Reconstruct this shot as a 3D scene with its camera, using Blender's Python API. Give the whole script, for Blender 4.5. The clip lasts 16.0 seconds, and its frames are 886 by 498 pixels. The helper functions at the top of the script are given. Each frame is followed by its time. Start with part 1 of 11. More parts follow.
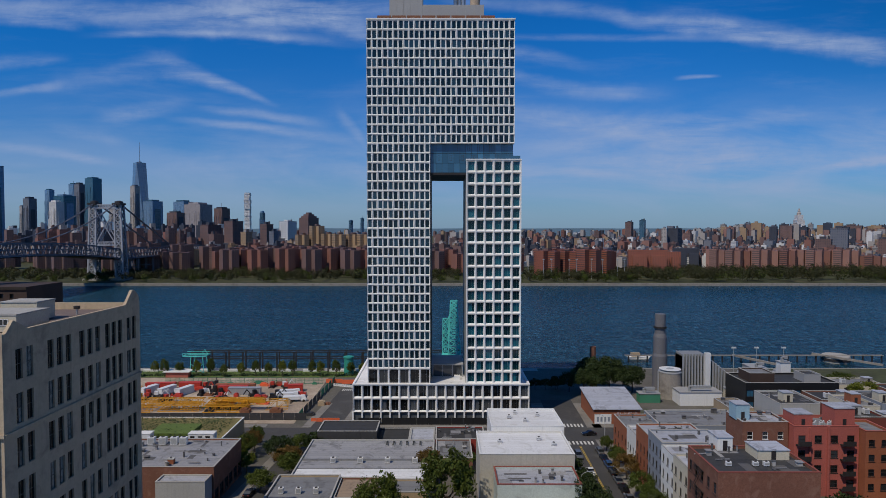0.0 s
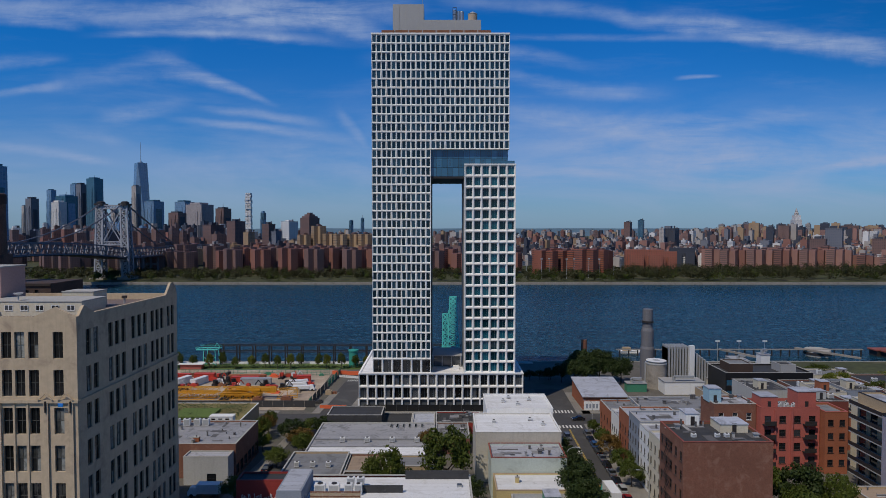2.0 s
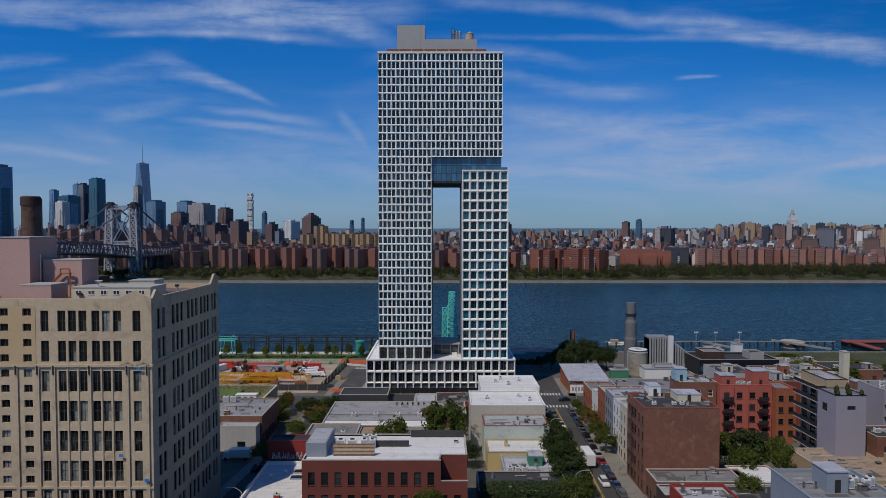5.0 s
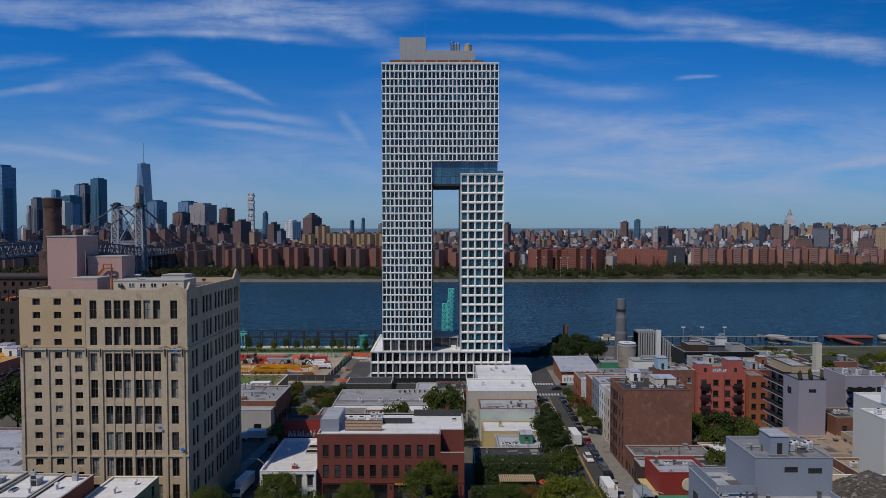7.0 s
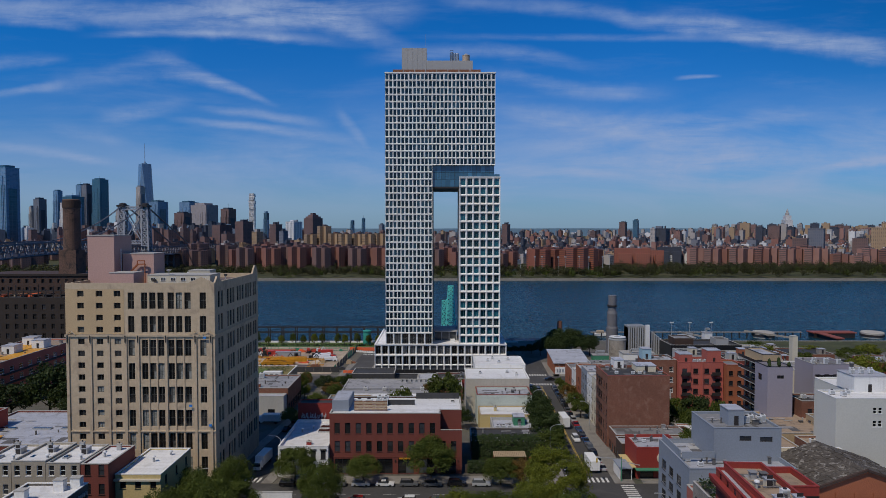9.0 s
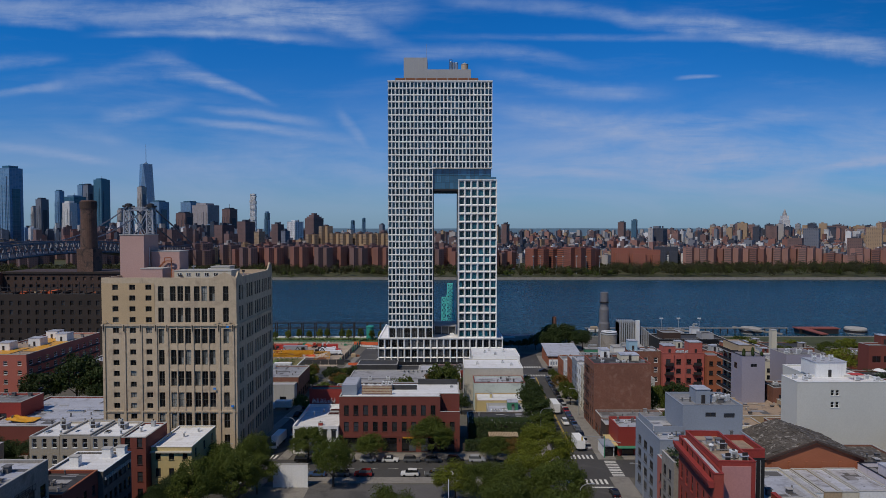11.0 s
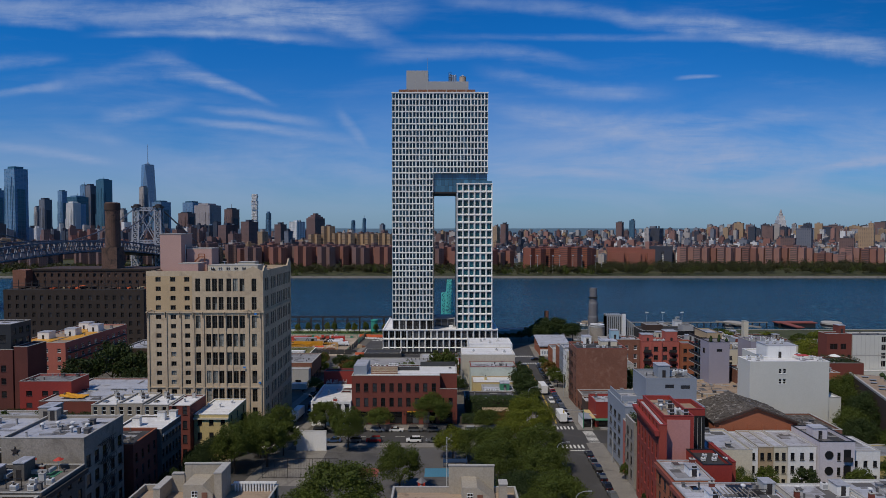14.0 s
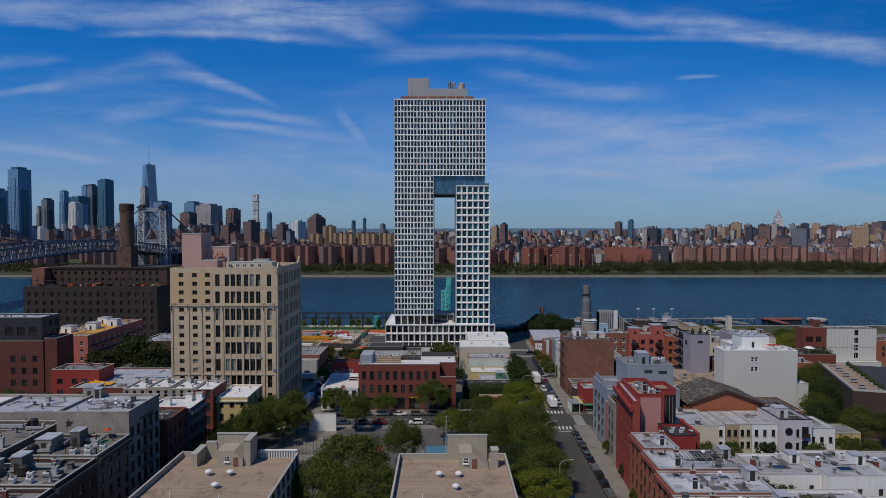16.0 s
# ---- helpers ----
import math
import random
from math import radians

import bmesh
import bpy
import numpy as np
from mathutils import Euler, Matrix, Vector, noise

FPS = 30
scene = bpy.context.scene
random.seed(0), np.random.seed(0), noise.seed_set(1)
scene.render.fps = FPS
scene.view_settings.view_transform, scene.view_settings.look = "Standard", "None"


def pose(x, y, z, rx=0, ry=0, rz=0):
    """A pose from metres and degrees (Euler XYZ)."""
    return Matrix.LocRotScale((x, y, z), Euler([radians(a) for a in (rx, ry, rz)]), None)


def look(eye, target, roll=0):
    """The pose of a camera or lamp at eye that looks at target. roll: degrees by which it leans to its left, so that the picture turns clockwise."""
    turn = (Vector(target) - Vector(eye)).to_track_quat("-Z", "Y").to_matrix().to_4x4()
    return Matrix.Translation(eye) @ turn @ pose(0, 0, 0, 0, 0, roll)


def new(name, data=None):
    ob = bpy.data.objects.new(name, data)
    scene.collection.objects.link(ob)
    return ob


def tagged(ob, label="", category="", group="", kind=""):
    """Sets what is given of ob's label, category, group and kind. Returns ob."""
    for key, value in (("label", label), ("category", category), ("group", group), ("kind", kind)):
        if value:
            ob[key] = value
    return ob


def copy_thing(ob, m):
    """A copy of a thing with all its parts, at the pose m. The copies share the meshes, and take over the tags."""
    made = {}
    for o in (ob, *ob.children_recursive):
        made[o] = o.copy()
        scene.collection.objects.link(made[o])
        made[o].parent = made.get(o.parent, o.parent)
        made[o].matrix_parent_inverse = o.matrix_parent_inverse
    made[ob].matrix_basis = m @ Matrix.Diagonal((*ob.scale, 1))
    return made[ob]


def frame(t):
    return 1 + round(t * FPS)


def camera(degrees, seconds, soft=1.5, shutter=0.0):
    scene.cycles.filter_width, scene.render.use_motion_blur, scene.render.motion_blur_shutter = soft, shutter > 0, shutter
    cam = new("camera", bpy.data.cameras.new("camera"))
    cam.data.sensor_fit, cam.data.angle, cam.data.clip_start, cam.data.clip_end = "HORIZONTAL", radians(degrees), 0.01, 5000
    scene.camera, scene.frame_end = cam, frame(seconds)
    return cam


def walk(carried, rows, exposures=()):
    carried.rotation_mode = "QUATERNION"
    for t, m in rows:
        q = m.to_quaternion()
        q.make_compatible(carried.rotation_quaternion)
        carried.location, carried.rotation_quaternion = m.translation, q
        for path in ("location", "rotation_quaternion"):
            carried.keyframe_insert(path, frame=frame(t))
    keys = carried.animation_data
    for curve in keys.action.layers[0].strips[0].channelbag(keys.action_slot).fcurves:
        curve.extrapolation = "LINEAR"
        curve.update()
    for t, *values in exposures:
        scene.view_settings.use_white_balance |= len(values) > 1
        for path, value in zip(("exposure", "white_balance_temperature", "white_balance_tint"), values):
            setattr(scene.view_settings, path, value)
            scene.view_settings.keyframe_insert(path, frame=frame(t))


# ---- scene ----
EXPOSURE = -0.29
# z = 0 is the street in front of the school; the river lies about 5 m lower
cam = camera(70.97, 16.0, soft=0.6)
PITCH = 88.074
EYE_Z = 65.0
# seconds, sideways drift, distance flown backwards
FLIGHT = [(0, 0.0, 0.0), (1, 0.05, 7.9), (2, 0.10, 15.8), (3, 0.16, 23.8), (4, 0.21, 31.8), (6.5, 0.35, 52.3), (7.5, 0.40, 60.5), (9, 0.48, 72.8),
          (11.5, 0.62, 93.1), (13, 0.70, 105.9), (14, 0.76, 114.3), (15, 0.82, 122.8), (16, 0.87, 131.3)]
walk(cam, [(t, pose(x, -212.0 - s, EYE_Z, PITCH, 0, 0)) for t, x, s in FLIGHT], exposures=[(0, EXPOSURE), (16, EXPOSURE)])

# ---- world and sun ----
SUN_AZ, SUN_EL = 38.0, 54.5     # degrees to the left of straight behind the flight, degrees above the horizon
sun_dir = Vector((-math.sin(radians(SUN_AZ)) * math.cos(radians(SUN_EL)), -math.cos(radians(SUN_AZ)) * math.cos(radians(SUN_EL)), math.sin(radians(SUN_EL))))
sun = new("sun", bpy.data.lights.new("sun", "SUN"))
sun.data.energy, sun.data.angle, sun.data.color = 3.40, radians(0.53), (1.0, 0.89, 0.73)
sun.matrix_world = look(sun_dir * 400, (0, 0, 0))


class Nodes:
    """Short hand for building node trees."""

    def __init__(self, tree):
        self.tree = tree

    def add(self, kind, **settings):
        n = self.tree.nodes.new(kind)
        for key, value in settings.items():
            if key == "inputs":
                for k, v in value.items():
                    if isinstance(v, bpy.types.NodeSocket):
                        self.tree.links.new(v, n.inputs[k])
                    else:
                        n.inputs[k].default_value = v
            else:
                setattr(n, key, value)
        return n

    def math(self, op, a, b=0.0, c=0.0, clamp=False):
        return self.add("ShaderNodeMath", operation=op, use_clamp=clamp, inputs={0: a, 1: b, 2: c}).outputs[0]

    def mix(self, fac, a, b, blend="MIX"):
        n = self.add("ShaderNodeMix", data_type="RGBA", blend_type=blend, inputs={0: fac, 6: a, 7: b})
        return n.outputs[2]

    def ramp(self, fac, lo, hi):
        return self.add("ShaderNodeMapRange", interpolation_type="SMOOTHSTEP", inputs={0: fac, 1: lo, 2: hi, 3: 0.0, 4: 1.0}).outputs[0]

    def noise(self, vector, scale, detail=3.0, rough=0.55, distortion=0.0):
        return self.add("ShaderNodeTexNoise", inputs={"Vector": vector, "Scale": scale, "Detail": detail, "Roughness": rough, "Distortion": distortion}).outputs[0]


world = bpy.data.worlds.new("sky")
scene.world = world
world.use_nodes = True
world.node_tree.nodes.clear()
W = Nodes(world.node_tree)
sky = W.add("ShaderNodeTexSky", sky_type="NISHITA", sun_disc=False, sun_elevation=radians(SUN_EL), sun_rotation=math.atan2(sun_dir.x, sun_dir.y),
            altitude=100.0, air_density=1.0, dust_density=0.6, ozone_density=3.0)
way = W.add("ShaderNodeTexCoord").outputs["Generated"]
axes = W.add("ShaderNodeSeparateXYZ", inputs={0: way})
ahead = W.math("MAXIMUM", W.math("ABSOLUTE", axes.outputs[1]), 0.05)
cu = W.math("DIVIDE", axes.outputs[0], ahead)
cv = W.math("DIVIDE", axes.outputs[2], ahead)
flat = W.add("ShaderNodeCombineXYZ", inputs={0: cu, 1: cv, 2: 0.0}).outputs[0]
# wind-drawn cirrus: long noise along a shallow slope, combed into fibres
drawn = W.add("ShaderNodeMapping", inputs={0: flat, 2: (0, 0, radians(7)), 3: (1.3, 9.0, 1.0)}).outputs[0]
fibre = W.noise(W.add("ShaderNodeMapping", inputs={0: flat, 2: (0, 0, radians(11)), 3: (2.4, 15.0, 1.0)}).outputs[0], 2.6, 5, 0.58, 0.7)
feather = W.noise(drawn, 4.2, 7, 0.66, 0.35)
tuft = W.noise(flat, 17.0, 5, 0.66, 0.6)
veil = W.math("MULTIPLY", W.ramp(W.noise(drawn, 2.0, 6, 0.62, 0.3), 0.48, 0.80), 0.20)
# a thin milky sheet low in the sky, thicker to the right, with blue gaps
sheet_noise = W.noise(W.add("ShaderNodeMapping", inputs={0: flat, 2: (0, 0, radians(6)), 3: (1.0, 4.2, 1.0)}).outputs[0], 2.3, 6, 0.58, 0.7)
low = W.math("MULTIPLY", W.ramp(cv, 0.26, 0.08), W.ramp(sheet_noise, 0.30, 0.66))
rightward = W.math("MULTIPLY_ADD", W.ramp(cu, -0.15, 0.30), 0.26, 0.40)
veil = W.math("ADD", veil, W.math("MULTIPLY", low, rightward))
warp = W.math("SUBTRACT", W.noise(W.add("ShaderNodeMapping", inputs={0: flat, 3: (1.0, 2.2, 1.0)}).outputs[0], 6.0, 6, 0.62), 0.5)
warp_b = W.math("SUBTRACT", W.noise(flat, 24.0, 4, 0.6), 0.5)
grain = W.math("MULTIPLY", W.math("MULTIPLY_ADD", W.ramp(feather, 0.24, 0.64), 0.80, 0.20), W.math("MULTIPLY_ADD", W.ramp(fibre, 0.30, 0.72), 0.26, 0.80))
grain = W.math("MULTIPLY", grain, W.math("MULTIPLY_ADD", W.ramp(tuft, 0.30, 0.66), 0.36, 0.76))
# streaks of cirrus: start, middle, end, half width at start and end, strength
STREAKS = [((-0.86, 0.372), (-0.48, 0.336), (-0.14, 0.334), 0.013, 0.022, 0.62), ((-0.44, 0.346), (-0.22, 0.338), (-0.06, 0.286), 0.022, 0.012, 0.60), ((-0.24, 0.335), (-0.10, 0.345), (-0.03, 0.350), 0.014, 0.020, 0.45),
           ((-0.56, 0.306), (-0.36, 0.309), (-0.16, 0.294), 0.004, 0.006, 0.55), ((-0.73, 0.336), (-0.66, 0.330), (-0.58, 0.318), 0.009, 0.006, 0.40), ((-0.74, 0.262), (-0.67, 0.268), (-0.60, 0.270), 0.010, 0.006, 0.38),
           ((-0.47, 0.266), (-0.37, 0.236), (-0.275, 0.200), 0.016, 0.004, 0.72), ((-0.64, 0.225), (-0.52, 0.245), (-0.42, 0.268), 0.014, 0.016, 0.30), ((-0.74, 0.210), (-0.67, 0.220), (-0.60, 0.228), 0.004, 0.007, 0.45),
           ((-0.56, 0.166), (-0.49, 0.184), (-0.41, 0.196), 0.012, 0.008, 0.42), ((-0.40, 0.192), (-0.30, 0.182), (-0.19, 0.166), 0.004, 0.008, 0.50), ((-0.43, 0.174), (-0.30, 0.160), (-0.14, 0.140), 0.004, 0.008, 0.55),
           ((-0.17, 0.185), (-0.145, 0.160), (-0.12, 0.130), 0.012, 0.008, 0.35), ((-0.74, 0.132), (-0.64, 0.122), (-0.52, 0.104), 0.007, 0.006, 0.42), ((-0.63, 0.160), (-0.57, 0.152), (-0.51, 0.140), 0.009, 0.009, 0.28),
           ((-0.02, 0.364), (0.14, 0.352), (0.28, 0.342), 0.007, 0.010, 0.34), ((0.24, 0.345), (0.34, 0.326), (0.46, 0.328), 0.008, 0.014, 0.48), ((0.34, 0.336), (0.54, 0.304), (0.80, 0.262), 0.016, 0.013, 0.72),
           ((-0.12, 0.268), (0.02, 0.282), (0.22, 0.262), 0.010, 0.008, 0.40), ((-0.02, 0.304), (0.30, 0.303), (0.76, 0.296), 0.004, 0.005, 0.30), ((0.06, 0.250), (0.20, 0.224), (0.36, 0.216), 0.009, 0.012, 0.42), ((0.37, 0.238), (0.405, 0.241), (0.44, 0.242), 0.003, 0.002, 0.60),
           ((0.06, 0.198), (0.32, 0.160), (0.46, 0.154), 0.012, 0.020, 0.50), ((0.38, 0.152), (0.48, 0.172), (0.62, 0.180), 0.018, 0.009, 0.36), ((0.08, 0.150), (0.30, 0.120), (0.55, 0.126), 0.026, 0.030, 0.40),
           ((0.30, 0.092), (0.50, 0.100), (0.80, 0.150), 0.026, 0.030, 0.42), ((0.60, 0.094), (0.68, 0.104), (0.76, 0.118), 0.005, 0.009, 0.45), ((0.05, 0.100), (0.16, 0.092), (0.30, 0.080), 0.012, 0.018, 0.35), ((-0.5, 0.085), (-0.25, 0.100), (-0.02, 0.080), 0.022, 0.026, 0.34)]
for (u0, v0), (um, vm), (u1, v1), wide0, wide1, strength in STREAKS:
    along = W.math("DIVIDE", W.math("SUBTRACT", cu, u0), u1 - u0)
    m = (um - u0) / (u1 - u0)
    bend = (vm - v0 - (v1 - v0) * m) / (m * m - m)
    line = W.math("MULTIPLY_ADD", W.math("MULTIPLY_ADD", along, bend, v1 - v0 - bend), along, v0)
    wide = W.math("MULTIPLY_ADD", W.math("MINIMUM", W.math("MAXIMUM", along, 0.0), 1.0), wide1 - wide0, wide0)
    off = W.math("SUBTRACT", cv, line)
    off = W.math("DIVIDE", off, wide)
    off = W.math("ABSOLUTE", W.math("ADD", off, W.math("MULTIPLY_ADD", warp, 2.2, W.math("MULTIPLY", warp_b, 0.9))))
    body = W.math("SUBTRACT", 1.0, W.ramp(off, 0.1, 1.9))
    ends = W.math("MULTIPLY", W.ramp(along, -0.1, 0.3), W.ramp(along, 1.12, 0.72))
    veil = W.math("ADD", veil, W.math("MULTIPLY", W.math("MULTIPLY", body, ends), W.math("MULTIPLY", grain, strength)))
veil = W.math("MULTIPLY", W.math("MINIMUM", veil, 0.85), W.ramp(axes.outputs[2], 0.0, 0.05))
hue = W.mix(W.ramp(cv, 0.0, 0.36), (0.44, 0.885, 1.52, 1), (0.06, 0.87, 1.84, 1))
tint = W.mix(1.0, sky.outputs[0], hue, "MULTIPLY")
# the high sky is deeper, the side towards the sun milkier
tint = W.mix(W.ramp(axes.outputs[2], 0.45, 0.95), tint, W.mix(1.0, tint, (0.80, 0.64, 0.64, 1), "MULTIPLY"))
tint = W.mix(W.ramp(axes.outputs[1], 0.1, -0.5), tint, W.mix(1.0, tint, (1.25, 0.90, 0.84, 1), "MULTIPLY"))
# darkest a quarter turn away from the sun
deep = W.math("MULTIPLY", W.ramp(axes.outputs[0], 0.25, 0.85), W.ramp(axes.outputs[2], 0.06, 0.30))
tint = W.mix(W.math("MULTIPLY", deep, 0.62), tint, W.mix(1.0, tint, (0.35, 0.30, 0.28, 1), "MULTIPLY"))
cloudy = W.mix(veil, tint, (5.3, 6.9, 10.6, 1))
cloudy = W.mix(W.math("MULTIPLY", W.ramp(cv, 0.11, 0.0), 0.55), cloudy, (4.6, 6.5, 8.8, 1))
back = W.add("ShaderNodeBackground", inputs={"Color": cloudy, "Strength": 0.067})
W.tree.links.new(back.outputs[0], W.add("ShaderNodeOutputWorld").inputs[0])

# ---- materials ----
def material(name, color, rough=0.8, metal=0.0, vary=0.12, fine=3.0, coarse=0.12, bump=0.0, bump_scale=8.0, spec=0.5, piece=0.0, stain=None, stain_scale=0.08, stain_at=(0.5, 0.75), streak=False):
    """A surface with grain at two scales, optional stains of another colour and relief."""
    m = bpy.data.materials.new(name)
    m.use_nodes = True
    n = Nodes(m.node_tree)
    m.node_tree.nodes.clear()
    place = n.add("ShaderNodeNewGeometry").outputs["Position"]
    c = (*color, 1)
    dark = (*[v * (1 - vary) for v in color], 1)
    pale = (*[min(1, v * (1 + vary)) for v in color], 1)
    col = n.mix(n.ramp(n.noise(place, fine, 4, 0.6), 0.3, 0.7), dark, pale)
    broad = n.ramp(n.noise(place, coarse, 4, 0.6), 0.35, 0.7)
    col = n.mix(n.math("MULTIPLY", broad, vary * 2.2), col, (*[v * 0.62 for v in color], 1))
    if streak:
        run = n.add("ShaderNodeMapping", inputs={0: place, 3: (1.6, 1.6, 0.07)}).outputs[0]
        col = n.mix(n.math("MULTIPLY", n.ramp(n.noise(run, 1.0, 5, 0.65), 0.5, 0.8), 0.35), col, (*[v * 0.5 for v in color], 1))
    if stain:
        col = n.mix(n.ramp(n.noise(place, stain_scale, 6, 0.65, 0.6), *stain_at), col, (*stain, 1))
    if piece:
        one = n.add("ShaderNodeObjectInfo").outputs["Random"]
        col = n.mix(n.math("MULTIPLY", one, piece), col, (*[v * 0.4 for v in color], 1))
    b = n.add("ShaderNodeBsdfPrincipled", inputs={"Base Color": col, "Roughness": rough, "Metallic": metal, "Specular IOR Level": spec})
    if bump:
        h = n.noise(place, bump_scale, 4, 0.6)
        n.tree.links.new(n.add("ShaderNodeBump", inputs={"Strength": bump, "Distance": 0.1, "Height": h}).outputs[0], b.inputs["Normal"])
    n.tree.links.new(b.outputs[0], n.add("ShaderNodeOutputMaterial").inputs[0])
    return m


def far_wall(name, color, pane, wide, tall, rough=0.7, frac=(0.5, 0.5), gloss=0.3, vary=0.35, flicker=0.5):
    """A far facade: rows and columns of windows too small to part, on walls that face any way."""
    m = bpy.data.materials.new(name)
    m.use_nodes = True
    n = Nodes(m.node_tree)
    m.node_tree.nodes.clear()
    geo = n.add("ShaderNodeNewGeometry")
    p = n.add("ShaderNodeSeparateXYZ", inputs={0: n.add("ShaderNodeTexCoord").outputs["Object"]})
    nrm = n.add("ShaderNodeSeparateXYZ", inputs={0: geo.outputs["Normal"]})
    side = n.math("GREATER_THAN", n.math("ABSOLUTE", nrm.outputs[0]), 0.7)
    run = n.math("ADD", n.math("MULTIPLY", side, p.outputs[1]), n.math("MULTIPLY", n.math("SUBTRACT", 1.0, side), p.outputs[0]))
    fu = n.math("FRACT", n.math("DIVIDE", n.math("ADD", run, 1000.0), wide))
    fv = n.math("FRACT", n.math("DIVIDE", n.math("ADD", p.outputs[2], 1000.0), tall))
    hole = n.math("MULTIPLY", n.math("LESS_THAN", fu, frac[0]), n.math("LESS_THAN", fv, frac[1]))
    hole = n.math("MULTIPLY", hole, n.math("LESS_THAN", n.math("ABSOLUTE", nrm.outputs[2]), 0.5))
    cell = n.add("ShaderNodeCombineXYZ", inputs={0: n.math("FLOOR", n.math("DIVIDE", run, wide)), 1: n.math("FLOOR", n.math("DIVIDE", p.outputs[2], tall)), 2: side}).outputs[0]
    lit = n.add("ShaderNodeTexWhiteNoise", inputs={0: cell}).outputs[0]
    one = n.add("ShaderNodeObjectInfo").outputs["Random"]
    broad = n.noise(geo.outputs["Position"], 0.03, 4, 0.6)
    wall = n.mix(n.math("MULTIPLY", n.ramp(broad, 0.35, 0.7), 0.4), (*color, 1), (*[v * 0.6 for v in color], 1))
    wall = n.mix(n.math("MULTIPLY", one, vary), wall, (*[v * 0.5 for v in color], 1))
    glass = n.mix(n.math("MULTIPLY", lit, flicker), (*pane, 1), (*[min(1, v * 3 + 0.02) for v in pane], 1))
    col = n.mix(hole, wall, glass)
    b = n.add("ShaderNodeBsdfPrincipled", inputs={"Base Color": col, "Roughness": n.math("SUBTRACT", rough, n.math("MULTIPLY", hole, rough - gloss))})
    n.tree.links.new(b.outputs[0], n.add("ShaderNodeOutputMaterial").inputs[0])
    return m


def roofing(name, color, dirt, patch, amount=0.5, rough=0.75):
    """Flat roofing laid in lapped strips: seams, dried puddles, tar patches and grime."""
    m = bpy.data.materials.new(name)
    m.use_nodes = True
    n = Nodes(m.node_tree)
    m.node_tree.nodes.clear()
    place = n.add("ShaderNodeNewGeometry").outputs["Position"]
    one = n.add("ShaderNodeObjectInfo").outputs["Random"]
    p = n.add("ShaderNodeSeparateXYZ", inputs={0: place})
    strip_at = n.math("DIVIDE", n.math("ADD", p.outputs[1], n.math("MULTIPLY", n.noise(place, 0.4, 2), 0.5)), 1.6)
    lane = n.math("FLOOR", strip_at)
    seam = n.math("LESS_THAN", n.math("FRACT", strip_at), 0.07)
    tone = n.add("ShaderNodeTexWhiteNoise", noise_dimensions="1D", inputs={1: lane}).outputs[0]
    col = n.mix(n.math("MULTIPLY", tone, 0.22), (*color, 1), (*dirt, 1))
    col = n.mix(n.math("MULTIPLY", n.ramp(n.noise(place, 2.5, 5, 0.7), 0.35, 0.75), 0.25), col, (*dirt, 1))
    col = n.mix(n.math("MULTIPLY", n.ramp(n.noise(place, 0.22, 6, 0.7, 1.2), 0.50, 0.66), amount), col, (*dirt, 1))
    blot = n.ramp(n.noise(place, 0.55, 5, 0.75, 0.6), 0.62, 0.68)
    col = n.mix(n.math("MULTIPLY", blot, amount), col, (*patch, 1))
    col = n.mix(n.math("MULTIPLY", seam, 0.45), col, (*dirt, 1))
    col = n.mix(n.math("MULTIPLY", one, 0.28), col, (*dirt, 1))
    b = n.add("ShaderNodeBsdfPrincipled", inputs={"Base Color": col, "Roughness": rough})
    n.tree.links.new(n.add("ShaderNodeBump", inputs={"Strength": 0.4, "Distance": 0.08, "Height": n.noise(place, 1.2, 5, 0.7)}).outputs[0], b.inputs["Normal"])
    n.tree.links.new(b.outputs[0], n.add("ShaderNodeOutputMaterial").inputs[0])
    return m


def window_glass(name, color, rough=0.06, vary=2.5, spec=0.6):
    """Dark panes with an unseen room behind; blinds and curtains make some paler."""
    m = bpy.data.materials.new(name)
    m.use_nodes = True
    n = Nodes(m.node_tree)
    m.node_tree.nodes.clear()
    one = n.add("ShaderNodeObjectInfo").outputs["Random"]
    isle = n.add("ShaderNodeNewGeometry").outputs["Random Per Island"]
    luck = n.math("FRACT", n.math("ADD", one, isle))
    col = n.mix(n.ramp(luck, 0.45, 1.0), (*color, 1), (*[min(1, v * vary + 0.004) for v in color], 1))
    b = n.add("ShaderNodeBsdfPrincipled", inputs={"Base Color": col, "Roughness": rough, "Specular IOR Level": spec})
    n.tree.links.new(b.outputs[0], n.add("ShaderNodeOutputMaterial").inputs[0])
    return m


def blind_glass(name, color, blind, share):
    """Old sash lights: dark rooms, and blinds or dusty panes in a part of them; one light differs from the next."""
    m = bpy.data.materials.new(name)
    m.use_nodes = True
    n = Nodes(m.node_tree)
    m.node_tree.nodes.clear()
    one = n.add("ShaderNodeObjectInfo").outputs["Random"]
    isle = n.add("ShaderNodeNewGeometry").outputs["Random Per Island"]
    luck = n.math("MULTIPLY_ADD", one, 0.72, n.math("MULTIPLY", isle, 0.28))
    place = n.add("ShaderNodeNewGeometry").outputs["Position"]
    col = n.mix(n.ramp(luck, share, share + 0.16), (*color, 1), (*blind, 1))
    col = n.mix(n.math("MULTIPLY", n.ramp(n.noise(place, 1.6, 4, 0.6), 0.4, 0.7), 0.5), col, (*[v * 0.5 for v in color], 1))
    b = n.add("ShaderNodeBsdfPrincipled", inputs={"Base Color": col, "Roughness": 0.08, "Specular IOR Level": 0.5})
    n.tree.links.new(b.outputs[0], n.add("ShaderNodeOutputMaterial").inputs[0])
    return m


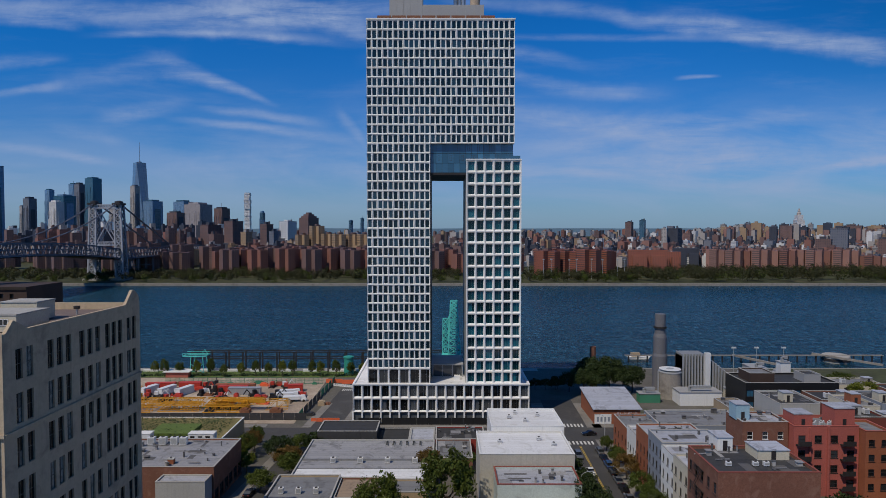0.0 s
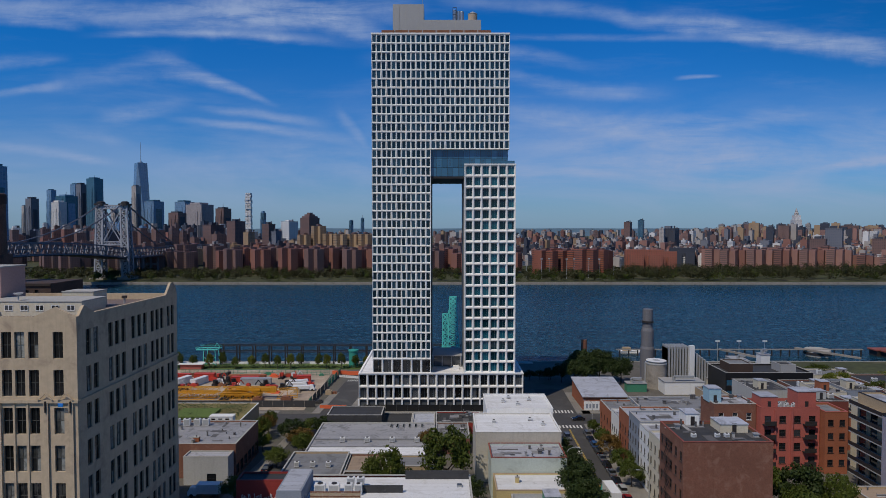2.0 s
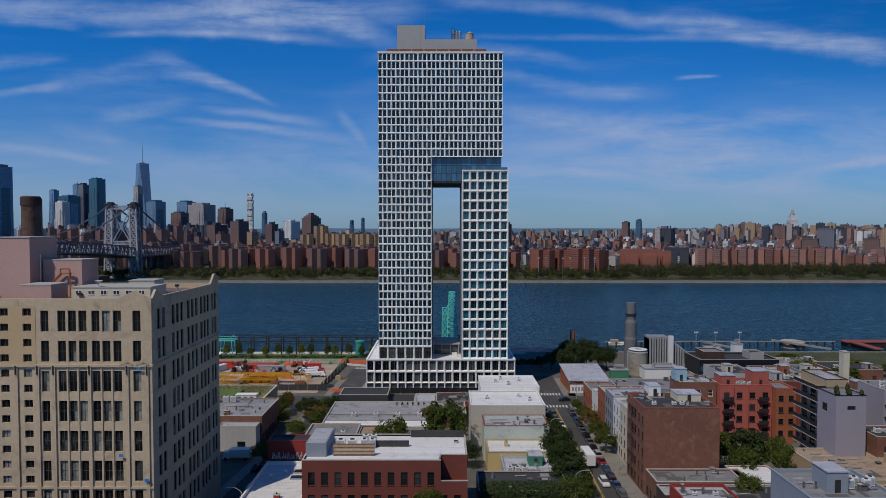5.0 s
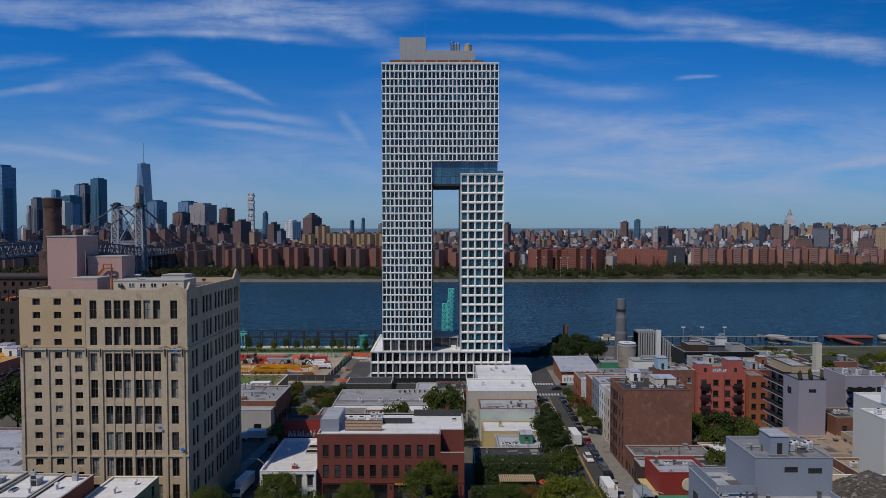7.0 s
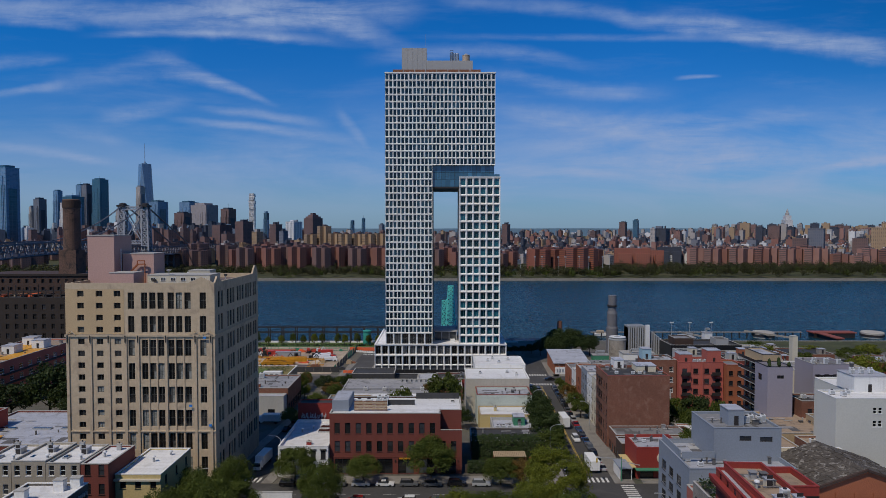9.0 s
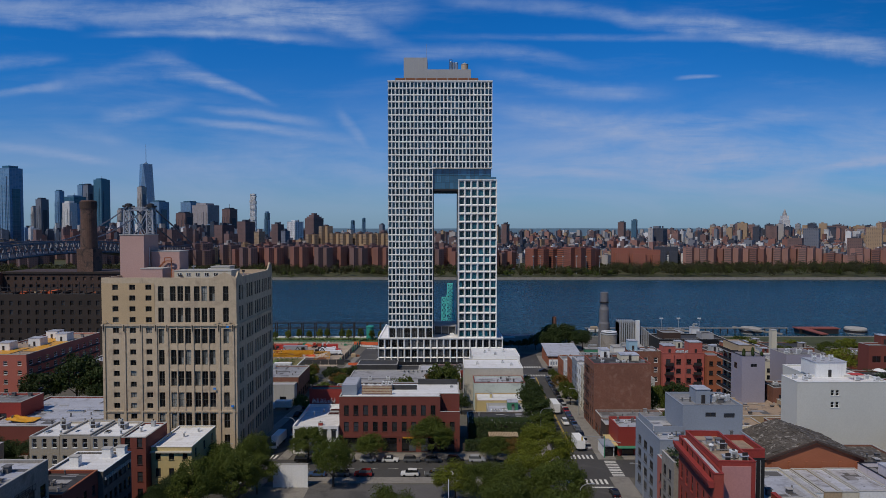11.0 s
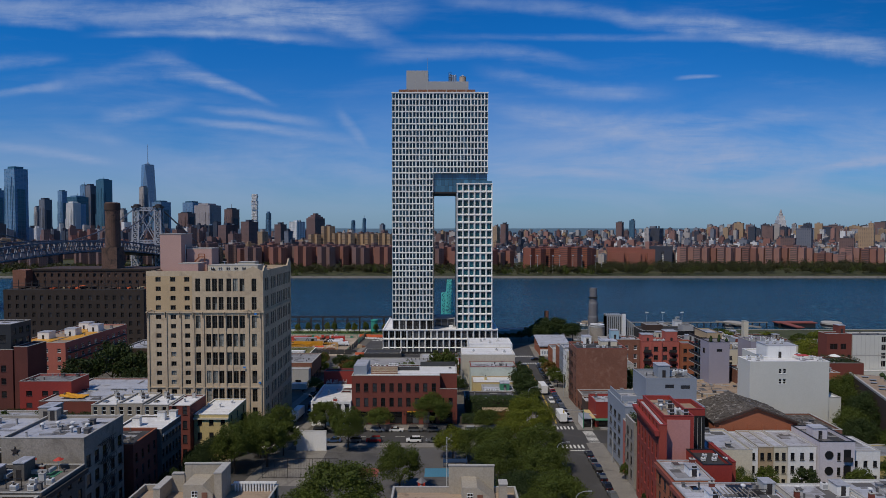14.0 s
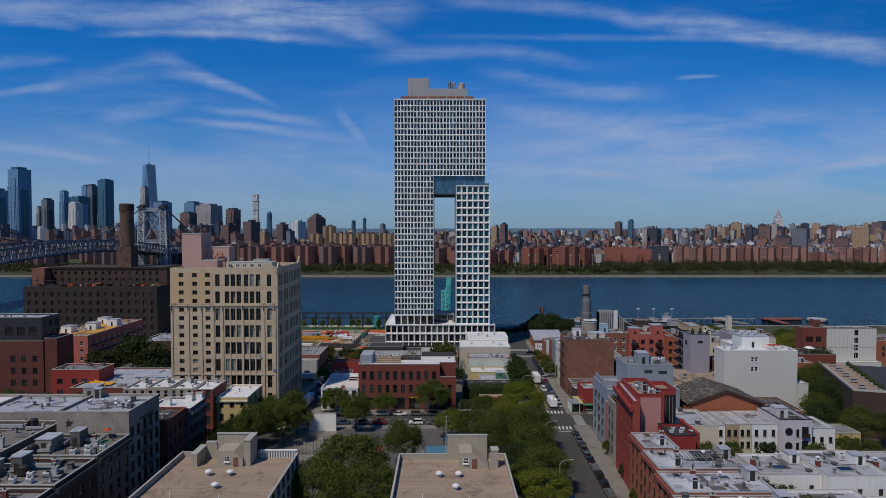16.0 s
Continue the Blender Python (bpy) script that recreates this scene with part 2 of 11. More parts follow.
def water_material():
    m = bpy.data.materials.new("river_water")
    m.use_nodes = True
    n = Nodes(m.node_tree)
    m.node_tree.nodes.clear()
    place = n.add("ShaderNodeNewGeometry").outputs["Position"]
    along = n.add("ShaderNodeMapping", inputs={0: place, 3: (0.35, 1.0, 1.0)}).outputs[0]
    small = n.noise(along, 0.55, 5, 0.65)
    large = n.noise(along, 0.05, 4, 0.6, 1.0)
    drift = n.noise(n.add("ShaderNodeMapping", inputs={0: place, 3: (0.12, 1.0, 1.0)}).outputs[0], 0.03, 4, 0.6, 0.8)
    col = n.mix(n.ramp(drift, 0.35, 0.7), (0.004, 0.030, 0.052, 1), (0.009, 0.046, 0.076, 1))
    # pale crests and dark troughs: wave light and shade mixed into the colour
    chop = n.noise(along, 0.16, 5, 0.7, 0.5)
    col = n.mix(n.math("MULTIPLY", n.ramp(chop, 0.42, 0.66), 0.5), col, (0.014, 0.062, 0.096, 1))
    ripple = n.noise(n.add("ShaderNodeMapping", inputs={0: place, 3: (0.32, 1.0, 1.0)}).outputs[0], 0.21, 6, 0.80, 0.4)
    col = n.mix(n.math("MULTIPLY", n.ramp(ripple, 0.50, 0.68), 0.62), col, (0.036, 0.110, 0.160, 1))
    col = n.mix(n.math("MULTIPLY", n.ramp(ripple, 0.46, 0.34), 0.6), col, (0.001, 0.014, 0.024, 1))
    # finer sparkle, its bright flecks and dark hollows painted the same way
    glint = n.noise(n.add("ShaderNodeMapping", inputs={0: place, 3: (0.30, 0.16, 1.0)}).outputs[0], 1.0, 4, 0.72, 0.3)
    col = n.mix(n.math("MULTIPLY", n.ramp(glint, 0.52, 0.70), 0.85), col, (0.050, 0.140, 0.215, 1))
    col = n.mix(n.math("MULTIPLY", n.ramp(glint, 0.50, 0.34), 0.80), col, (0.001, 0.010, 0.022, 1))
    foam = n.math("MULTIPLY", n.ramp(n.noise(along, 0.9, 4, 0.7), 0.70, 0.80), n.ramp(large, 0.52, 0.7))
    col = n.mix(n.math("MULTIPLY", foam, 0.5), col, (0.25, 0.32, 0.36, 1))
    h = n.math("ADD", n.math("MULTIPLY", small, 0.6), n.math("ADD", large, n.math("MULTIPLY", chop, 0.9)))
    bump = n.add("ShaderNodeBump", inputs={"Strength": 1.0, "Distance": 1.8, "Height": h}).outputs[0]
    b = n.add("ShaderNodeBsdfPrincipled", inputs={"Base Color": col, "Roughness": 0.25, "Specular IOR Level": 0.09, "Normal": bump})
    n.tree.links.new(b.outputs[0], n.add("ShaderNodeOutputMaterial").inputs[0])
    return m


def leaf_material(name, a, b_):
    m = bpy.data.materials.new(name)
    m.use_nodes = True
    n = Nodes(m.node_tree)
    m.node_tree.nodes.clear()
    isle = n.add("ShaderNodeNewGeometry").outputs["Random Per Island"]
    one = n.add("ShaderNodeObjectInfo").outputs["Random"]
    place = n.add("ShaderNodeNewGeometry").outputs["Position"]
    f = n.math("MULTIPLY_ADD", isle, 0.5, n.math("MULTIPLY", n.noise(place, 0.5, 3), 0.6))
    col = n.mix(f, (*a, 1), (*b_, 1))
    col = n.mix(n.math("MULTIPLY", one, 0.35), col, (*[v * 0.6 for v in a], 1))
    b = n.add("ShaderNodeBsdfPrincipled", inputs={"Base Color": col, "Roughness": 0.6, "Specular IOR Level": 0.25})
    t = n.add("ShaderNodeBsdfTranslucent", inputs={"Color": col})
    mixed = n.add("ShaderNodeMixShader", inputs={0: 0.25, 1: b.outputs[0], 2: t.outputs[0]})
    n.tree.links.new(mixed.outputs[0], n.add("ShaderNodeOutputMaterial").inputs[0])
    return m


def patch_material(name):
    """Odd offcuts of roofing felt, sheet metal and tar."""
    m = bpy.data.materials.new(name)
    m.use_nodes = True
    n = Nodes(m.node_tree)
    m.node_tree.nodes.clear()
    place = n.add("ShaderNodeNewGeometry").outputs["Position"]
    isle = n.add("ShaderNodeNewGeometry").outputs["Random Per Island"]
    col = n.mix(n.ramp(isle, 0.40, 0.55), (0.10, 0.097, 0.097, 1), (0.25, 0.25, 0.265, 1))
    col = n.mix(n.ramp(isle, 0.72, 0.85), col, (0.44, 0.435, 0.43, 1))
    col = n.mix(n.math("MULTIPLY", n.ramp(n.noise(place, 1.4, 5, 0.7), 0.4, 0.7), 0.5), col, (0.13, 0.12, 0.12, 1))
    b = n.add("ShaderNodeBsdfPrincipled", inputs={"Base Color": col, "Roughness": 0.75})
    n.tree.links.new(b.outputs[0], n.add("ShaderNodeOutputMaterial").inputs[0])
    return m


M = dict(
    roof_patch=patch_material("roof_patch"),
    loft_glass=blind_glass("loft_glass", (0.010, 0.011, 0.012), (0.30, 0.31, 0.29), 0.68),
    loft_frame=material("loft_frame", (0.07, 0.068, 0.06), 0.6, vary=0.2),
    white_precast=material("white_precast", (0.80, 0.79, 0.77), 0.65, vary=0.04, streak=False),
    tower_glass=window_glass("tower_glass", (0.008, 0.022, 0.034), vary=3.0, spec=0.35),
    office_glass=window_glass("office_glass", (0.003, 0.026, 0.036), vary=4.5, spec=0.45),
    bridge_glass=window_glass("bridge_glass", (0.03, 0.10, 0.17), vary=1.6, spec=0.9),
    dark_glass=window_glass("dark_glass", (0.010, 0.011, 0.012), vary=9.0),
    house_glass=window_glass("house_glass", (0.012, 0.013, 0.015), vary=4.0),
    grey_panel=material("grey_panel", (0.34, 0.34, 0.345), 0.6, vary=0.06),
    wood_fence=material("wood_fence", (0.22, 0.09, 0.045), 0.8, vary=0.3),
    tank_wood=material("tank_wood", (0.42, 0.33, 0.25), 0.8, vary=0.15),
    steel=material("steel", (0.45, 0.46, 0.47), 0.35, 0.8, vary=0.1),
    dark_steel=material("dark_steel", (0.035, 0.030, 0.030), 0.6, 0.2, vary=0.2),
    black_clad=material("black_clad", (0.028, 0.029, 0.032), 0.5, vary=0.15),
    black=material("black", (0.012, 0.012, 0.013), 0.5, vary=0.1),
    beige_stone=material("beige_stone", (0.51, 0.405, 0.282), 0.85, vary=0.07, fine=1.2, streak=True, stain=(0.31, 0.235, 0.175), stain_scale=0.28, stain_at=(0.50, 0.78)),
    yellow_brick=material("yellow_brick", (0.50, 0.365, 0.215), 0.85, vary=0.08, fine=6),
    pink_stucco=material("pink_stucco", (0.47, 0.30, 0.265), 0.85, vary=0.06),
    red_brick=material("red_brick", (0.175, 0.045, 0.032), 0.85, vary=0.16, fine=5),
    brown_brick=material("brown_brick", (0.20, 0.085, 0.055), 0.88, vary=0.2, fine=5, stain=(0.24, 0.125, 0.088), stain_scale=0.6, stain_at=(0.48, 0.75), streak=True),
    dark_brick=material("dark_brick", (0.060, 0.036, 0.028), 0.9, vary=0.25, fine=5, streak=True),
    sooty_brick=material("sooty_brick", (0.034, 0.025, 0.021), 0.92, vary=0.3, fine=4, streak=True),
    orange_brick=material("orange_brick", (0.32, 0.105, 0.05), 0.85, vary=0.18, fine=5),
    red_paint=material("red_paint", (0.27, 0.034, 0.026), 0.65, vary=0.1),
    pink_brick=material("pink_brick", (0.40, 0.12, 0.09), 0.85, vary=0.1),
    red_brick_bright=material("red_brick_bright", (0.27, 0.045, 0.03), 0.82, vary=0.14, fine=5, streak=True),
    dark_red_brick=material("dark_red_brick", (0.115, 0.032, 0.025), 0.85, vary=0.2, fine=5, streak=True),
    pink_render=material("pink_render", (0.42, 0.20, 0.19), 0.8, vary=0.06),
    warm_render=material("warm_render", (0.56, 0.56, 0.52), 0.85, vary=0.04),
    lilac_white=material("lilac_white", (0.55, 0.52, 0.56), 0.8, vary=0.06, streak=True),
    # dark wall paint, deepened to carry the shade on side walls
    shade_dark_paint=material("shade_dark_paint", (0.115, 0.104, 0.094), 0.85, vary=0.2, streak=True),
    old_roofing=material("old_roofing", (0.085, 0.072, 0.060), 0.9, vary=0.4, fine=1.5, stain=(0.26, 0.24, 0.22), stain_scale=0.9, stain_at=(0.52, 0.66)),
    roof_patched=roofing("roof_patched", (0.52, 0.54, 0.61), (0.16, 0.15, 0.15), (0.045, 0.04, 0.04), 0.85, 0.6),
    coral=material("coral", (0.40, 0.105, 0.082), 0.8, vary=0.12),
    white_paint=material("white_paint", (0.74, 0.74, 0.73), 0.75, vary=0.06, streak=True),
    cream=material("cream", (0.58, 0.53, 0.42), 0.8, vary=0.08),
    tan=material("tan", (0.40, 0.30, 0.19), 0.85, vary=0.1),
    yellow_wall=material("yellow_wall", (0.52, 0.41, 0.19), 0.8, vary=0.1),
    mint=material("mint", (0.47, 0.53, 0.49), 0.85, vary=0.1, stain=(0.30, 0.33, 0.31), stain_scale=0.3),
    grey_stucco=material("grey_stucco", (0.42, 0.42, 0.41), 0.85, vary=0.08, streak=True),
    slate_stucco=material("slate_stucco", (0.235, 0.265, 0.315), 0.8, vary=0.07),
    lilac_stucco=material("lilac_stucco", (0.30, 0.28, 0.335), 0.8, vary=0.06),
    stone_grey=material("stone_grey", (0.29, 0.262, 0.228), 0.88, vary=0.18, streak=True, stain=(0.13, 0.11, 0.09), stain_scale=0.2, stain_at=(0.5, 0.75)),
    school_stone=material("school_stone", (0.36, 0.32, 0.26), 0.88, vary=0.1, streak=True),
    roof_white=roofing("roof_white", (0.76, 0.77, 0.80), (0.40, 0.39, 0.37), (0.20, 0.19, 0.18), 0.42),
    roof_silver=roofing("roof_silver", (0.49, 0.51, 0.58), (0.17, 0.17, 0.18), (0.06, 0.06, 0.06), 0.6, 0.55),
    roof_warehouse=roofing("roof_warehouse", (0.36, 0.36, 0.38), (0.12, 0.12, 0.125), (0.05, 0.05, 0.05), 0.75, 0.7),
    roof_grey=roofing("roof_grey", (0.24, 0.245, 0.26), (0.09, 0.09, 0.09), (0.04, 0.04, 0.04), 0.6),
    roof_black=roofing("roof_black", (0.050, 0.050, 0.053), (0.020, 0.020, 0.020), (0.11, 0.11, 0.11), 0.6),
    roof_sand=roofing("roof_sand", (0.38, 0.29, 0.215), (0.17, 0.125, 0.09), (0.10, 0.075, 0.06), 0.75, 0.9),
    roof_loft=roofing("roof_loft", (0.20, 0.15, 0.135), (0.09, 0.07, 0.065), (0.05, 0.04, 0.04), 0.6, 0.85),
    coping=material("coping", (0.40, 0.39, 0.37), 0.8, vary=0.12),
    plaster_beige=material("plaster_beige", (0.46, 0.43, 0.37), 0.85, vary=0.08, streak=True),
    coping_red=material("coping_red", (0.25, 0.07, 0.05), 0.8, vary=0.15),
    asphalt=material("asphalt", (0.058, 0.056, 0.055), 0.9, vary=0.2, coarse=0.05, stain=(0.085, 0.083, 0.08), stain_scale=0.12, stain_at=(0.52, 0.75)),
    yard_asphalt=material("yard_asphalt", (0.105, 0.10, 0.098), 0.9, vary=0.2, coarse=0.06, stain=(0.06, 0.058, 0.057), stain_scale=0.15, stain_at=(0.5, 0.7)),
    roof_old=roofing("roof_old", (0.20, 0.185, 0.17), (0.10, 0.09, 0.085), (0.045, 0.04, 0.04), 0.7, 0.85),
    sidewalk=material("sidewalk", (0.22, 0.205, 0.185), 0.9, vary=0.18, stain=(0.12, 0.11, 0.10), stain_scale=0.25),
    soil=material("soil", (0.36, 0.285, 0.22), 0.95, vary=0.25, stain=(0.50, 0.42, 0.34), stain_scale=0.05, stain_at=(0.45, 0.7)),
    ground=material("ground", (0.12, 0.11, 0.095), 0.95, vary=0.25, stain=(0.06, 0.07, 0.04), stain_scale=0.08),
    grass=material("grass", (0.10, 0.15, 0.03), 0.95, vary=0.25, fine=4),
    far_green=material("far_green", (0.055, 0.062, 0.022), 0.95, vary=0.3, fine=0.2, stain=(0.11, 0.095, 0.05), stain_scale=0.02),
    dry_grass=material("dry_grass", (0.23, 0.19, 0.07), 0.95, vary=0.3, fine=3, stain=(0.10, 0.12, 0.04), stain_scale=0.2),
    road_paint=material("road_paint", (0.62, 0.61, 0.57), 0.8, vary=0.15),
    yellow_paint=material("yellow_paint", (0.55, 0.38, 0.06), 0.8, vary=0.15),
    sky_blue=material("sky_blue", (0.30, 0.46, 0.55), 0.7, vary=0.08),
    tank_green=material("tank_green", (0.04, 0.30, 0.24), 0.5, vary=0.12),
    turquoise=material("turquoise", (0.12, 0.62, 0.56), 0.5, vary=0.1),
    crane_yellow=material("crane_yellow", (0.62, 0.30, 0.02), 0.5, vary=0.12),
    container_red=material("container_red", (0.50, 0.05, 0.03), 0.55, vary=0.12),
    orange_net=material("orange_net", (0.75, 0.14, 0.05), 0.7, vary=0.1),
    green_net=material("green_net", (0.05, 0.22, 0.13), 0.8, vary=0.15),
    white_metal=material("white_metal", (0.70, 0.71, 0.72), 0.45, vary=0.06),
    pale_metal=material("pale_metal", (0.42, 0.43, 0.44), 0.5, 0.3, vary=0.1),
    stack_paint=material("stack_paint", (0.15, 0.15, 0.165), 0.7, vary=0.1, streak=True),
    chimney_brick=material("chimney_brick", (0.135, 0.078, 0.058), 0.9, vary=0.3, streak=True, stain=(0.045, 0.032, 0.028), stain_scale=0.25, stain_at=(0.48, 0.66)),
    concrete=material("concrete", (0.38, 0.36, 0.33), 0.9, vary=0.12, streak=True),
    bark=material("bark", (0.07, 0.055, 0.042), 0.9, vary=0.25),
    leaf_green=leaf_material("leaf_green", (0.046, 0.068, 0.010), (0.115, 0.145, 0.022)),
    leaf_bright=leaf_material("leaf_bright", (0.080, 0.110, 0.010), (0.21, 0.22, 0.022)),
    leaf_far=leaf_material("leaf_far", (0.026, 0.032, 0.012), (0.070, 0.066, 0.022)),
    leaf_dark=leaf_material("leaf_dark", (0.018, 0.034, 0.010), (0.055, 0.080, 0.018)),
    leaf_rust=leaf_material("leaf_rust", (0.09, 0.07, 0.015), (0.22, 0.12, 0.03)),
    ivy=leaf_material("ivy", (0.012, 0.028, 0.009), (0.06, 0.085, 0.02)),
    tyre=material("tyre", (0.018, 0.018, 0.018), 0.85, vary=0.1),
    # one bridge steel in two tones: blue-grey for shade, pale for sunlit faces
    bridge_shade=material("bridge_shade", (0.13, 0.14, 0.175), 0.6, 0.2, vary=0.12),
    bridge_lit=material("bridge_lit", (0.36, 0.37, 0.41), 0.6, vary=0.12),
    water=water_material(),
)
for tone, rgb in dict(black=(0.012, 0.012, 0.014), white=(0.70, 0.70, 0.69), grey=(0.12, 0.125, 0.13), silver=(0.38, 0.39, 0.40), red=(0.30, 0.02, 0.02), blue=(0.04, 0.08, 0.17)).items():
    M["car_" + tone] = material("car_" + tone, rgb, 0.25, 0.1, vary=0.03, spec=0.6)
# far greys, darks and glass carry some bluish haze in their colours
for tone, rgb, pane in (("brick", (0.265, 0.120, 0.094), (0.045, 0.028, 0.026)), ("brown", (0.20, 0.122, 0.112), (0.045, 0.034, 0.036)), ("buff", (0.42, 0.29, 0.18), (0.12, 0.085, 0.06)),
                        ("red", (0.31, 0.105, 0.068), (0.07, 0.035, 0.03)), ("rose", (0.33, 0.175, 0.145), (0.08, 0.055, 0.05)), ("white", (0.72, 0.71, 0.71), (0.16, 0.17, 0.19)),
                        ("pale", (0.46, 0.42, 0.40), (0.09, 0.09, 0.10)), ("grey", (0.185, 0.195, 0.235), (0.05, 0.06, 0.085)), ("dark", (0.052, 0.058, 0.080), (0.025, 0.03, 0.045))):
    M["far_" + tone] = far_wall("far_" + tone, rgb, pane, 3.4, 3.0, frac=(0.42, 0.5))
M["far_glass"] = far_wall("far_glass", (0.19, 0.28, 0.42), (0.09, 0.17, 0.29), 9.0, 4.2, 0.4, (0.85, 0.75), 0.2, 0.4, 0.25)
M["far_blue"] = far_wall("far_blue", (0.05, 0.10, 0.16), (0.03, 0.075, 0.12), 12.0, 8.0, 0.35, (0.85, 0.85), 0.15, 0.3, 0.25)
M["far_chequer"] = far_wall("far_chequer", (0.80, 0.80, 0.82), (0.03, 0.05, 0.08), 6.5, 6.0, frac=(0.55, 0.5))
M["far_stone"] = material("far_stone", (0.30, 0.275, 0.29), 0.85, vary=0.1, fine=0.1, coarse=0.02, streak=True)
M["far_teal"] = far_wall("far_teal", (0.09, 0.16, 0.23), (0.025, 0.08, 0.13), 5.0, 3.6, 0.35, (0.8, 0.75), 0.15, 0.3, 0.25)

# ---- tools ----
def ground_z(y):
    """The streets climb gently from the river bank towards the school and beyond."""
    return -2.5 if y > -5 else (3.9 if y < -260 else -2.5 - 0.0251 * (y + 5))


def thing(name, at, label, category, group="", kind=""):
    """An Empty at a thing's base, to hold its parts."""
    ob = new(name)
    ob.location = at
    ob.empty_display_size = 0.2
    return tagged(ob, label, category, group, kind)


def link_mesh(name, bm, mat):
    me = bpy.data.meshes.new(name)
    bm.to_mesh(me)
    bm.free()
    me.materials.append(M[mat] if isinstance(mat, str) else mat)
    return me


def part(name, bm, mat, parent, label="", kind=""):
    ob = new(name, link_mesh(name, bm, mat))
    ob.parent = parent
    return tagged(ob, label, kind=kind)


def solid(name, bm, mat, at, label, category, group="", kind=""):
    """A thing that is one mesh."""
    ob = new(name, link_mesh(name, bm, mat))
    ob.location = at
    return tagged(ob, label, category, group, kind)


def quad(bm, a, b, c, d):
    return bm.faces.new([bm.verts.new(p) for p in (a, b, c, d)])


def box(bm, x0, x1, y0, y1, z0, z1):
    v = [bm.verts.new((x, y, z)) for z in (z0, z1) for x, y in ((x0, y0), (x1, y0), (x1, y1), (x0, y1))]
    for f in ((3, 2, 1, 0), (4, 5, 6, 7), (0, 1, 5, 4), (1, 2, 6, 5), (2, 3, 7, 6), (3, 0, 4, 7)):
        bm.faces.new([v[i] for i in f])


def boxes(*rows):
    bm = bmesh.new()
    for r in rows:
        box(bm, *r)
    return bm


def beam(bm, a, b, r, r2=None):
    """A square bar from a to b."""
    a, b = Vector(a), Vector(b)
    w = (b - a).normalized()
    s = w.cross(Vector((0, 0, 1)) if abs(w.z) < 0.95 else Vector((0, 1, 0))).normalized()
    u = s.cross(w)
    r2 = r if r2 is None else r2
    v = [bm.verts.new(p + s * i * q + u * j * q) for p, q in ((a, r), (b, r2)) for i, j in ((-1, -1), (1, -1), (1, 1), (-1, 1))]
    for f in ((0, 1, 2, 3), (7, 6, 5, 4), (0, 4, 5, 1), (1, 5, 6, 2), (2, 6, 7, 3), (3, 7, 4, 0)):
        bm.faces.new([v[i] for i in f])


def beams(r, *pairs):
    bm = bmesh.new()
    for a, b in pairs:
        beam(bm, a, b, r)
    return bm


def lathe(bm, profile, n=20, cx=0.0, cy=0.0):
    """A turned body from (radius, height) rows."""
    rings = [[bm.verts.new((cx + r * math.cos(2 * math.pi * i / n), cy + r * math.sin(2 * math.pi * i / n), z)) for i in range(n)] for r, z in profile]
    for a, b in zip(rings, rings[1:]):
        for i in range(n):
            bm.faces.new((a[i], a[(i + 1) % n], b[(i + 1) % n], b[i]))
    bm.faces.new(list(reversed(rings[0])))
    bm.faces.new(rings[-1])
    return bm


def pierced(bm, o, u, w, h, rects, deep, blank=()):
    """A wall face from its lower corner o along u, w by h, with real openings (u0, u1, v0, v1) and their reveals; blank: left out, with none."""
    o, u = Vector(o), Vector(u)
    up = Vector((0, 0, 1))
    inward = -u.cross(up)
    w, h = round(w, 4), round(h, 4)
    us = sorted({0.0, w, *[round(r[i], 4) for r in (*rects, *blank) for i in (0, 1)]})
    vs = sorted({0.0, h, *[round(r[i], 4) for r in (*rects, *blank) for i in (2, 3)]})
    holes = set()
    for a, b, c, d in (*rects, *blank):
        ua, ub, va, vb = (us.index(round(a, 4)), us.index(round(b, 4)), vs.index(round(c, 4)), vs.index(round(d, 4)))
        holes |= {(i, j) for i in range(ua, ub) for j in range(va, vb)}
    grid = {}

    def vert(i, j):
        if (i, j) not in grid:
            grid[i, j] = bm.verts.new(o + u * us[i] + up * vs[j])
        return grid[i, j]

    for i in range(len(us) - 1):
        for j in range(len(vs) - 1):
            if (i, j) not in holes:
                bm.faces.new((vert(i, j), vert(i + 1, j), vert(i + 1, j + 1), vert(i, j + 1)))
    for a, b, c, d in rects:
        ua, ub, va, vb = (us.index(round(a, 4)), us.index(round(b, 4)), vs.index(round(c, 4)), vs.index(round(d, 4)))
        rim = [vert(i, j) for i, j in ((ua, va), (ub, va), (ub, vb), (ua, vb))]
        inner = [bm.verts.new(v.co + inward * deep) for v in rim]
        for k in range(4):
            m = (k + 1) % 4
            bm.faces.new((rim[m], rim[k], inner[k], inner[m]))


WINDOWS = {}


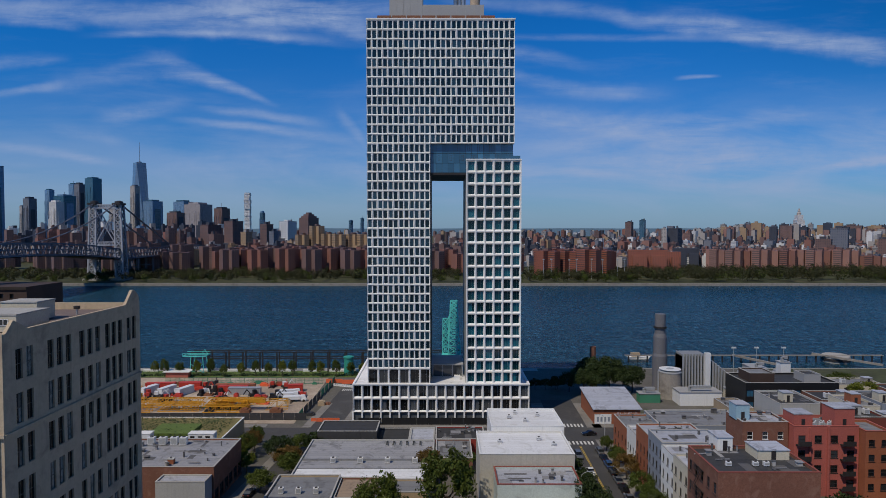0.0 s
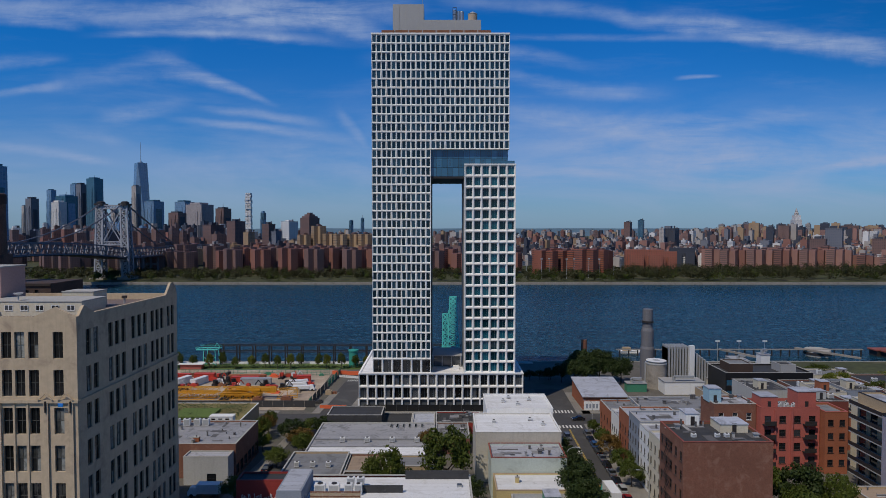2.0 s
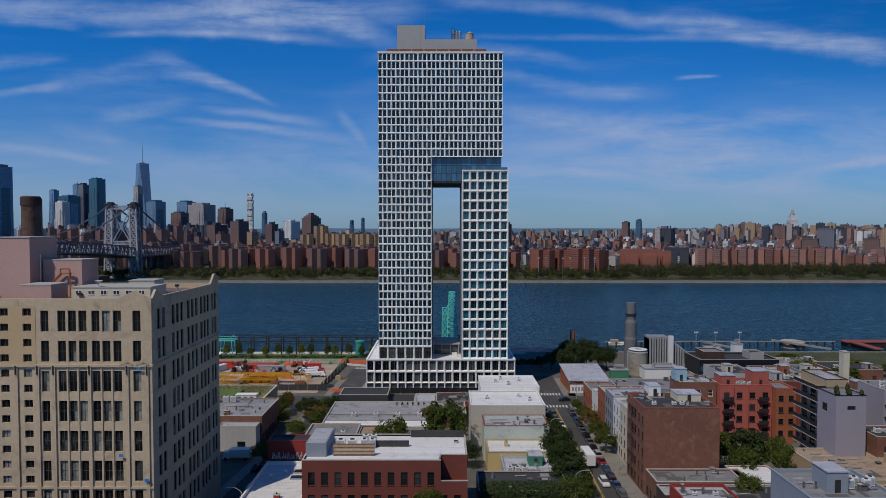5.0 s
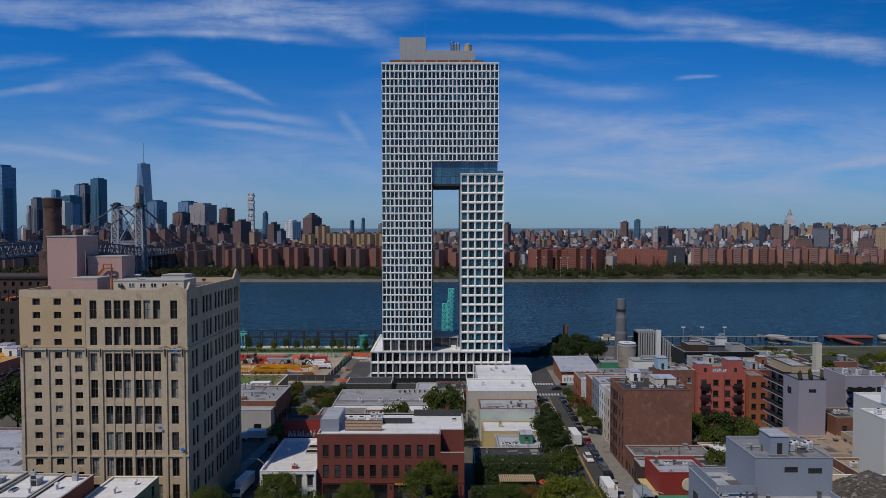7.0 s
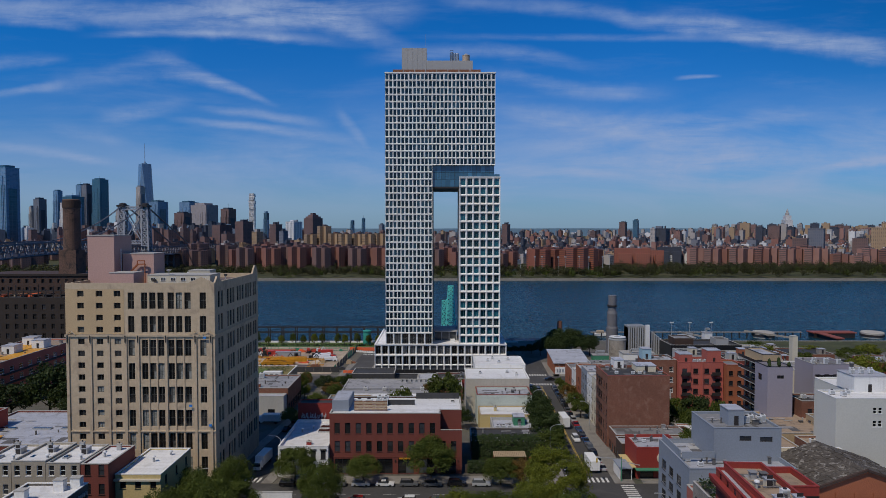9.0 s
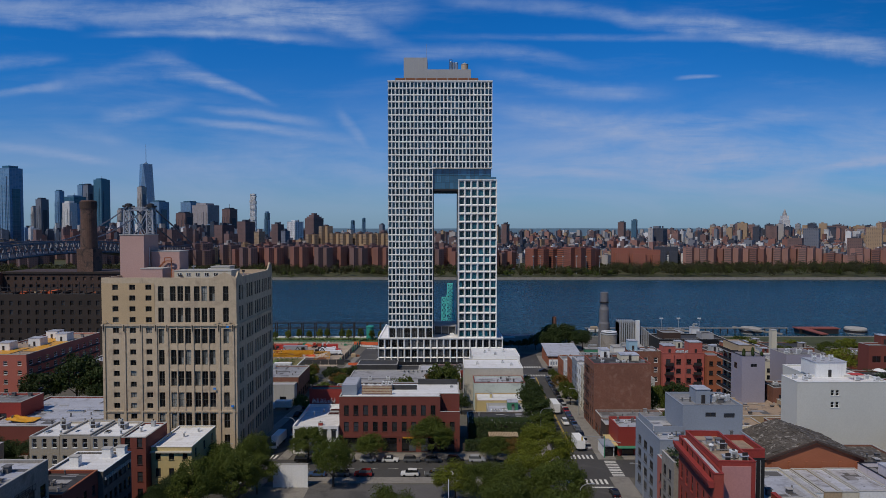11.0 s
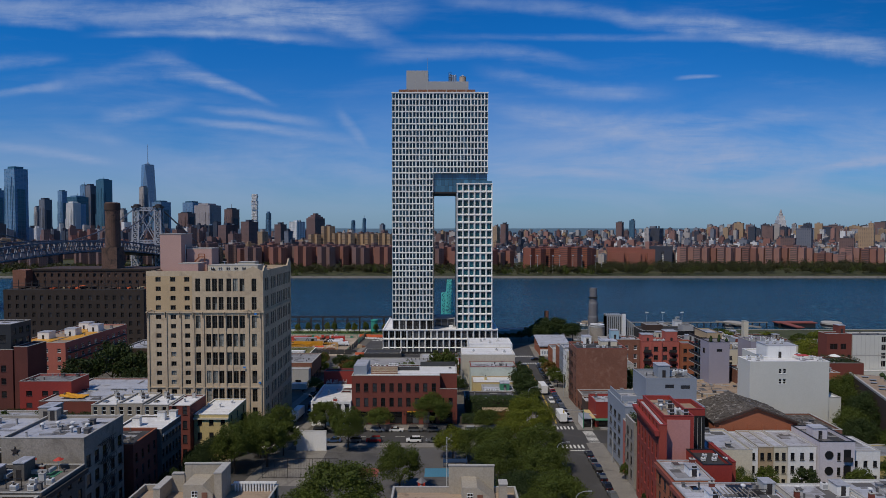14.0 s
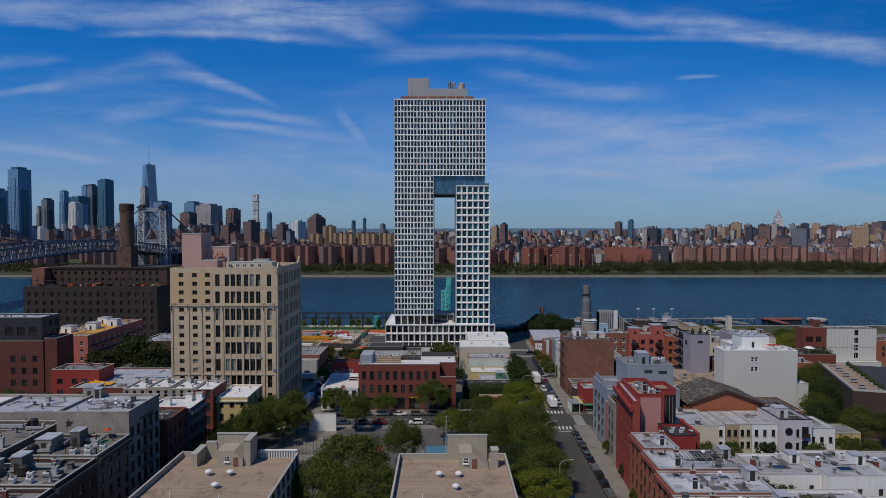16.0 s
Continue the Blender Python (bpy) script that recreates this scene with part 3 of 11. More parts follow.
def window_meshes(w, h, style, frame_mat, glass_mat, whole):
    """The shared meshes of one kind of window: frame with sill, and pane. Local x along the wall, y inwards, z up from the opening's lower left."""
    key = (round(w, 2), round(h, 2), style, frame_mat, glass_mat, whole)
    if key not in WINDOWS:
        f = bmesh.new()
        t = min(0.09, w * 0.08)
        xs, zs = [0, t, w - t, w], [0, t, h - t, h]
        if style in ("split", "cross"):
            xs[2:2] = [w / 2 - t / 2, w / 2 + t / 2]
        if style in ("sash", "cross"):
            zs[2:2] = [h / 2 - t / 2, h / 2 + t / 2]
        v = {(i, j): f.verts.new((x, 0.10, z)) for i, x in enumerate(xs) for j, z in enumerate(zs)}
        for i in range(len(xs) - 1):
            for j in range(len(zs) - 1):
                rim = [v[i, j], v[i + 1, j], v[i + 1, j + 1], v[i, j + 1]]
                if i % 2 == 0 or j % 2 == 0:
                    f.faces.new(rim)
                    continue
                inner = [f.verts.new(r.co + Vector((0, 0.06, 0))) for r in rim]
                for k in range(4):
                    m = (k + 1) % 4
                    f.faces.new((rim[m], rim[k], inner[k], inner[m]))
                if whole:
                    f.faces.new(inner).material_index = 1
        if style in ("sash", "sill", "cross"):
            a, b = v[0, 0], v[len(xs) - 1, 0]
            c = [f.verts.new(p) for p in ((-0.08, -0.10, -0.003), (w + 0.08, -0.10, -0.003), (w + 0.08, -0.10, -0.14), (-0.08, -0.10, -0.14), (w + 0.08, 0.0, -0.14), (-0.08, 0.0, -0.14))]
            f.faces.new((c[0], c[1], b, a)), f.faces.new((c[3], c[2], c[1], c[0])), f.faces.new((c[5], c[4], c[2], c[3])), f.faces.new((c[1], c[2], c[4])), f.faces.new((c[0], c[5], c[3]))
        me = link_mesh("window", f, frame_mat)
        if whole:
            me.materials.append(M[glass_mat])
            WINDOWS[key] = (me, None)
        else:
            lights = [(xs[i], xs[i + 1], 0.15, 0.17, zs[j], zs[j + 1]) for i in range(1, len(xs) - 1, 2) for j in range(1, len(zs) - 1, 2)]
            WINDOWS[key] = (me, link_mesh("pane", boxes(*lights), glass_mat))
    return WINDOWS[key]


def put_window(parent, o, u, w, h, style="sash", frame_mat="dark_steel", glass_mat="house_glass", name="window", whole=True):
    f, g = window_meshes(w, h, style, frame_mat, glass_mat, whole)
    ob = new(name, f)
    ob.parent = parent
    ob.matrix_local = Matrix.Translation(o) @ Matrix.Rotation(math.atan2(u[1], u[0]), 4, "Z")
    if g:
        pane = new("pane", g)
        pane.parent = ob
    return ob


def grid_rects(w, cols, rows, ww, wh, sill, floor, margin=None, skip=()):
    """Openings of a plain facade: cols by rows."""
    margin = w / cols / 2 - ww / 2 if margin is None else margin
    step = (w - 2 * margin - ww) / max(1, cols - 1)
    return [(margin + i * step, margin + i * step + ww, sill + j * floor, sill + j * floor + wh) for j in range(rows) for i in range(cols) if (i, j) not in skip]


SIDES = dict(front=((0, 0), (1, 0)), right=((1, 0), (0, 1)), back=((1, 1), (-1, 0)), left=((0, 1), (0, -1)))


def building(name, label, x0, x1, y0, y1, h, wall="red_brick", roof="roof_silver", base=None, parapet=0.7, cope="coping", category="building", group="", style="sash",
             frame_mat="dark_steel", glass="house_glass", cornice=None, **faces):
    """A flat-roofed building with real openings. faces: front=, left=, right=, back= lists of openings, in metres from that face's lower left."""
    base = ground_z((y0 + y1) / 2) - 0.3 if base is None else base
    top = thing(name, ((x0 + x1) / 2, y0, base), label, category, group)
    cx, w, d, hh = (x0 + x1) / 2, x1 - x0, y1 - y0, h - base
    bm = bmesh.new()
    spots = []
    for side, ((fx, fy), u) in SIDES.items():
        length = w if u[0] else d
        o = (x0 - cx + fx * w, fy * d, 0)
        rects = faces.get(side, [])
        if rects and hasattr(rects, "items"):
            rects = grid_rects(length, **rects)
        rects = [r for r in rects if r[3] < hh - 0.05 and r[1] < length]
        pierced(bm, o, (*u, 0), length, hh, rects, 0.2)
        spots += [(Vector(o) + Vector((*u, 0)) * r[0] + Vector((0, 0, r[2])), u, r[1] - r[0], r[3] - r[2]) for r in rects]
    t = 0.3
    rz = hh - parapet
    # inner faces of the parapet
    a, b = -w / 2 + t, w / 2 - t
    for p, q in (((a, t), (b, t)), ((b, t), (b, d - t)), ((b, d - t), (a, d - t)), ((a, d - t), (a, t))):
        quad(bm, (*q, rz - 0.1), (*p, rz - 0.1), (*p, hh), (*q, hh))
    part("wall", bm, wall, top)
    part("roof", boxes((a, b, t, d - t, rz - 0.25, rz)), roof, top)
    e = 0.06
    part("coping", boxes((-w / 2 - e, w / 2 + e, -e, t + 0.02, hh, hh + 0.12), (-w / 2 - e, w / 2 + e, d - t - 0.02, d + e, hh, hh + 0.12),
                         (-w / 2 - e, a + 0.02, t + 0.02, d - t - 0.02, hh, hh + 0.12), (b - 0.02, w / 2 + e, t + 0.02, d - t - 0.02, hh, hh + 0.12)), cope, top)
    if cornice:
        part("cornice", boxes((-w / 2 - 0.05, w / 2 + 0.05, -0.45, -0.07, hh - 0.75, hh - 0.25), (-w / 2 - 0.05, w / 2 + 0.05, -0.60, -0.46, hh - 0.45, hh - 0.2)), cornice, top)
    for o, u, ww, wh in spots:
        put_window(top, o, u, ww, wh, style, frame_mat, glass)
    # patched felt, lapped sheets and small pipes on the roof
    luck = random.Random(int(x0 * 7 + y0 * 13 + h * 5))
    area = (w - 1.6) * (d - 1.6)
    if area > 45 and y0 < -5 and name not in ("school", "warehouse", "garden_building") and roof != "roof_white":
        bm = bmesh.new()
        for k in range(min(13, 3 + int(area / 34))):
            pw, pd = luck.choice(((2.6, 0.35), (0.4, 2.2), (1.4, 1.0), (0.7, 0.6), (3.6, 0.22), (1.0, 1.8))) if k % 3 else (luck.uniform(0.5, 2.2), luck.uniform(0.4, 1.4))
            pw, pd = min(pw, w / 2 - 0.8), min(pd, d / 2 - 0.8)
            px, py = luck.uniform(-w / 2 + 0.5 + pw, w / 2 - 0.5 - pw), luck.uniform(0.5 + pd, d - 0.5 - pd)
            box(bm, px - pw, px + pw, py - pd, py + pd, rz + 0.004 + 0.004 * k, rz + 0.03 + 0.004 * k)
        tagged(part("roof_patching", bm, "roof_patch", top), "mixed dark and pale roofing patches", kind="stuff")
        if area > 60:
            bm = bmesh.new()
            for k in range(min(22, 4 + int(area / 22))):
                px, py, s = luck.uniform(-w / 2 + 1, w / 2 - 1), luck.uniform(1, d - 1), luck.choice((0.12, 0.16, 0.24, 0.45))
                tall = luck.uniform(0.4, 1.3)
                if k % 4 == 3:
                    beam(bm, (px - 1.2, py, rz + 0.25), (px + 1.6, py + 0.2, rz + 0.25), 0.09)
                else:
                    box(bm, px - s, px + s, py - s, py + s, rz + 0.004, rz + tall)
                    box(bm, px - s * 1.4, px + s * 1.4, py - s * 1.4, py + s * 1.4, rz + tall, rz + tall + 0.1)
            tagged(part("roof_pipework", bm, "roof_patch", top), "small roof pipes, vents and curbs", kind="stuff")
    return top

# ---- ground, river, streets ----
def sheet(name, rows, mat, label, kind="structure", parent=None, thick=0.0):
    """A ground sheet from (y, z, x0, x1) rows."""
    bm = bmesh.new()
    prev = None
    for y, z, x0, x1 in rows:
        n = 2
        cur = [bm.verts.new((x0 + (x1 - x0) * i / (n - 1), y, z)) for i in range(n)]
        if prev:
            bm.faces.new((prev[0], prev[1], cur[1], cur[0]))
        prev = cur
    ob = new(name, link_mesh(name, bm, mat))
    return tagged(ob, label, name.split("_")[0], kind=kind)


SHORE = 85.0
sheet("ground", [(-700, 3.9, -900, 900), (-260, 3.9, -900, 900), (-5, -2.5, -900, 900), (SHORE, -2.5, -900, 900)], "ground", "bare city ground under yards and blocks")
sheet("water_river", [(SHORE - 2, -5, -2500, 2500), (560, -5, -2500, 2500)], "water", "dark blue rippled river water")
sheet("ground_far_shore", [(541, -2.6, -2600, 2600), (4500, 4, -9000, 9000)], "far_green", "low far bank of the river")
bm = boxes((-900, 900, SHORE - 0.6, SHORE, -5.5, -2.3))
solid("wall_bulkhead", bm, "concrete", (0, 0, 0), "concrete river bulkhead wall", "sea wall", kind="structure")
bm = boxes((-2600, 2600, 539.5, 541.2, -5.5, -2.2))
solid("wall_far_bulkhead", bm, "stone_grey", (0, 0, 0), "pale stone sea wall of the far bank", "sea wall", kind="structure")


def strip(name, x0, x1, y0, y1, lift, mat, label, step=0.0, skew=0.0):
    """A strip of street that follows the fall of the ground; step: the height of its kerb edge; skew: its drift sideways per metre."""
    bm = bmesh.new()
    cuts = sorted({y0, y1, *[c for c in (-260, -5) if y0 < c < y1]})
    prev = None
    for y in cuts:
        z, dx = ground_z(y) + lift, skew * (y + 100)
        cur = [bm.verts.new(p) for p in ((x0 + dx, y, z - step), (x0 + dx, y, z), (x1 + dx, y, z), (x1 + dx, y, z - step))]
        if prev:
            for i in range(3):
                bm.faces.new((prev[i], prev[i + 1], cur[i + 1], cur[i]))
        else:
            bm.faces.new(cur)
        prev = cur
    bm.faces.new(list(reversed(prev)))
    bmesh.ops.recalc_face_normals(bm, faces=bm.faces)
    ob = new(name, link_mesh(name, bm, mat))
    return tagged(ob, label, name.split("_")[0], kind="structure")


GRAND = (33.0, 45.0)        # kerbs of the street beside the park
SOUTH = (-52.5, -43.0)
SKEW_G, SKEW_S = 0.040, 0.08      # kerbs of the street beside the loft building
KENT = (-17.0, -4.0)
WYTHE = (-143.5, -130.5)
strip("road_grand", *GRAND, -520, 30, 0.03, "asphalt", "worn grey asphalt street with parked cars", skew=SKEW_G)
strip("road_south", *SOUTH, -300, 64, 0.03, "asphalt", "worn asphalt side street", skew=SKEW_S)
for a, b in ((-400, 400),):
    strip("road_kent", a, b, *KENT, 0.034, "asphalt", "asphalt avenue by the waterfront")
    strip("road_wythe", a, b, *WYTHE, 0.034, "asphalt", "asphalt avenue beside the playground")
for side, (a, b) in dict(grand_west=(28.6, GRAND[0]), grand_east=(GRAND[1], 50.0), south_west=(-55.5, SOUTH[0]), south_east=(SOUTH[1], -40.0)).items():
    for y0, y1 in ((-400, WYTHE[0]), (WYTHE[1], KENT[0]), (KENT[1], 25)):
        strip("pavement_" + side, a, b, y0, y1, 0.16, "sidewalk", "pale concrete pavement with a kerb", 0.2, SKEW_G if "grand" in side else SKEW_S)
for y0, y1 in ((-130.5, -125.6), (-147.5, -143.5), (-20.5, -17.0), (-4.0, -0.5)):
    for a, b in ((-250, -60.0), (-41.0, 27.5), (51.0, 260)):
        strip("pavement_avenue", a, b, y0, y1, 0.16, "sidewalk", "pale concrete pavement with a kerb", 0.2)


def marking(name, rows, mat, label, skew=SKEW_G):
    bm = bmesh.new()
    for x0, x1, y0, y1 in rows:
        za, zb = ground_z(y0) + 0.046, ground_z(y1) + 0.046
        da, db = skew * (y0 + 100), skew * (y1 + 100)
        quad(bm, (x0 + da, y0, za), (x1 + da, y0, za), (x1 + db, y1, zb), (x0 + db, y1, zb))
    return tagged(new(name, link_mesh(name, bm, mat)), label, "road marking", kind="structure")


def crosswalk(x0, x1, y0, y1, across_x=True, skew=SKEW_G):
    if across_x:
        rows = [(x0 + 1.2 * i + 0.3, x0 + 1.2 * i + 0.9, y0, y1) for i in range(int((x1 - x0) / 1.2))]
    else:
        rows = [(x0, x1, y0 + 1.2 * i + 0.3, y0 + 1.2 * i + 0.9) for i in range(int((y1 - y0) / 1.2))]
    marking("road_crosswalk", rows, "road_paint", "worn white zebra crossing", skew)


crosswalk(33.4, 44.6, -3.2, 0.2), crosswalk(33.4, 44.6, -21.5, -18.3)
crosswalk(33.4, 44.6, -129.6, -126.4), crosswalk(33.4, 44.6, -148.0, -144.8)
crosswalk(28.8, 32.0, -143, -131, False), crosswalk(46.2, 49.4, -143, -131, False)
crosswalk(-52, -43.4, -129.6, -126.4, True, SKEW_S), crosswalk(-52, -43.4, -148, -144.8, True, SKEW_S)
marking("road_line", [(38.9, 39.05, -124, -23), (39.25, 39.4, -124, -23)], "yellow_paint", "faded yellow centre line")
marking("road_stop_line", [(39.4, 44.6, -150.2, -149.6), (33.4, 38.9, -125.4, -124.8)], "road_paint", "worn white stop line")
marking("road_avenue_line", [(-38 + 6 * i, -35 + 6 * i, -137.1, -136.95) for i in range(11)], "road_paint", "dashed white lane line", 0.0)
marking("road_avenue_line", [(-38 + 6 * i, -35 + 6 * i, -10.6, -10.45) for i in range(11)], "yellow_paint", "yellow lane line of the avenue", 0.0)

# ---- the white tower over the waterfront ----
TOWER_Y = 1.0


def panel_mesh(w, h, left, right, low, high, deep, lean, mat):
    """One precast panel: a flat rim, and reveals that slope back to the window. lean: how much the reveals shear sideways."""
    bm = bmesh.new()
    r = 0.10 * w / 1.8
    rim = [(0, 0), (w, 0), (w, h), (0, h)]
    lip = [(r, r), (w - r, r), (w - r, h - r), (r, h - r)]
    lip = [(x + (lean if z > h / 2 else -lean), z) for x, z in lip]
    hole = [(left, low), (w - right, low), (w - right, h - high), (left, h - high)]
    loops = [[(x, 0.0, z) for x, z in rim], [(x, 0.0, z) for x, z in lip], [(x, deep, z) for x, z in hole]]
    vs = [[bm.verts.new(p) for p in loop] for loop in loops]
    for a, b in zip(vs, vs[1:]):
        for i in range(4):
            bm.faces.new((a[i], a[(i + 1) % 4], b[(i + 1) % 4], b[i]))
    return link_mesh("panel", bm, mat)


def pane_mesh(w, h, left, right, low, high, deep, mat, split=True):
    bm = bmesh.new()
    y = deep - 0.02
    x0, x1, z0, z1 = left - 0.01, w - right + 0.01, low - 0.01, h - high + 0.01
    xm = x0 + (x1 - x0) * 0.62
    if split:
        box(bm, x0, xm - 0.03, y, y + 0.06, z0, z1), box(bm, xm + 0.03, x1, y, y + 0.06, z0, z1)
    else:
        box(bm, x0, x1, y, y + 0.06, z0, z1)
    return link_mesh("pane", bm, mat)


def panel_field(parent, x0, z0, w, h, cols, rows, y, kinds, glass, as_parts, split=True):
    """Panels in rows and columns, alternating between their kinds. as_parts: each panel and pane its own object; else joined into two meshes."""
    made = [(panel_mesh(w, h, *k, mat="white_precast"), pane_mesh(w, h, *k[:5], mat=glass, split=split)) for k in kinds]
    if as_parts:
        for j in range(rows):
            for i in range(cols):
                p, g = made[(i * 2 + j) % len(made)]
                ob = new("panel", p)
                ob.parent, ob.location = parent, (x0 + i * w, y, z0 + j * h)
                pane = new("pane", g)
                pane.parent = ob
        return
    for name, which, mat in (("panel_field", 0, "white_precast"), ("glazing", 1, glass)):
        verts, faces = [], []
        for j in range(rows):
            for i in range(cols):
                me = made[(i * 2 + j) % len(made)][which]
                s = len(verts)
                verts += [(v.co.x + x0 + i * w, v.co.y + y, v.co.z + z0 + j * h) for v in me.vertices]
                faces += [[s + k for k in f.vertices] for f in me.polygons]
        me = bpy.data.meshes.new(name)
        me.from_pydata(verts, [], faces)
        me.materials.append(M[mat])
        ob = new(name, me)
        ob.parent = parent
        tagged(ob, kind="stuff")


RES = [(0.42, 0.22, 0.42, 0.34, 0.34, 0.13), (0.20, 0.40, 0.34, 0.44, 0.34, -0.13), (0.32, 0.30, 0.36, 0.40, 0.34, 0.07)]
tower = thing("residential_tower", (0, TOWER_Y, 0), "tall white precast tower with a deep grid of windows", "skyscraper")
L, R, TOP, SPLIT = -26.0, 24.4, 136.1, 93.9
COLW = (R - L) / 28
FLOOR = (TOP - 0.5 - SPLIT) / 13
WING_R = L + 12 * COLW
panel_field(tower, L, SPLIT, COLW, FLOOR, 28, 13, 0, RES, "tower_glass", False, False)
WING_ROWS = 24
WING_LOW = 16.6
WFLOOR = (SPLIT - WING_LOW) / WING_ROWS
panel_field(tower, L, WING_LOW, COLW, WFLOOR, 12, WING_ROWS, 0, RES, "tower_glass", True, False)
panel_field(tower, L, 11.2, (WING_R - L) / 6, WING_LOW - 11.2, 6, 1, 0, [(0.45, 0.35, 0.3, 0.6, 0.55, 0.05)], "dark_glass", True)
part("core", boxes((L + 0.02, R - 0.02, 0.62, 30, SPLIT, TOP - 0.55), (L + 0.02, WING_R - 0.02, 0.62, 30, 10.5, SPLIT - 0.01)), "white_precast", tower)
part("roof_band", boxes((L - 0.15, R + 0.15, -0.15, 0.75, TOP - 0.5, TOP), (L - 0.15, L + 0.6, 0.76, 30, TOP - 0.5, TOP), (R - 0.6, R + 0.15, 0.76, 30, TOP - 0.5, TOP)), "white_precast", tower)
part("roof", boxes((L + 0.61, R - 0.61, 0.76, 29.9, TOP - 0.54, TOP - 0.3)), "roof_grey", tower)
# glazed storeys under the upper block
GL, GR, GB = WING_R + 0.02, R - 0.35, 84.0
glazed = part("glazed_bridge", boxes((GL, GR, 1.6, 29, GB, SPLIT - 0.02)), "dark_steel", tower, "blue glass storeys between the wings")
part("soffit", boxes((GL - 0.2, GR, 1.3, 29.4, GB - 0.7, GB - 0.003)), "dark_steel", tower)
bays = 14
bw = (GR - GL) / bays
pane_a = link_mesh("pane", boxes((0.05, bw - 0.05, 0, 0.06, 0.06, 3.2)), "bridge_glass")
frame_a = link_mesh("vent_sash", boxes((bw * 0.3, bw * 0.3 + 0.08, -0.05, 0.0, 0.9, 2.7), (bw * 0.3 + 0.62, bw * 0.3 + 0.7, -0.05, 0.0, 0.9, 2.7), (bw * 0.3, bw * 0.3 + 0.7, -0.05, 0, 0.82, 0.9), (bw * 0.3, bw * 0.3 + 0.7, -0.05, 0, 2.7, 2.78)), "dark_steel")
for j in range(3):
    for i in range(bays):
        ob = new("pane", pane_a)
        ob.parent, ob.location = glazed, (GL + i * bw, 1.52, GB + 0.05 + j * 3.27)
        if j > 0 and (i + j) % 2 == 0:
            v = new("vent_sash", frame_a)
            v.parent, v.location = glazed, (GL + i * bw, 1.52, GB + 0.05 + j * 3.27)
# inner flank of the left wing: a thin sheet much darker than the precast
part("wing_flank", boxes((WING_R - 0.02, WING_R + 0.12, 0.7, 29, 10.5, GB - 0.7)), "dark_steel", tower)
# plant rooms, fence and tank on the roof
part("plant_room", boxes((-18.8, -7.2, 8, 18, TOP - 0.4, 149.2)), "grey_panel", tower)
part("plant_screen", boxes((-7.15, 14.4, 8, 18, TOP - 0.4, 143.4)), "grey_panel", tower)
part("plant_box", boxes((-20.2, -18.05, 8, 14, TOP - 0.4, 139.2)), "grey_panel", tower)
for i in range(8):
    part("roof_fence", boxes((-22.6 + i * 5.1, -17.9 + i * 5.1, 3.0, 3.15, TOP - 0.3, TOP + 1.9)), "wood_fence", tower)
for i in range(6):
    part("screen_rib", boxes((-4.5 + i * 3.1, -4.4 + i * 3.1, 7.93, 7.997, TOP, 143.3)), "coping", tower)
for i in range(4):
    part("screen_rib", boxes((-16.4 + i * 2.4, -16.3 + i * 2.4, 7.93, 7.997, TOP, 149.1)), "coping", tower)
part("aerial", beams(0.06, ((-7.6, 9, 149.2), (-7.6, 9, 156.0))), "steel", tower)
for k in range(3):
    part("steel_flue", lathe(bmesh.new(), [(0.75, 143.4), (0.75, 147.2 + 0.5 * (k == 0)), (0.6, 147.5 + 0.5 * (k == 0))], 14, 4.6 + k * 1.35, 11.0), "steel", tower)
part("flue_frame", beams(0.07, *[((x, 9.8, 143.4), (x, 9.8, 148.6)) for x in (3.8, 5.2)], ((3.8, 9.8, 148.6), (5.2, 9.8, 148.6)), ((3.8, 9.8, 146), (5.2, 9.8, 146))), "dark_steel", tower)
tank = thing("water_tank", (11.4, 12.5, 143.4), "round timber water tank with a conical lid", "water tank")
part("barrel", lathe(bmesh.new(), [(1.75, 0.25), (1.75, 3.1)], 20), "tank_wood", tank)
part("lid", lathe(bmesh.new(), [(1.85, 3.1), (1.85, 3.25), (0.2, 4.2)], 20), "pale_metal", tank)
part("cradle", boxes((-1.6, 1.6, -1.6, 1.6, 0.0, 0.25)), "dark_steel", tank)

# lower office wing
office = thing("office_wing", (0, TOWER_Y - 0.35, 0), "white precast office wing with teal glass", "office building")
OL, OR, OT = 8.0, 26.8, 88.6
OFL = (OT - 0.45 - 11.4) / 19
OFFICE = [(0.52, 0.52, 0.62, 0.5, 0.75, 0.0)]
panel_field(office, OL + 0.15, 11.4, (OR - OL - 0.3) / 6, OFL, 6, 19, 0, OFFICE, "office_glass", True)
part("core", boxes((OL + 0.02, OR - 0.02, 0.85, 30, 11.0, OT - 0.5)), "white_precast", office)
part("corner", boxes((OL, OL + 0.149, 0, 0.84, 11.4, OT - 0.45), (OR - 0.149, OR, 0, 0.84, 11.4, OT - 0.45)), "white_precast", office)
part("roof_band", boxes((OL - 0.1, OR + 0.1, -0.1, 30, OT - 0.45, OT)), "white_precast", office)
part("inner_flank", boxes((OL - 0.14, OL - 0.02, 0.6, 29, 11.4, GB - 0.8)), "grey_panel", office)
part("railing", boxes((OR - 5.5, OR - 0.4, 0.5, 0.56, OT + 0.003, OT + 1.1)), "bridge_glass", office, "glass roof railing")

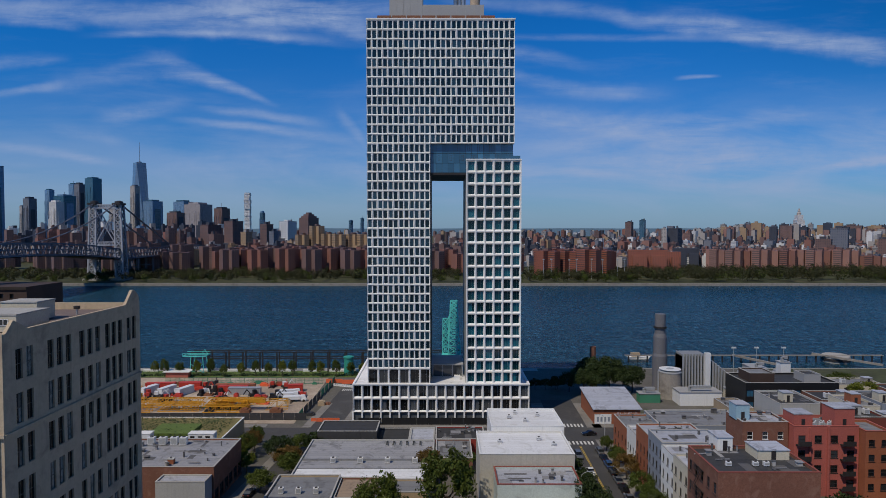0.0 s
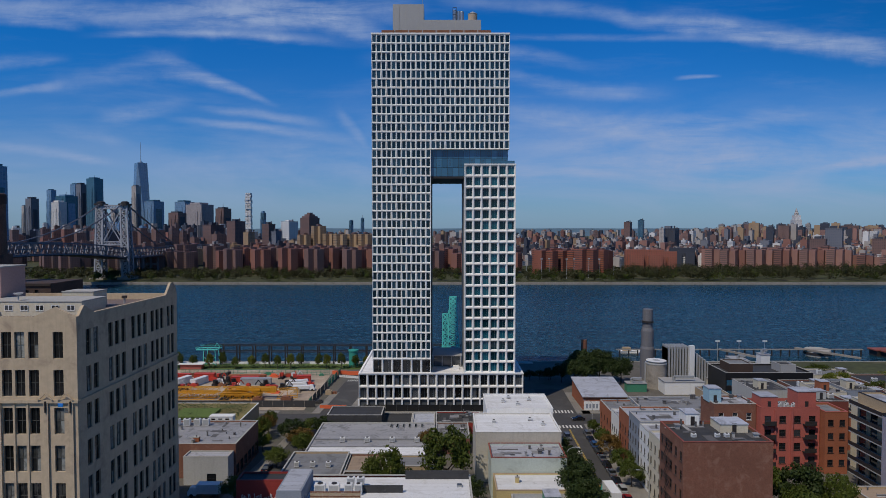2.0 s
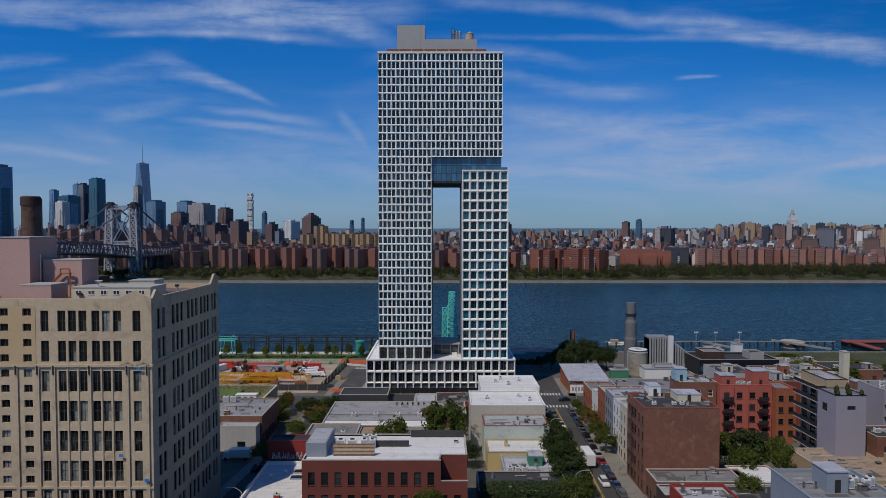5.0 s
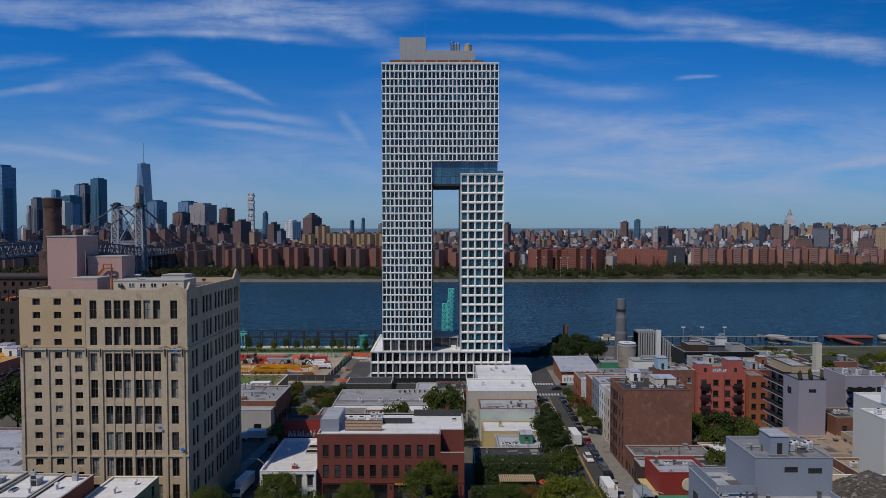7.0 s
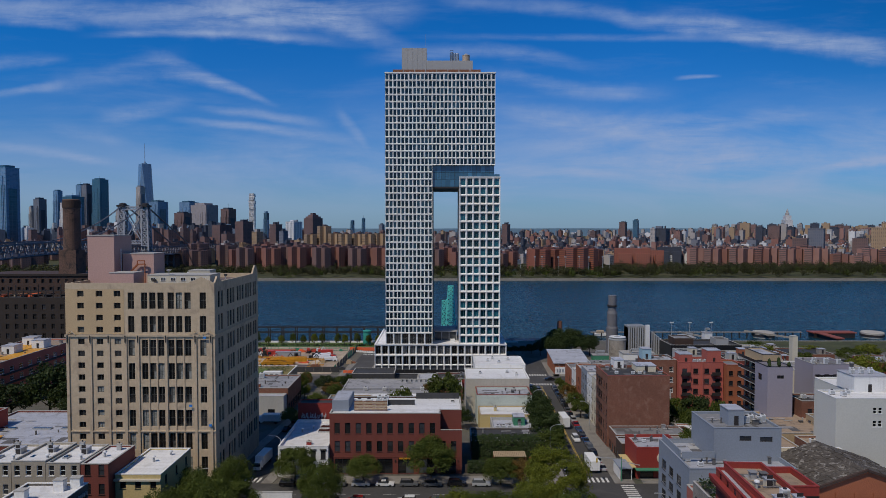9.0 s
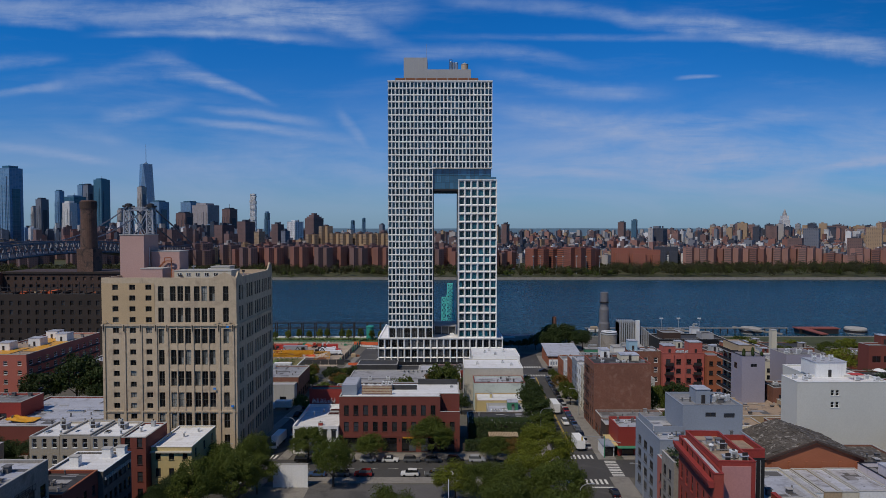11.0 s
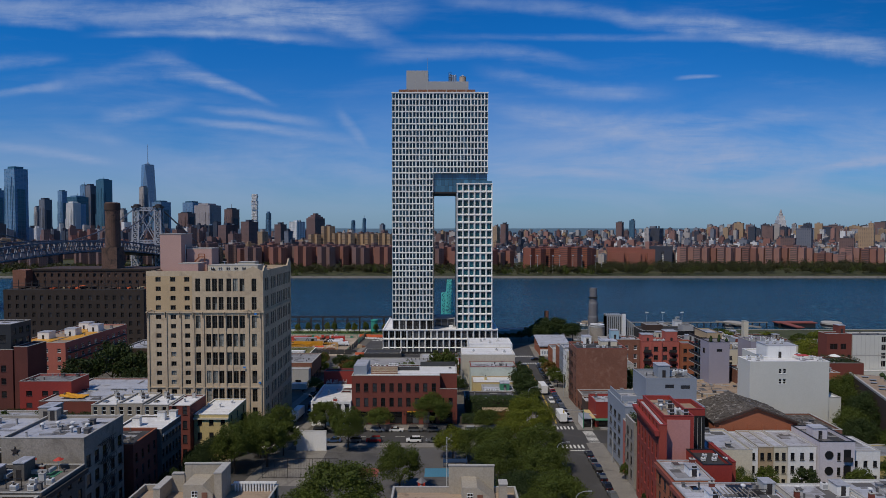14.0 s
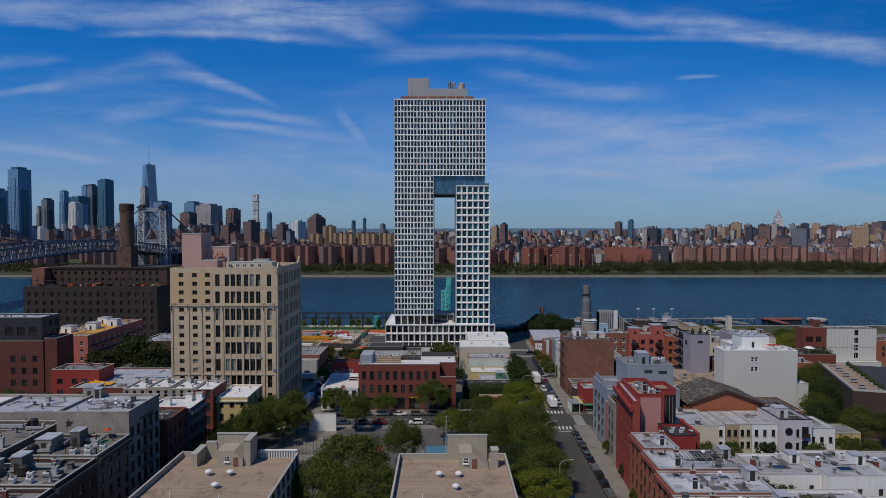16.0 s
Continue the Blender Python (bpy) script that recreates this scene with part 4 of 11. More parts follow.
# podium
podium = thing("podium", (0, 0, -2.6), "white precast podium with large square windows", "building")
PL, PR, PT = -31.2, 29.9, 14.0
ncol = 19
pw = (PR - PL - 0.3) / ncol
POD = [(0.50, 0.42, 0.5, 0.6, 0.8, 0.06), (0.42, 0.50, 0.6, 0.5, 0.8, -0.06)]
panel_field(podium, PL + 0.15, 4.25, pw, 4.7, ncol, 2, 0, POD, "dark_glass", True)
part("cap", boxes((PL, PR, -0.1, 0.9, 13.66, PT + 0.1), (PL, PL + 0.7, 0.91, 44, 13.66, PT + 0.1), (PR - 0.7, PR, 0.91, 44, 13.66, PT + 0.1)), "white_precast", podium)
part("deck", boxes((PL + 0.71, PR - 0.71, 0.91, 44, 13.2, 13.62)), "roof_white", podium)
part("body", boxes((PL + 0.03, PR - 0.03, 0.86, 44, 0.0, 13.19)), "white_precast", podium)
for i in range(ncol + 1):
    part("column", boxes((PL + 0.15 + i * pw - 0.28, PL + 0.15 + i * pw + 0.28, 0.0, 0.7, 0.0, 4.24)), "white_precast", podium)
part("shopfront", boxes((PL + 0.3, PR - 0.3, 0.71, 0.85, 0.2, 4.2)), "dark_glass", podium)
# pavilion and screens on the deck between the wings
deck = thing("deck_pavilion", (1.6, 20, 11.05), "dark steel and glass pavilion between the two wings", "pavilion")
part("roof", boxes((-5.8, 5.8, -8, 8, 4.2, 4.6)), "grey_panel", deck)
for x in (-5.4, -1.8, 1.8, 5.4):
    part("post", boxes((x - 0.2, x + 0.2, -7.8, -7.4, 0, 4.2)), "grey_panel", deck)
part("glazing", boxes((-5.1, 5.1, -7.0, -6.9, 0.05, 4.19)), "dark_glass", deck)
part("bench", boxes((2.4, 4.6, -12.5, -11.2, 0, 1.5)), "white_paint", deck)

# ---- the loft building ----
BX0, BX1, BY0, BY1 = -96.2, -58.0, -128.0, -89.0
loft = thing("loft_building", (BX0, BY0, 0.0), "beige stone loft building with tall grouped windows", "building")
LW, LD = BX1 - BX0, BY1 - BY0
front, side = [], []
HB = 49.9
for x in (3.9, 8.7, 13.3):
    for j in range(16):
        z = 48.05 - j * 3.05
        front.append((x - 0.85, x + 0.85, z, z + 1.5))
for x in (16.8, 20.2, 22.3, 24.4, 27.0, 29.1, 31.3, 35.2):
    for j in range(8):
        z = 44.9 - j * 6.01
        front.append((x - 0.8, x + 0.8, z, z + 4.2))
for x in (3.4, 5.7, 10.6, 12.9, 15.2, 19.0, 21.4, 23.8, 27.0, 29.2, 31.4, 34.6, 36.6):
    for j in range(8):
        z = 44.9 - j * 6.01
        side.append((x - 0.75, x + 0.75, z, z + 4.2))
bm = bmesh.new()
pierced(bm, (0, 0, 0), (1, 0, 0), LW, HB, [r for r in front], 0.45)
part("front_wall", bm, "beige_stone", loft)
bm = bmesh.new()
pierced(bm, (LW, 0, 0), (0, 1, 0), LD, HB, side, 0.35)
quad(bm, (LW, LD, 0), (0, LD, 0), (0, LD, HB), (LW, LD, HB))
quad(bm, (0, LD, 0), (0, 0, 0), (0, 0, HB), (0, LD, HB))
part("side_wall", bm, "beige_stone", loft)
for a, b, c, d in front:
    tall_one = d - c > 2
    put_window(loft, (a, 0.22, c), (1, 0), b - a, d - c, "cross" if tall_one else "split", "loft_frame", "loft_glass", whole=False)
for a, b, c, d in side:
    put_window(loft, (LW - 0.15, a, c), (0, 1), b - a, d - c, "cross", "loft_frame", "loft_glass", whole=False)
# gabled parapets
def gable_parapet(length, u0, peaks, thick):
    bm = bmesh.new()
    outer = []
    for x, z in [(0, -0.0)] + peaks + [(length, -0.0)]:
        outer.append((x, z))
    f = [bm.verts.new((x, 0, z + 1.6)) for x, z in outer]
    g = [bm.verts.new((x, thick, z + 1.6)) for x, z in outer]
    fb, gb = [bm.verts.new((x, 0, 0)) for x, z in outer], [bm.verts.new((x, thick, 0)) for x, z in outer]
    for i in range(len(outer) - 1):
        bm.faces.new((fb[i], fb[i + 1], f[i + 1], f[i])), bm.faces.new((gb[i + 1], gb[i], g[i], g[i + 1])), bm.faces.new((f[i], f[i + 1], g[i + 1], g[i]))
    bm.faces.new((fb[0], f[0], g[0], gb[0])), bm.faces.new((fb[-1], gb[-1], g[-1], f[-1]))
    return bm
peaks = [(0.2, 0.0), (31.4, 0.0), (34.8, 1.5), (37.6, 0.2), (38.0, 0.1)]
pf = part("parapet", gable_parapet(LW, 0, peaks, 0.5), "beige_stone", loft)
pf.location = (0, -0.01, HB + 0.003)
sp = [(0.3, 0.1), (1.8, 1.6), (5.0, 0.1), (LD - 6, 0.0), (LD - 3.4, 2.4), (LD - 2.4, 2.4)]
ps = part("parapet", gable_parapet(LD - 0.52, 0, sp + [(LD - 0.9, 1.2)], 0.5), "beige_stone", loft)
ps.matrix_local = Matrix.Translation((LW + 0.01, 0.51, HB + 0.003)) @ Matrix.Rotation(math.pi / 2, 4, "Z")
part("parapet", boxes((0, 0.45, 0.51, LD, HB, HB + 1.5), (0.46, LW - 0.5, LD - 0.45, LD, HB, HB + 1.5)), "beige_stone", loft)
part("roof", boxes((0.46, LW - 0.5, 0.5, LD - 0.46, HB - 0.3, HB + 0.2)), "roof_loft", loft)
# yellow brick upper corner and a belt course with small pointed heads
YB = 38.5
bm = bmesh.new()
hole = [(a, b, c - YB, d - YB) for a, b, c, d in front if b < 15 and c > YB + 0.05]
pierced(bm, (0.01, -0.06, YB), (1, 0, 0), 15.0, HB - YB, hole, 0.10)
quad(bm, (15.01, -0.06, YB), (15.01, 0, YB), (15.01, 0, HB), (15.01, -0.06, HB))
part("yellow_facing", bm, "yellow_brick", loft, "yellow brick facing on the upper corner")
part("belt_course", boxes((-0.2, LW + 0.2, -0.35, -0.065, 37.9, 38.4)), "beige_stone", loft)
part("belt_course", boxes((LW + 0.003, LW + 0.3, -0.06, LD, 37.9, 38.3)), "beige_stone", loft)
part("belt_course", boxes((-0.1, LW + 0.1, -0.25, -0.003, 13.4, 13.8)), "beige_stone", loft)
piers = [0.5, 6.3, 11.0, 15.3, 18.5, 25.7, 33.2, 37.2]
for x in piers:
    part("pier", boxes((x - 0.35, x + 0.35, -0.30, -0.003, 0, 37.88)), "beige_stone", loft)
    part("bracket", boxes((x - 0.1, x + 0.1, -0.5, -0.36, 36.4, 38.2)), "dark_steel", loft)
for x in (21.0, 23.1, 27.8, 29.95):
    part("mullion_pier", boxes((x + 0.1, x + 0.42, -0.16, -0.003, 1.0, 37.8)), "beige_stone", loft)
bm = bmesh.new()
for x in (1.5, 33.2, 36.4):
    beam(bm, (x - 1.2, -0.42, 38.4), (x, -0.42, 39.4), 0.1), beam(bm, (x, -0.42, 39.4), (x + 1.2, -0.42, 38.4), 0.1)
part("pediment_moulding", bm, "beige_stone", loft)
for x, z in ((35.4, 37.4), (31.6, 20.0), (36.6, 15.0)):
    part("blue_sign", boxes((x, x + 0.8, -0.7, -0.55, z, z + 0.55)), material("sign_blue", (0.02, 0.20, 0.62), 0.5), loft, "small blue sign on a bracket")
# roof rooms
ROOF = HB + 0.4
room = thing("pink_lift_tower", (-92.6, -117, ROOF), "tall pink stucco lift tower on the roof", "roof room")
part("body", boxes((-3.6, 3.6, 0, 10, 0, 13.0)), "pink_stucco", room)
part("cap", boxes((-3.75, 3.75, -0.15, 10.15, 13.0, 13.25)), "coping", room)
room2 = thing("pink_stair_house", (-88.6, -113, ROOF), "pink stucco stair house with an outside stair", "roof room")
part("body", boxes((0, 8.6, 0, 7, 0, 8.0)), "pink_stucco", room2)
part("cap", boxes((-0.1, 8.7, -0.1, 7.1, 8.0, 8.2)), "coping", room2)
part("stair", beams(0.12, ((2.0, -0.6, 2.6), (4.6, -0.6, 5.2)), ((2.0, -1.3, 2.6), (4.6, -1.3, 5.2)), ((4.6, -0.6, 5.2), (6.6, -0.6, 5.2)), ((4.6, -1.3, 5.2), (6.6, -1.3, 5.2)), ((6.6, -1.3, 5.2), (6.6, -1.3, 6.2)), ((4.6, -1.3, 5.2), (4.6, -1.3, 6.2)), ((4.6, -1.3, 6.2), (6.6, -1.3, 6.2)), ((6.5, -0.9, 0), (6.5, -0.9, 5.2)), ((2.0, -0.9, 0), (2.0, -0.9, 2.6))), "orange_brick", room2)
part("pipe", lathe(bmesh.new(), [(0.12, 0), (0.12, 9.4)], 8, -0.3, -0.4), "white_metal", room2)
room3 = thing("pink_plant_room", (-87.6, -122.5, ROOF), "low pink stucco plant room on the roof", "roof room")
part("body", boxes((0, 6.4, 0, 6, 0, 3.3)), "pink_stucco", room3)
part("cap", boxes((-0.1, 6.5, -0.1, 6.1, 3.3, 3.5)), "coping", room3)
room4 = thing("long_penthouse", (-79.6, -118, ROOF), "long low cream penthouse with strip windows", "roof room")
part("body", boxes((0, 17.0, 0, 8, 0, 2.4)), "cream", room4)
part("cap", boxes((-0.1, 17.1, -0.1, 8.1, 2.4, 2.6)), "coping", room4)
for i in range(6):
    put_window(room4, (0.9 + i * 2.7, -0.19, 0.9), (1, 0), 1.4, 1.0, "split", "white_paint", "dark_glass")
room5 = thing("roof_tank_room", (-70, -106, ROOF), "low cream rooftop room behind the penthouse", "roof room")
part("body", boxes((-3, 3, 0, 5, 0, 2.9)), "cream", room5)
part("cap", boxes((-3.1, 3.1, -0.1, 5.1, 2.9, 3.1)), "coping", room5)
dish = thing("satellite_dish", (-74.0, -117.4, ROOF + 2.6), "small white satellite dish on the roof", "dish")
part("bowl", lathe(bmesh.new(), [(0.1, 0.9), (0.5, 1.0), (0.8, 1.3)], 14), "white_metal", dish)
part("stand", boxes((-0.08, 0.08, -0.08, 0.08, 0, 0.95)), "pale_metal", dish)

part("plinth", boxes((0, LW, 0, LD, -3.5, -0.003)), "beige_stone", loft)
# true plan of the block: a little nearer the avenue, shallower and higher on its plinth
TRUE_X, TRUE_Y, TRUE_Z = -90.6, -135.5, 2.8
FX, FY, FZ = 0.942, 0.895, 0.951
for ob in (loft, room, room2, room3, room4, room5, dish):
    x, y, z = ob.matrix_basis.translation
    ob.matrix_basis = Matrix.Translation((TRUE_X + (x - BX0) * FX, TRUE_Y + (y - BY0) * FY, TRUE_Z + z * FZ)) @ Matrix.Diagonal((FX, FY, FZ, 1))

LOFT_ROOF = TRUE_Z + (HB + 0.2) * FZ
for k, (x, y) in enumerate(((-73, -127), (-68.5, -126), (-64, -124.5), (-61, -118), (-66, -112), (-72, -108), (-61.5, -108), (-76, -112))):
    hood = thing("roof_hood", (x, y, LOFT_ROOF), "small grey ventilation hood on the loft roof", "vent", "loft roof hoods")
    part("pipe", lathe(bmesh.new(), [(0.18, 0), (0.18, 1.0 + 0.3 * (k % 3))], 8), "pale_metal", hood)
    part("cowl", boxes((-0.4, 0.4, -0.3, 0.3, 1.0 + 0.3 * (k % 3), 1.5 + 0.3 * (k % 3))), "white_metal" if k % 2 else "dark_steel", hood)
rail = thing("roof_railing", (-66.5, -123.0, LOFT_ROOF), "pale steel railing round a roof hatch", "railing")
for x in (0, 2.0, 4.0, 6.0):
    part("post", boxes((x - 0.05, x + 0.05, -0.05, 0.05, 0, 1.9)), "white_metal", rail)
for z in (1.2, 1.85):
    part("rail", boxes((0, 6.0, -0.04, 0.04, z, z + 0.08)), "white_metal", rail)


# ---- trees ----
def crown_mesh(seed, r, h, leaf, mat, clumps=64, per=290, name="crown"):
    """A crown of many small leaves, gathered in uneven clumps round a hollow heart."""
    rng = random.Random(seed)
    verts, faces = [], []
    heart = Vector((0, 0, h * 0.42))
    for c in range(clumps):
        a, e = rng.uniform(0, 2 * math.pi), math.asin(rng.uniform(-0.55, 1.0))
        k = rng.uniform(0.55, 0.86)
        centre = Vector((math.cos(a) * math.cos(e) * r * k, math.sin(a) * math.cos(e) * r * k, h * 0.46 + math.sin(e) * h * 0.50 * k))
        cr = r * rng.choice((0.14, 0.20, 0.26, 0.32))
        for _ in range(per):
            d = Vector((rng.gauss(0, 1), rng.gauss(0, 1), rng.gauss(0, 1))).normalized()
            p = centre + Vector((d.x, d.y, d.z * 0.8)) * cr * rng.uniform(0.55, 1.1)
            out = (p - heart).normalized()
            n = (out * 0.35 + d * 0.35 + Vector((rng.uniform(-1, 1), rng.uniform(-1, 1), rng.uniform(-0.7, 1.1)))).normalized()
            s = n.orthogonal().normalized()
            s.rotate(Matrix.Rotation(rng.uniform(0, 6.3), 3, n))
            u = n.cross(s)
            q = leaf * rng.uniform(0.6, 1.2)
            i = len(verts)
            verts += [p - s * q, p - u * q * 0.6, p + s * q, p + u * q * 0.6]
            faces.append((i, i + 1, i + 2, i + 3))
    me = bpy.data.meshes.new(name)
    me.from_pydata(verts, [], faces)
    me.materials.append(M[mat])
    return me


def trunk_mesh(seed, h, r, spread):
    rng = random.Random(seed)
    bm = bmesh.new()
    lathe(bm, [(r * 1.5, -0.15), (r * 1.05, 0.5), (r * 0.8, h * 0.5), (r * 0.55, h)], 8)
    for k in range(6):
        a = k * 1.05 + rng.uniform(-0.3, 0.3)
        z = h * rng.uniform(0.55, 0.95)
        beam(bm, (0, 0, z), (math.cos(a) * spread * 0.6, math.sin(a) * spread * 0.6, z + spread * rng.uniform(0.35, 0.8)), r * 0.38, r * 0.12)
    return link_mesh("trunk", bm, "bark")


TREES = {}


def tree(x, y, r, h, tone="green", seed=0, base=None, label=""):
    """A street or yard tree with crown radius r and height h."""
    seed = seed or random.Random(round(x * 13 + y * 7)).randint(1, 3)
    far = y > -118 or r < 3.3
    key = (tone, seed, far)
    if key not in TREES:
        TREES[key] = (crown_mesh(seed * 17 + len(tone), 5.0, 8.0, 0.26 if far else 0.128, "leaf_" + tone, 56 if far else 72, 90 if far else 330), trunk_mesh(seed, 4.2, 0.24, 4.0))
    crown, trunk = TREES[key]
    names = dict(green="green", bright="yellow-green", dark="dark green", rust="rusty autumn")
    ob = thing("tree", (x, y, (ground_z(y) if base is None else base)), label or ("broad %s leafy tree beside the street" % names[tone]), "tree", "street and park trees")
    t = new("trunk", trunk)
    t.parent, t.scale = ob, (h / 11, h / 11, h / 11 * 0.95)
    c = new("crown", crown)
    c.parent = ob
    c.location, c.scale = (0, 0, h * 0.20), (r / 4.6, r / 4.6, h * 0.82 / 8)
    c.rotation_euler = (0, 0, (x * 1.7 + y) % 6.28)
    return ob


# ---- vehicles ----
def car_body(length, width, profile, mat, name):
    """A body from a side outline (x, z), drawn in towards the top."""
    bm = bmesh.new()
    top = max(z for x, z in profile)
    low = min(z for x, z in profile)
    rows = []
    for s in (-1, -0.86, 0.86, 1):
        ring = []
        for x, z in profile:
            tuck = 0.10 * width * max(0.0, (z - 0.85)) if abs(s) < 2 else 0
            drop = 0.05 if abs(s) == 1 else 0
            ring.append(bm.verts.new((x - drop * (1 if x > 0 else -1), s * (width / 2 - tuck), z - drop * (z > 0.6))))
        rows.append(ring)
    n = len(profile)
    for a, b in zip(rows, rows[1:]):
        for i in range(n):
            bm.faces.new((a[i], a[(i + 1) % n], b[(i + 1) % n], b[i]))
    bm.faces.new(list(reversed(rows[0]))), bm.faces.new(rows[-1])
    bmesh.ops.recalc_face_normals(bm, faces=bm.faces)
    return link_mesh(name, bm, mat)


def make_car(kind, tone, label):
    ob = thing("car", (0, 0, 0), label, "car", "parked cars")
    if kind == "saloon":
        low = [(-2.25, 0.32), (2.25, 0.32), (2.3, 0.62), (2.15, 0.78), (1.15, 0.94), (-1.5, 0.98), (-2.2, 0.92), (-2.3, 0.65)]
        cab = [(-1.75, 0.95), (0.95, 0.93), (0.25, 1.40), (-1.0, 1.42)]
    else:
        low = [(-2.3, 0.36), (2.3, 0.36), (2.34, 0.75), (2.2, 0.96), (1.2, 1.08), (-2.2, 1.12), (-2.34, 0.8)]
        cab = [(-2.22, 1.10), (1.15, 1.06), (0.5, 1.66), (-1.95, 1.70)]
    for name, me in (("body", car_body(4.6, 1.82, low, "car_" + tone, "body")), ("cabin", car_body(2.6, 1.70, cab, "dark_glass", "cabin"))):
        o = new(name, me)
        o.parent = ob
    xs = [x for x, z in cab if z > 1.2]
    part("roof", boxes((min(xs) + 0.08, max(xs) - 0.05, -0.70, 0.70, max(z for x, z in cab) + 0.004, max(z for x, z in cab) + 0.05)), "car_" + tone, ob)
    for x in (-1.4, 1.4):
        for s in (-0.84, 0.84):
            w = part("wheel", lathe(bmesh.new(), [(0.20, -0.11), (0.33, -0.10), (0.33, 0.10), (0.20, 0.11)], 12), "tyre", ob)
            w.matrix_local = Matrix.Translation((x, s, 0.33)) @ Matrix.Rotation(math.pi / 2, 4, "X")
    for x, mat in ((2.27, "white_metal"), (-2.29, "car_red")):
        for s in (-0.62, 0.62):
            part("headlight" if x > 0 else "tail_light", boxes((x - 0.04, x + 0.04, s - 0.18, s + 0.18, 0.64, 0.78)), mat, ob)
    return ob


CARS = {}
COLOURS = dict(black="black", white="white", grey="dark grey", silver="silver", red="red", blue="dark blue")


def car(x, y, heading, tone="black", kind="saloon"):
    """heading in degrees, 90 along y."""
    z = ground_z(y) + 0.035
    m = pose(x, y, z, 0, 0, heading)
    if (tone, kind) not in CARS:
        ob = make_car(kind, tone, "%s %s parked on the asphalt" % (COLOURS[tone], "saloon car" if kind == "saloon" else "tall estate car"))
        ob.matrix_basis = m
        CARS[tone, kind] = ob
        return ob
    return copy_thing(CARS[tone, kind], m)


def box_truck(x, y, heading, cargo, cab, label, length=7.0, tall=3.6):
    ob = thing("box_truck", (x, y, ground_z(y) + 0.035), label, "truck")
    ob.rotation_euler = (0, 0, radians(heading))
    part("cargo_box", boxes((-length * 0.62, length * 0.28, -1.2, 1.2, 0.95, tall)), cargo, ob)
    part("chassis", boxes((-length * 0.6, length * 0.45, -0.5, 0.5, 0.55, 0.94)), "dark_steel", ob)
    bm = bmesh.new()
    x0 = length * 0.29
    prof = [(x0, 0.5), (x0 + 2.1, 0.5), (x0 + 2.15, 1.35), (x0 + 1.55, 2.45), (x0, 2.5)]
    o = new("cab", car_body(2.2, 2.1, prof, cab, "cab"))
    o.parent = ob
    part("windscreen", beams(0.04, *[((x0 + 2.13 - 0.03 * k, -0.9, 1.42 + 0.07 * k), (x0 + 2.13 - 0.03 * k, 0.9, 1.42 + 0.07 * k)) for k in range(12)]), "dark_glass", ob)
    for wx in (-length * 0.4, x0 + 1.1):
        for s in (-1.0, 1.0):
            w = part("wheel", lathe(bmesh.new(), [(0.28, -0.15), (0.47, -0.13), (0.47, 0.13), (0.28, 0.15)], 14), "tyre", ob)
            w.matrix_local = Matrix.Translation((wx, s, 0.47)) @ Matrix.Rotation(math.pi / 2, 4, "X")
    return ob

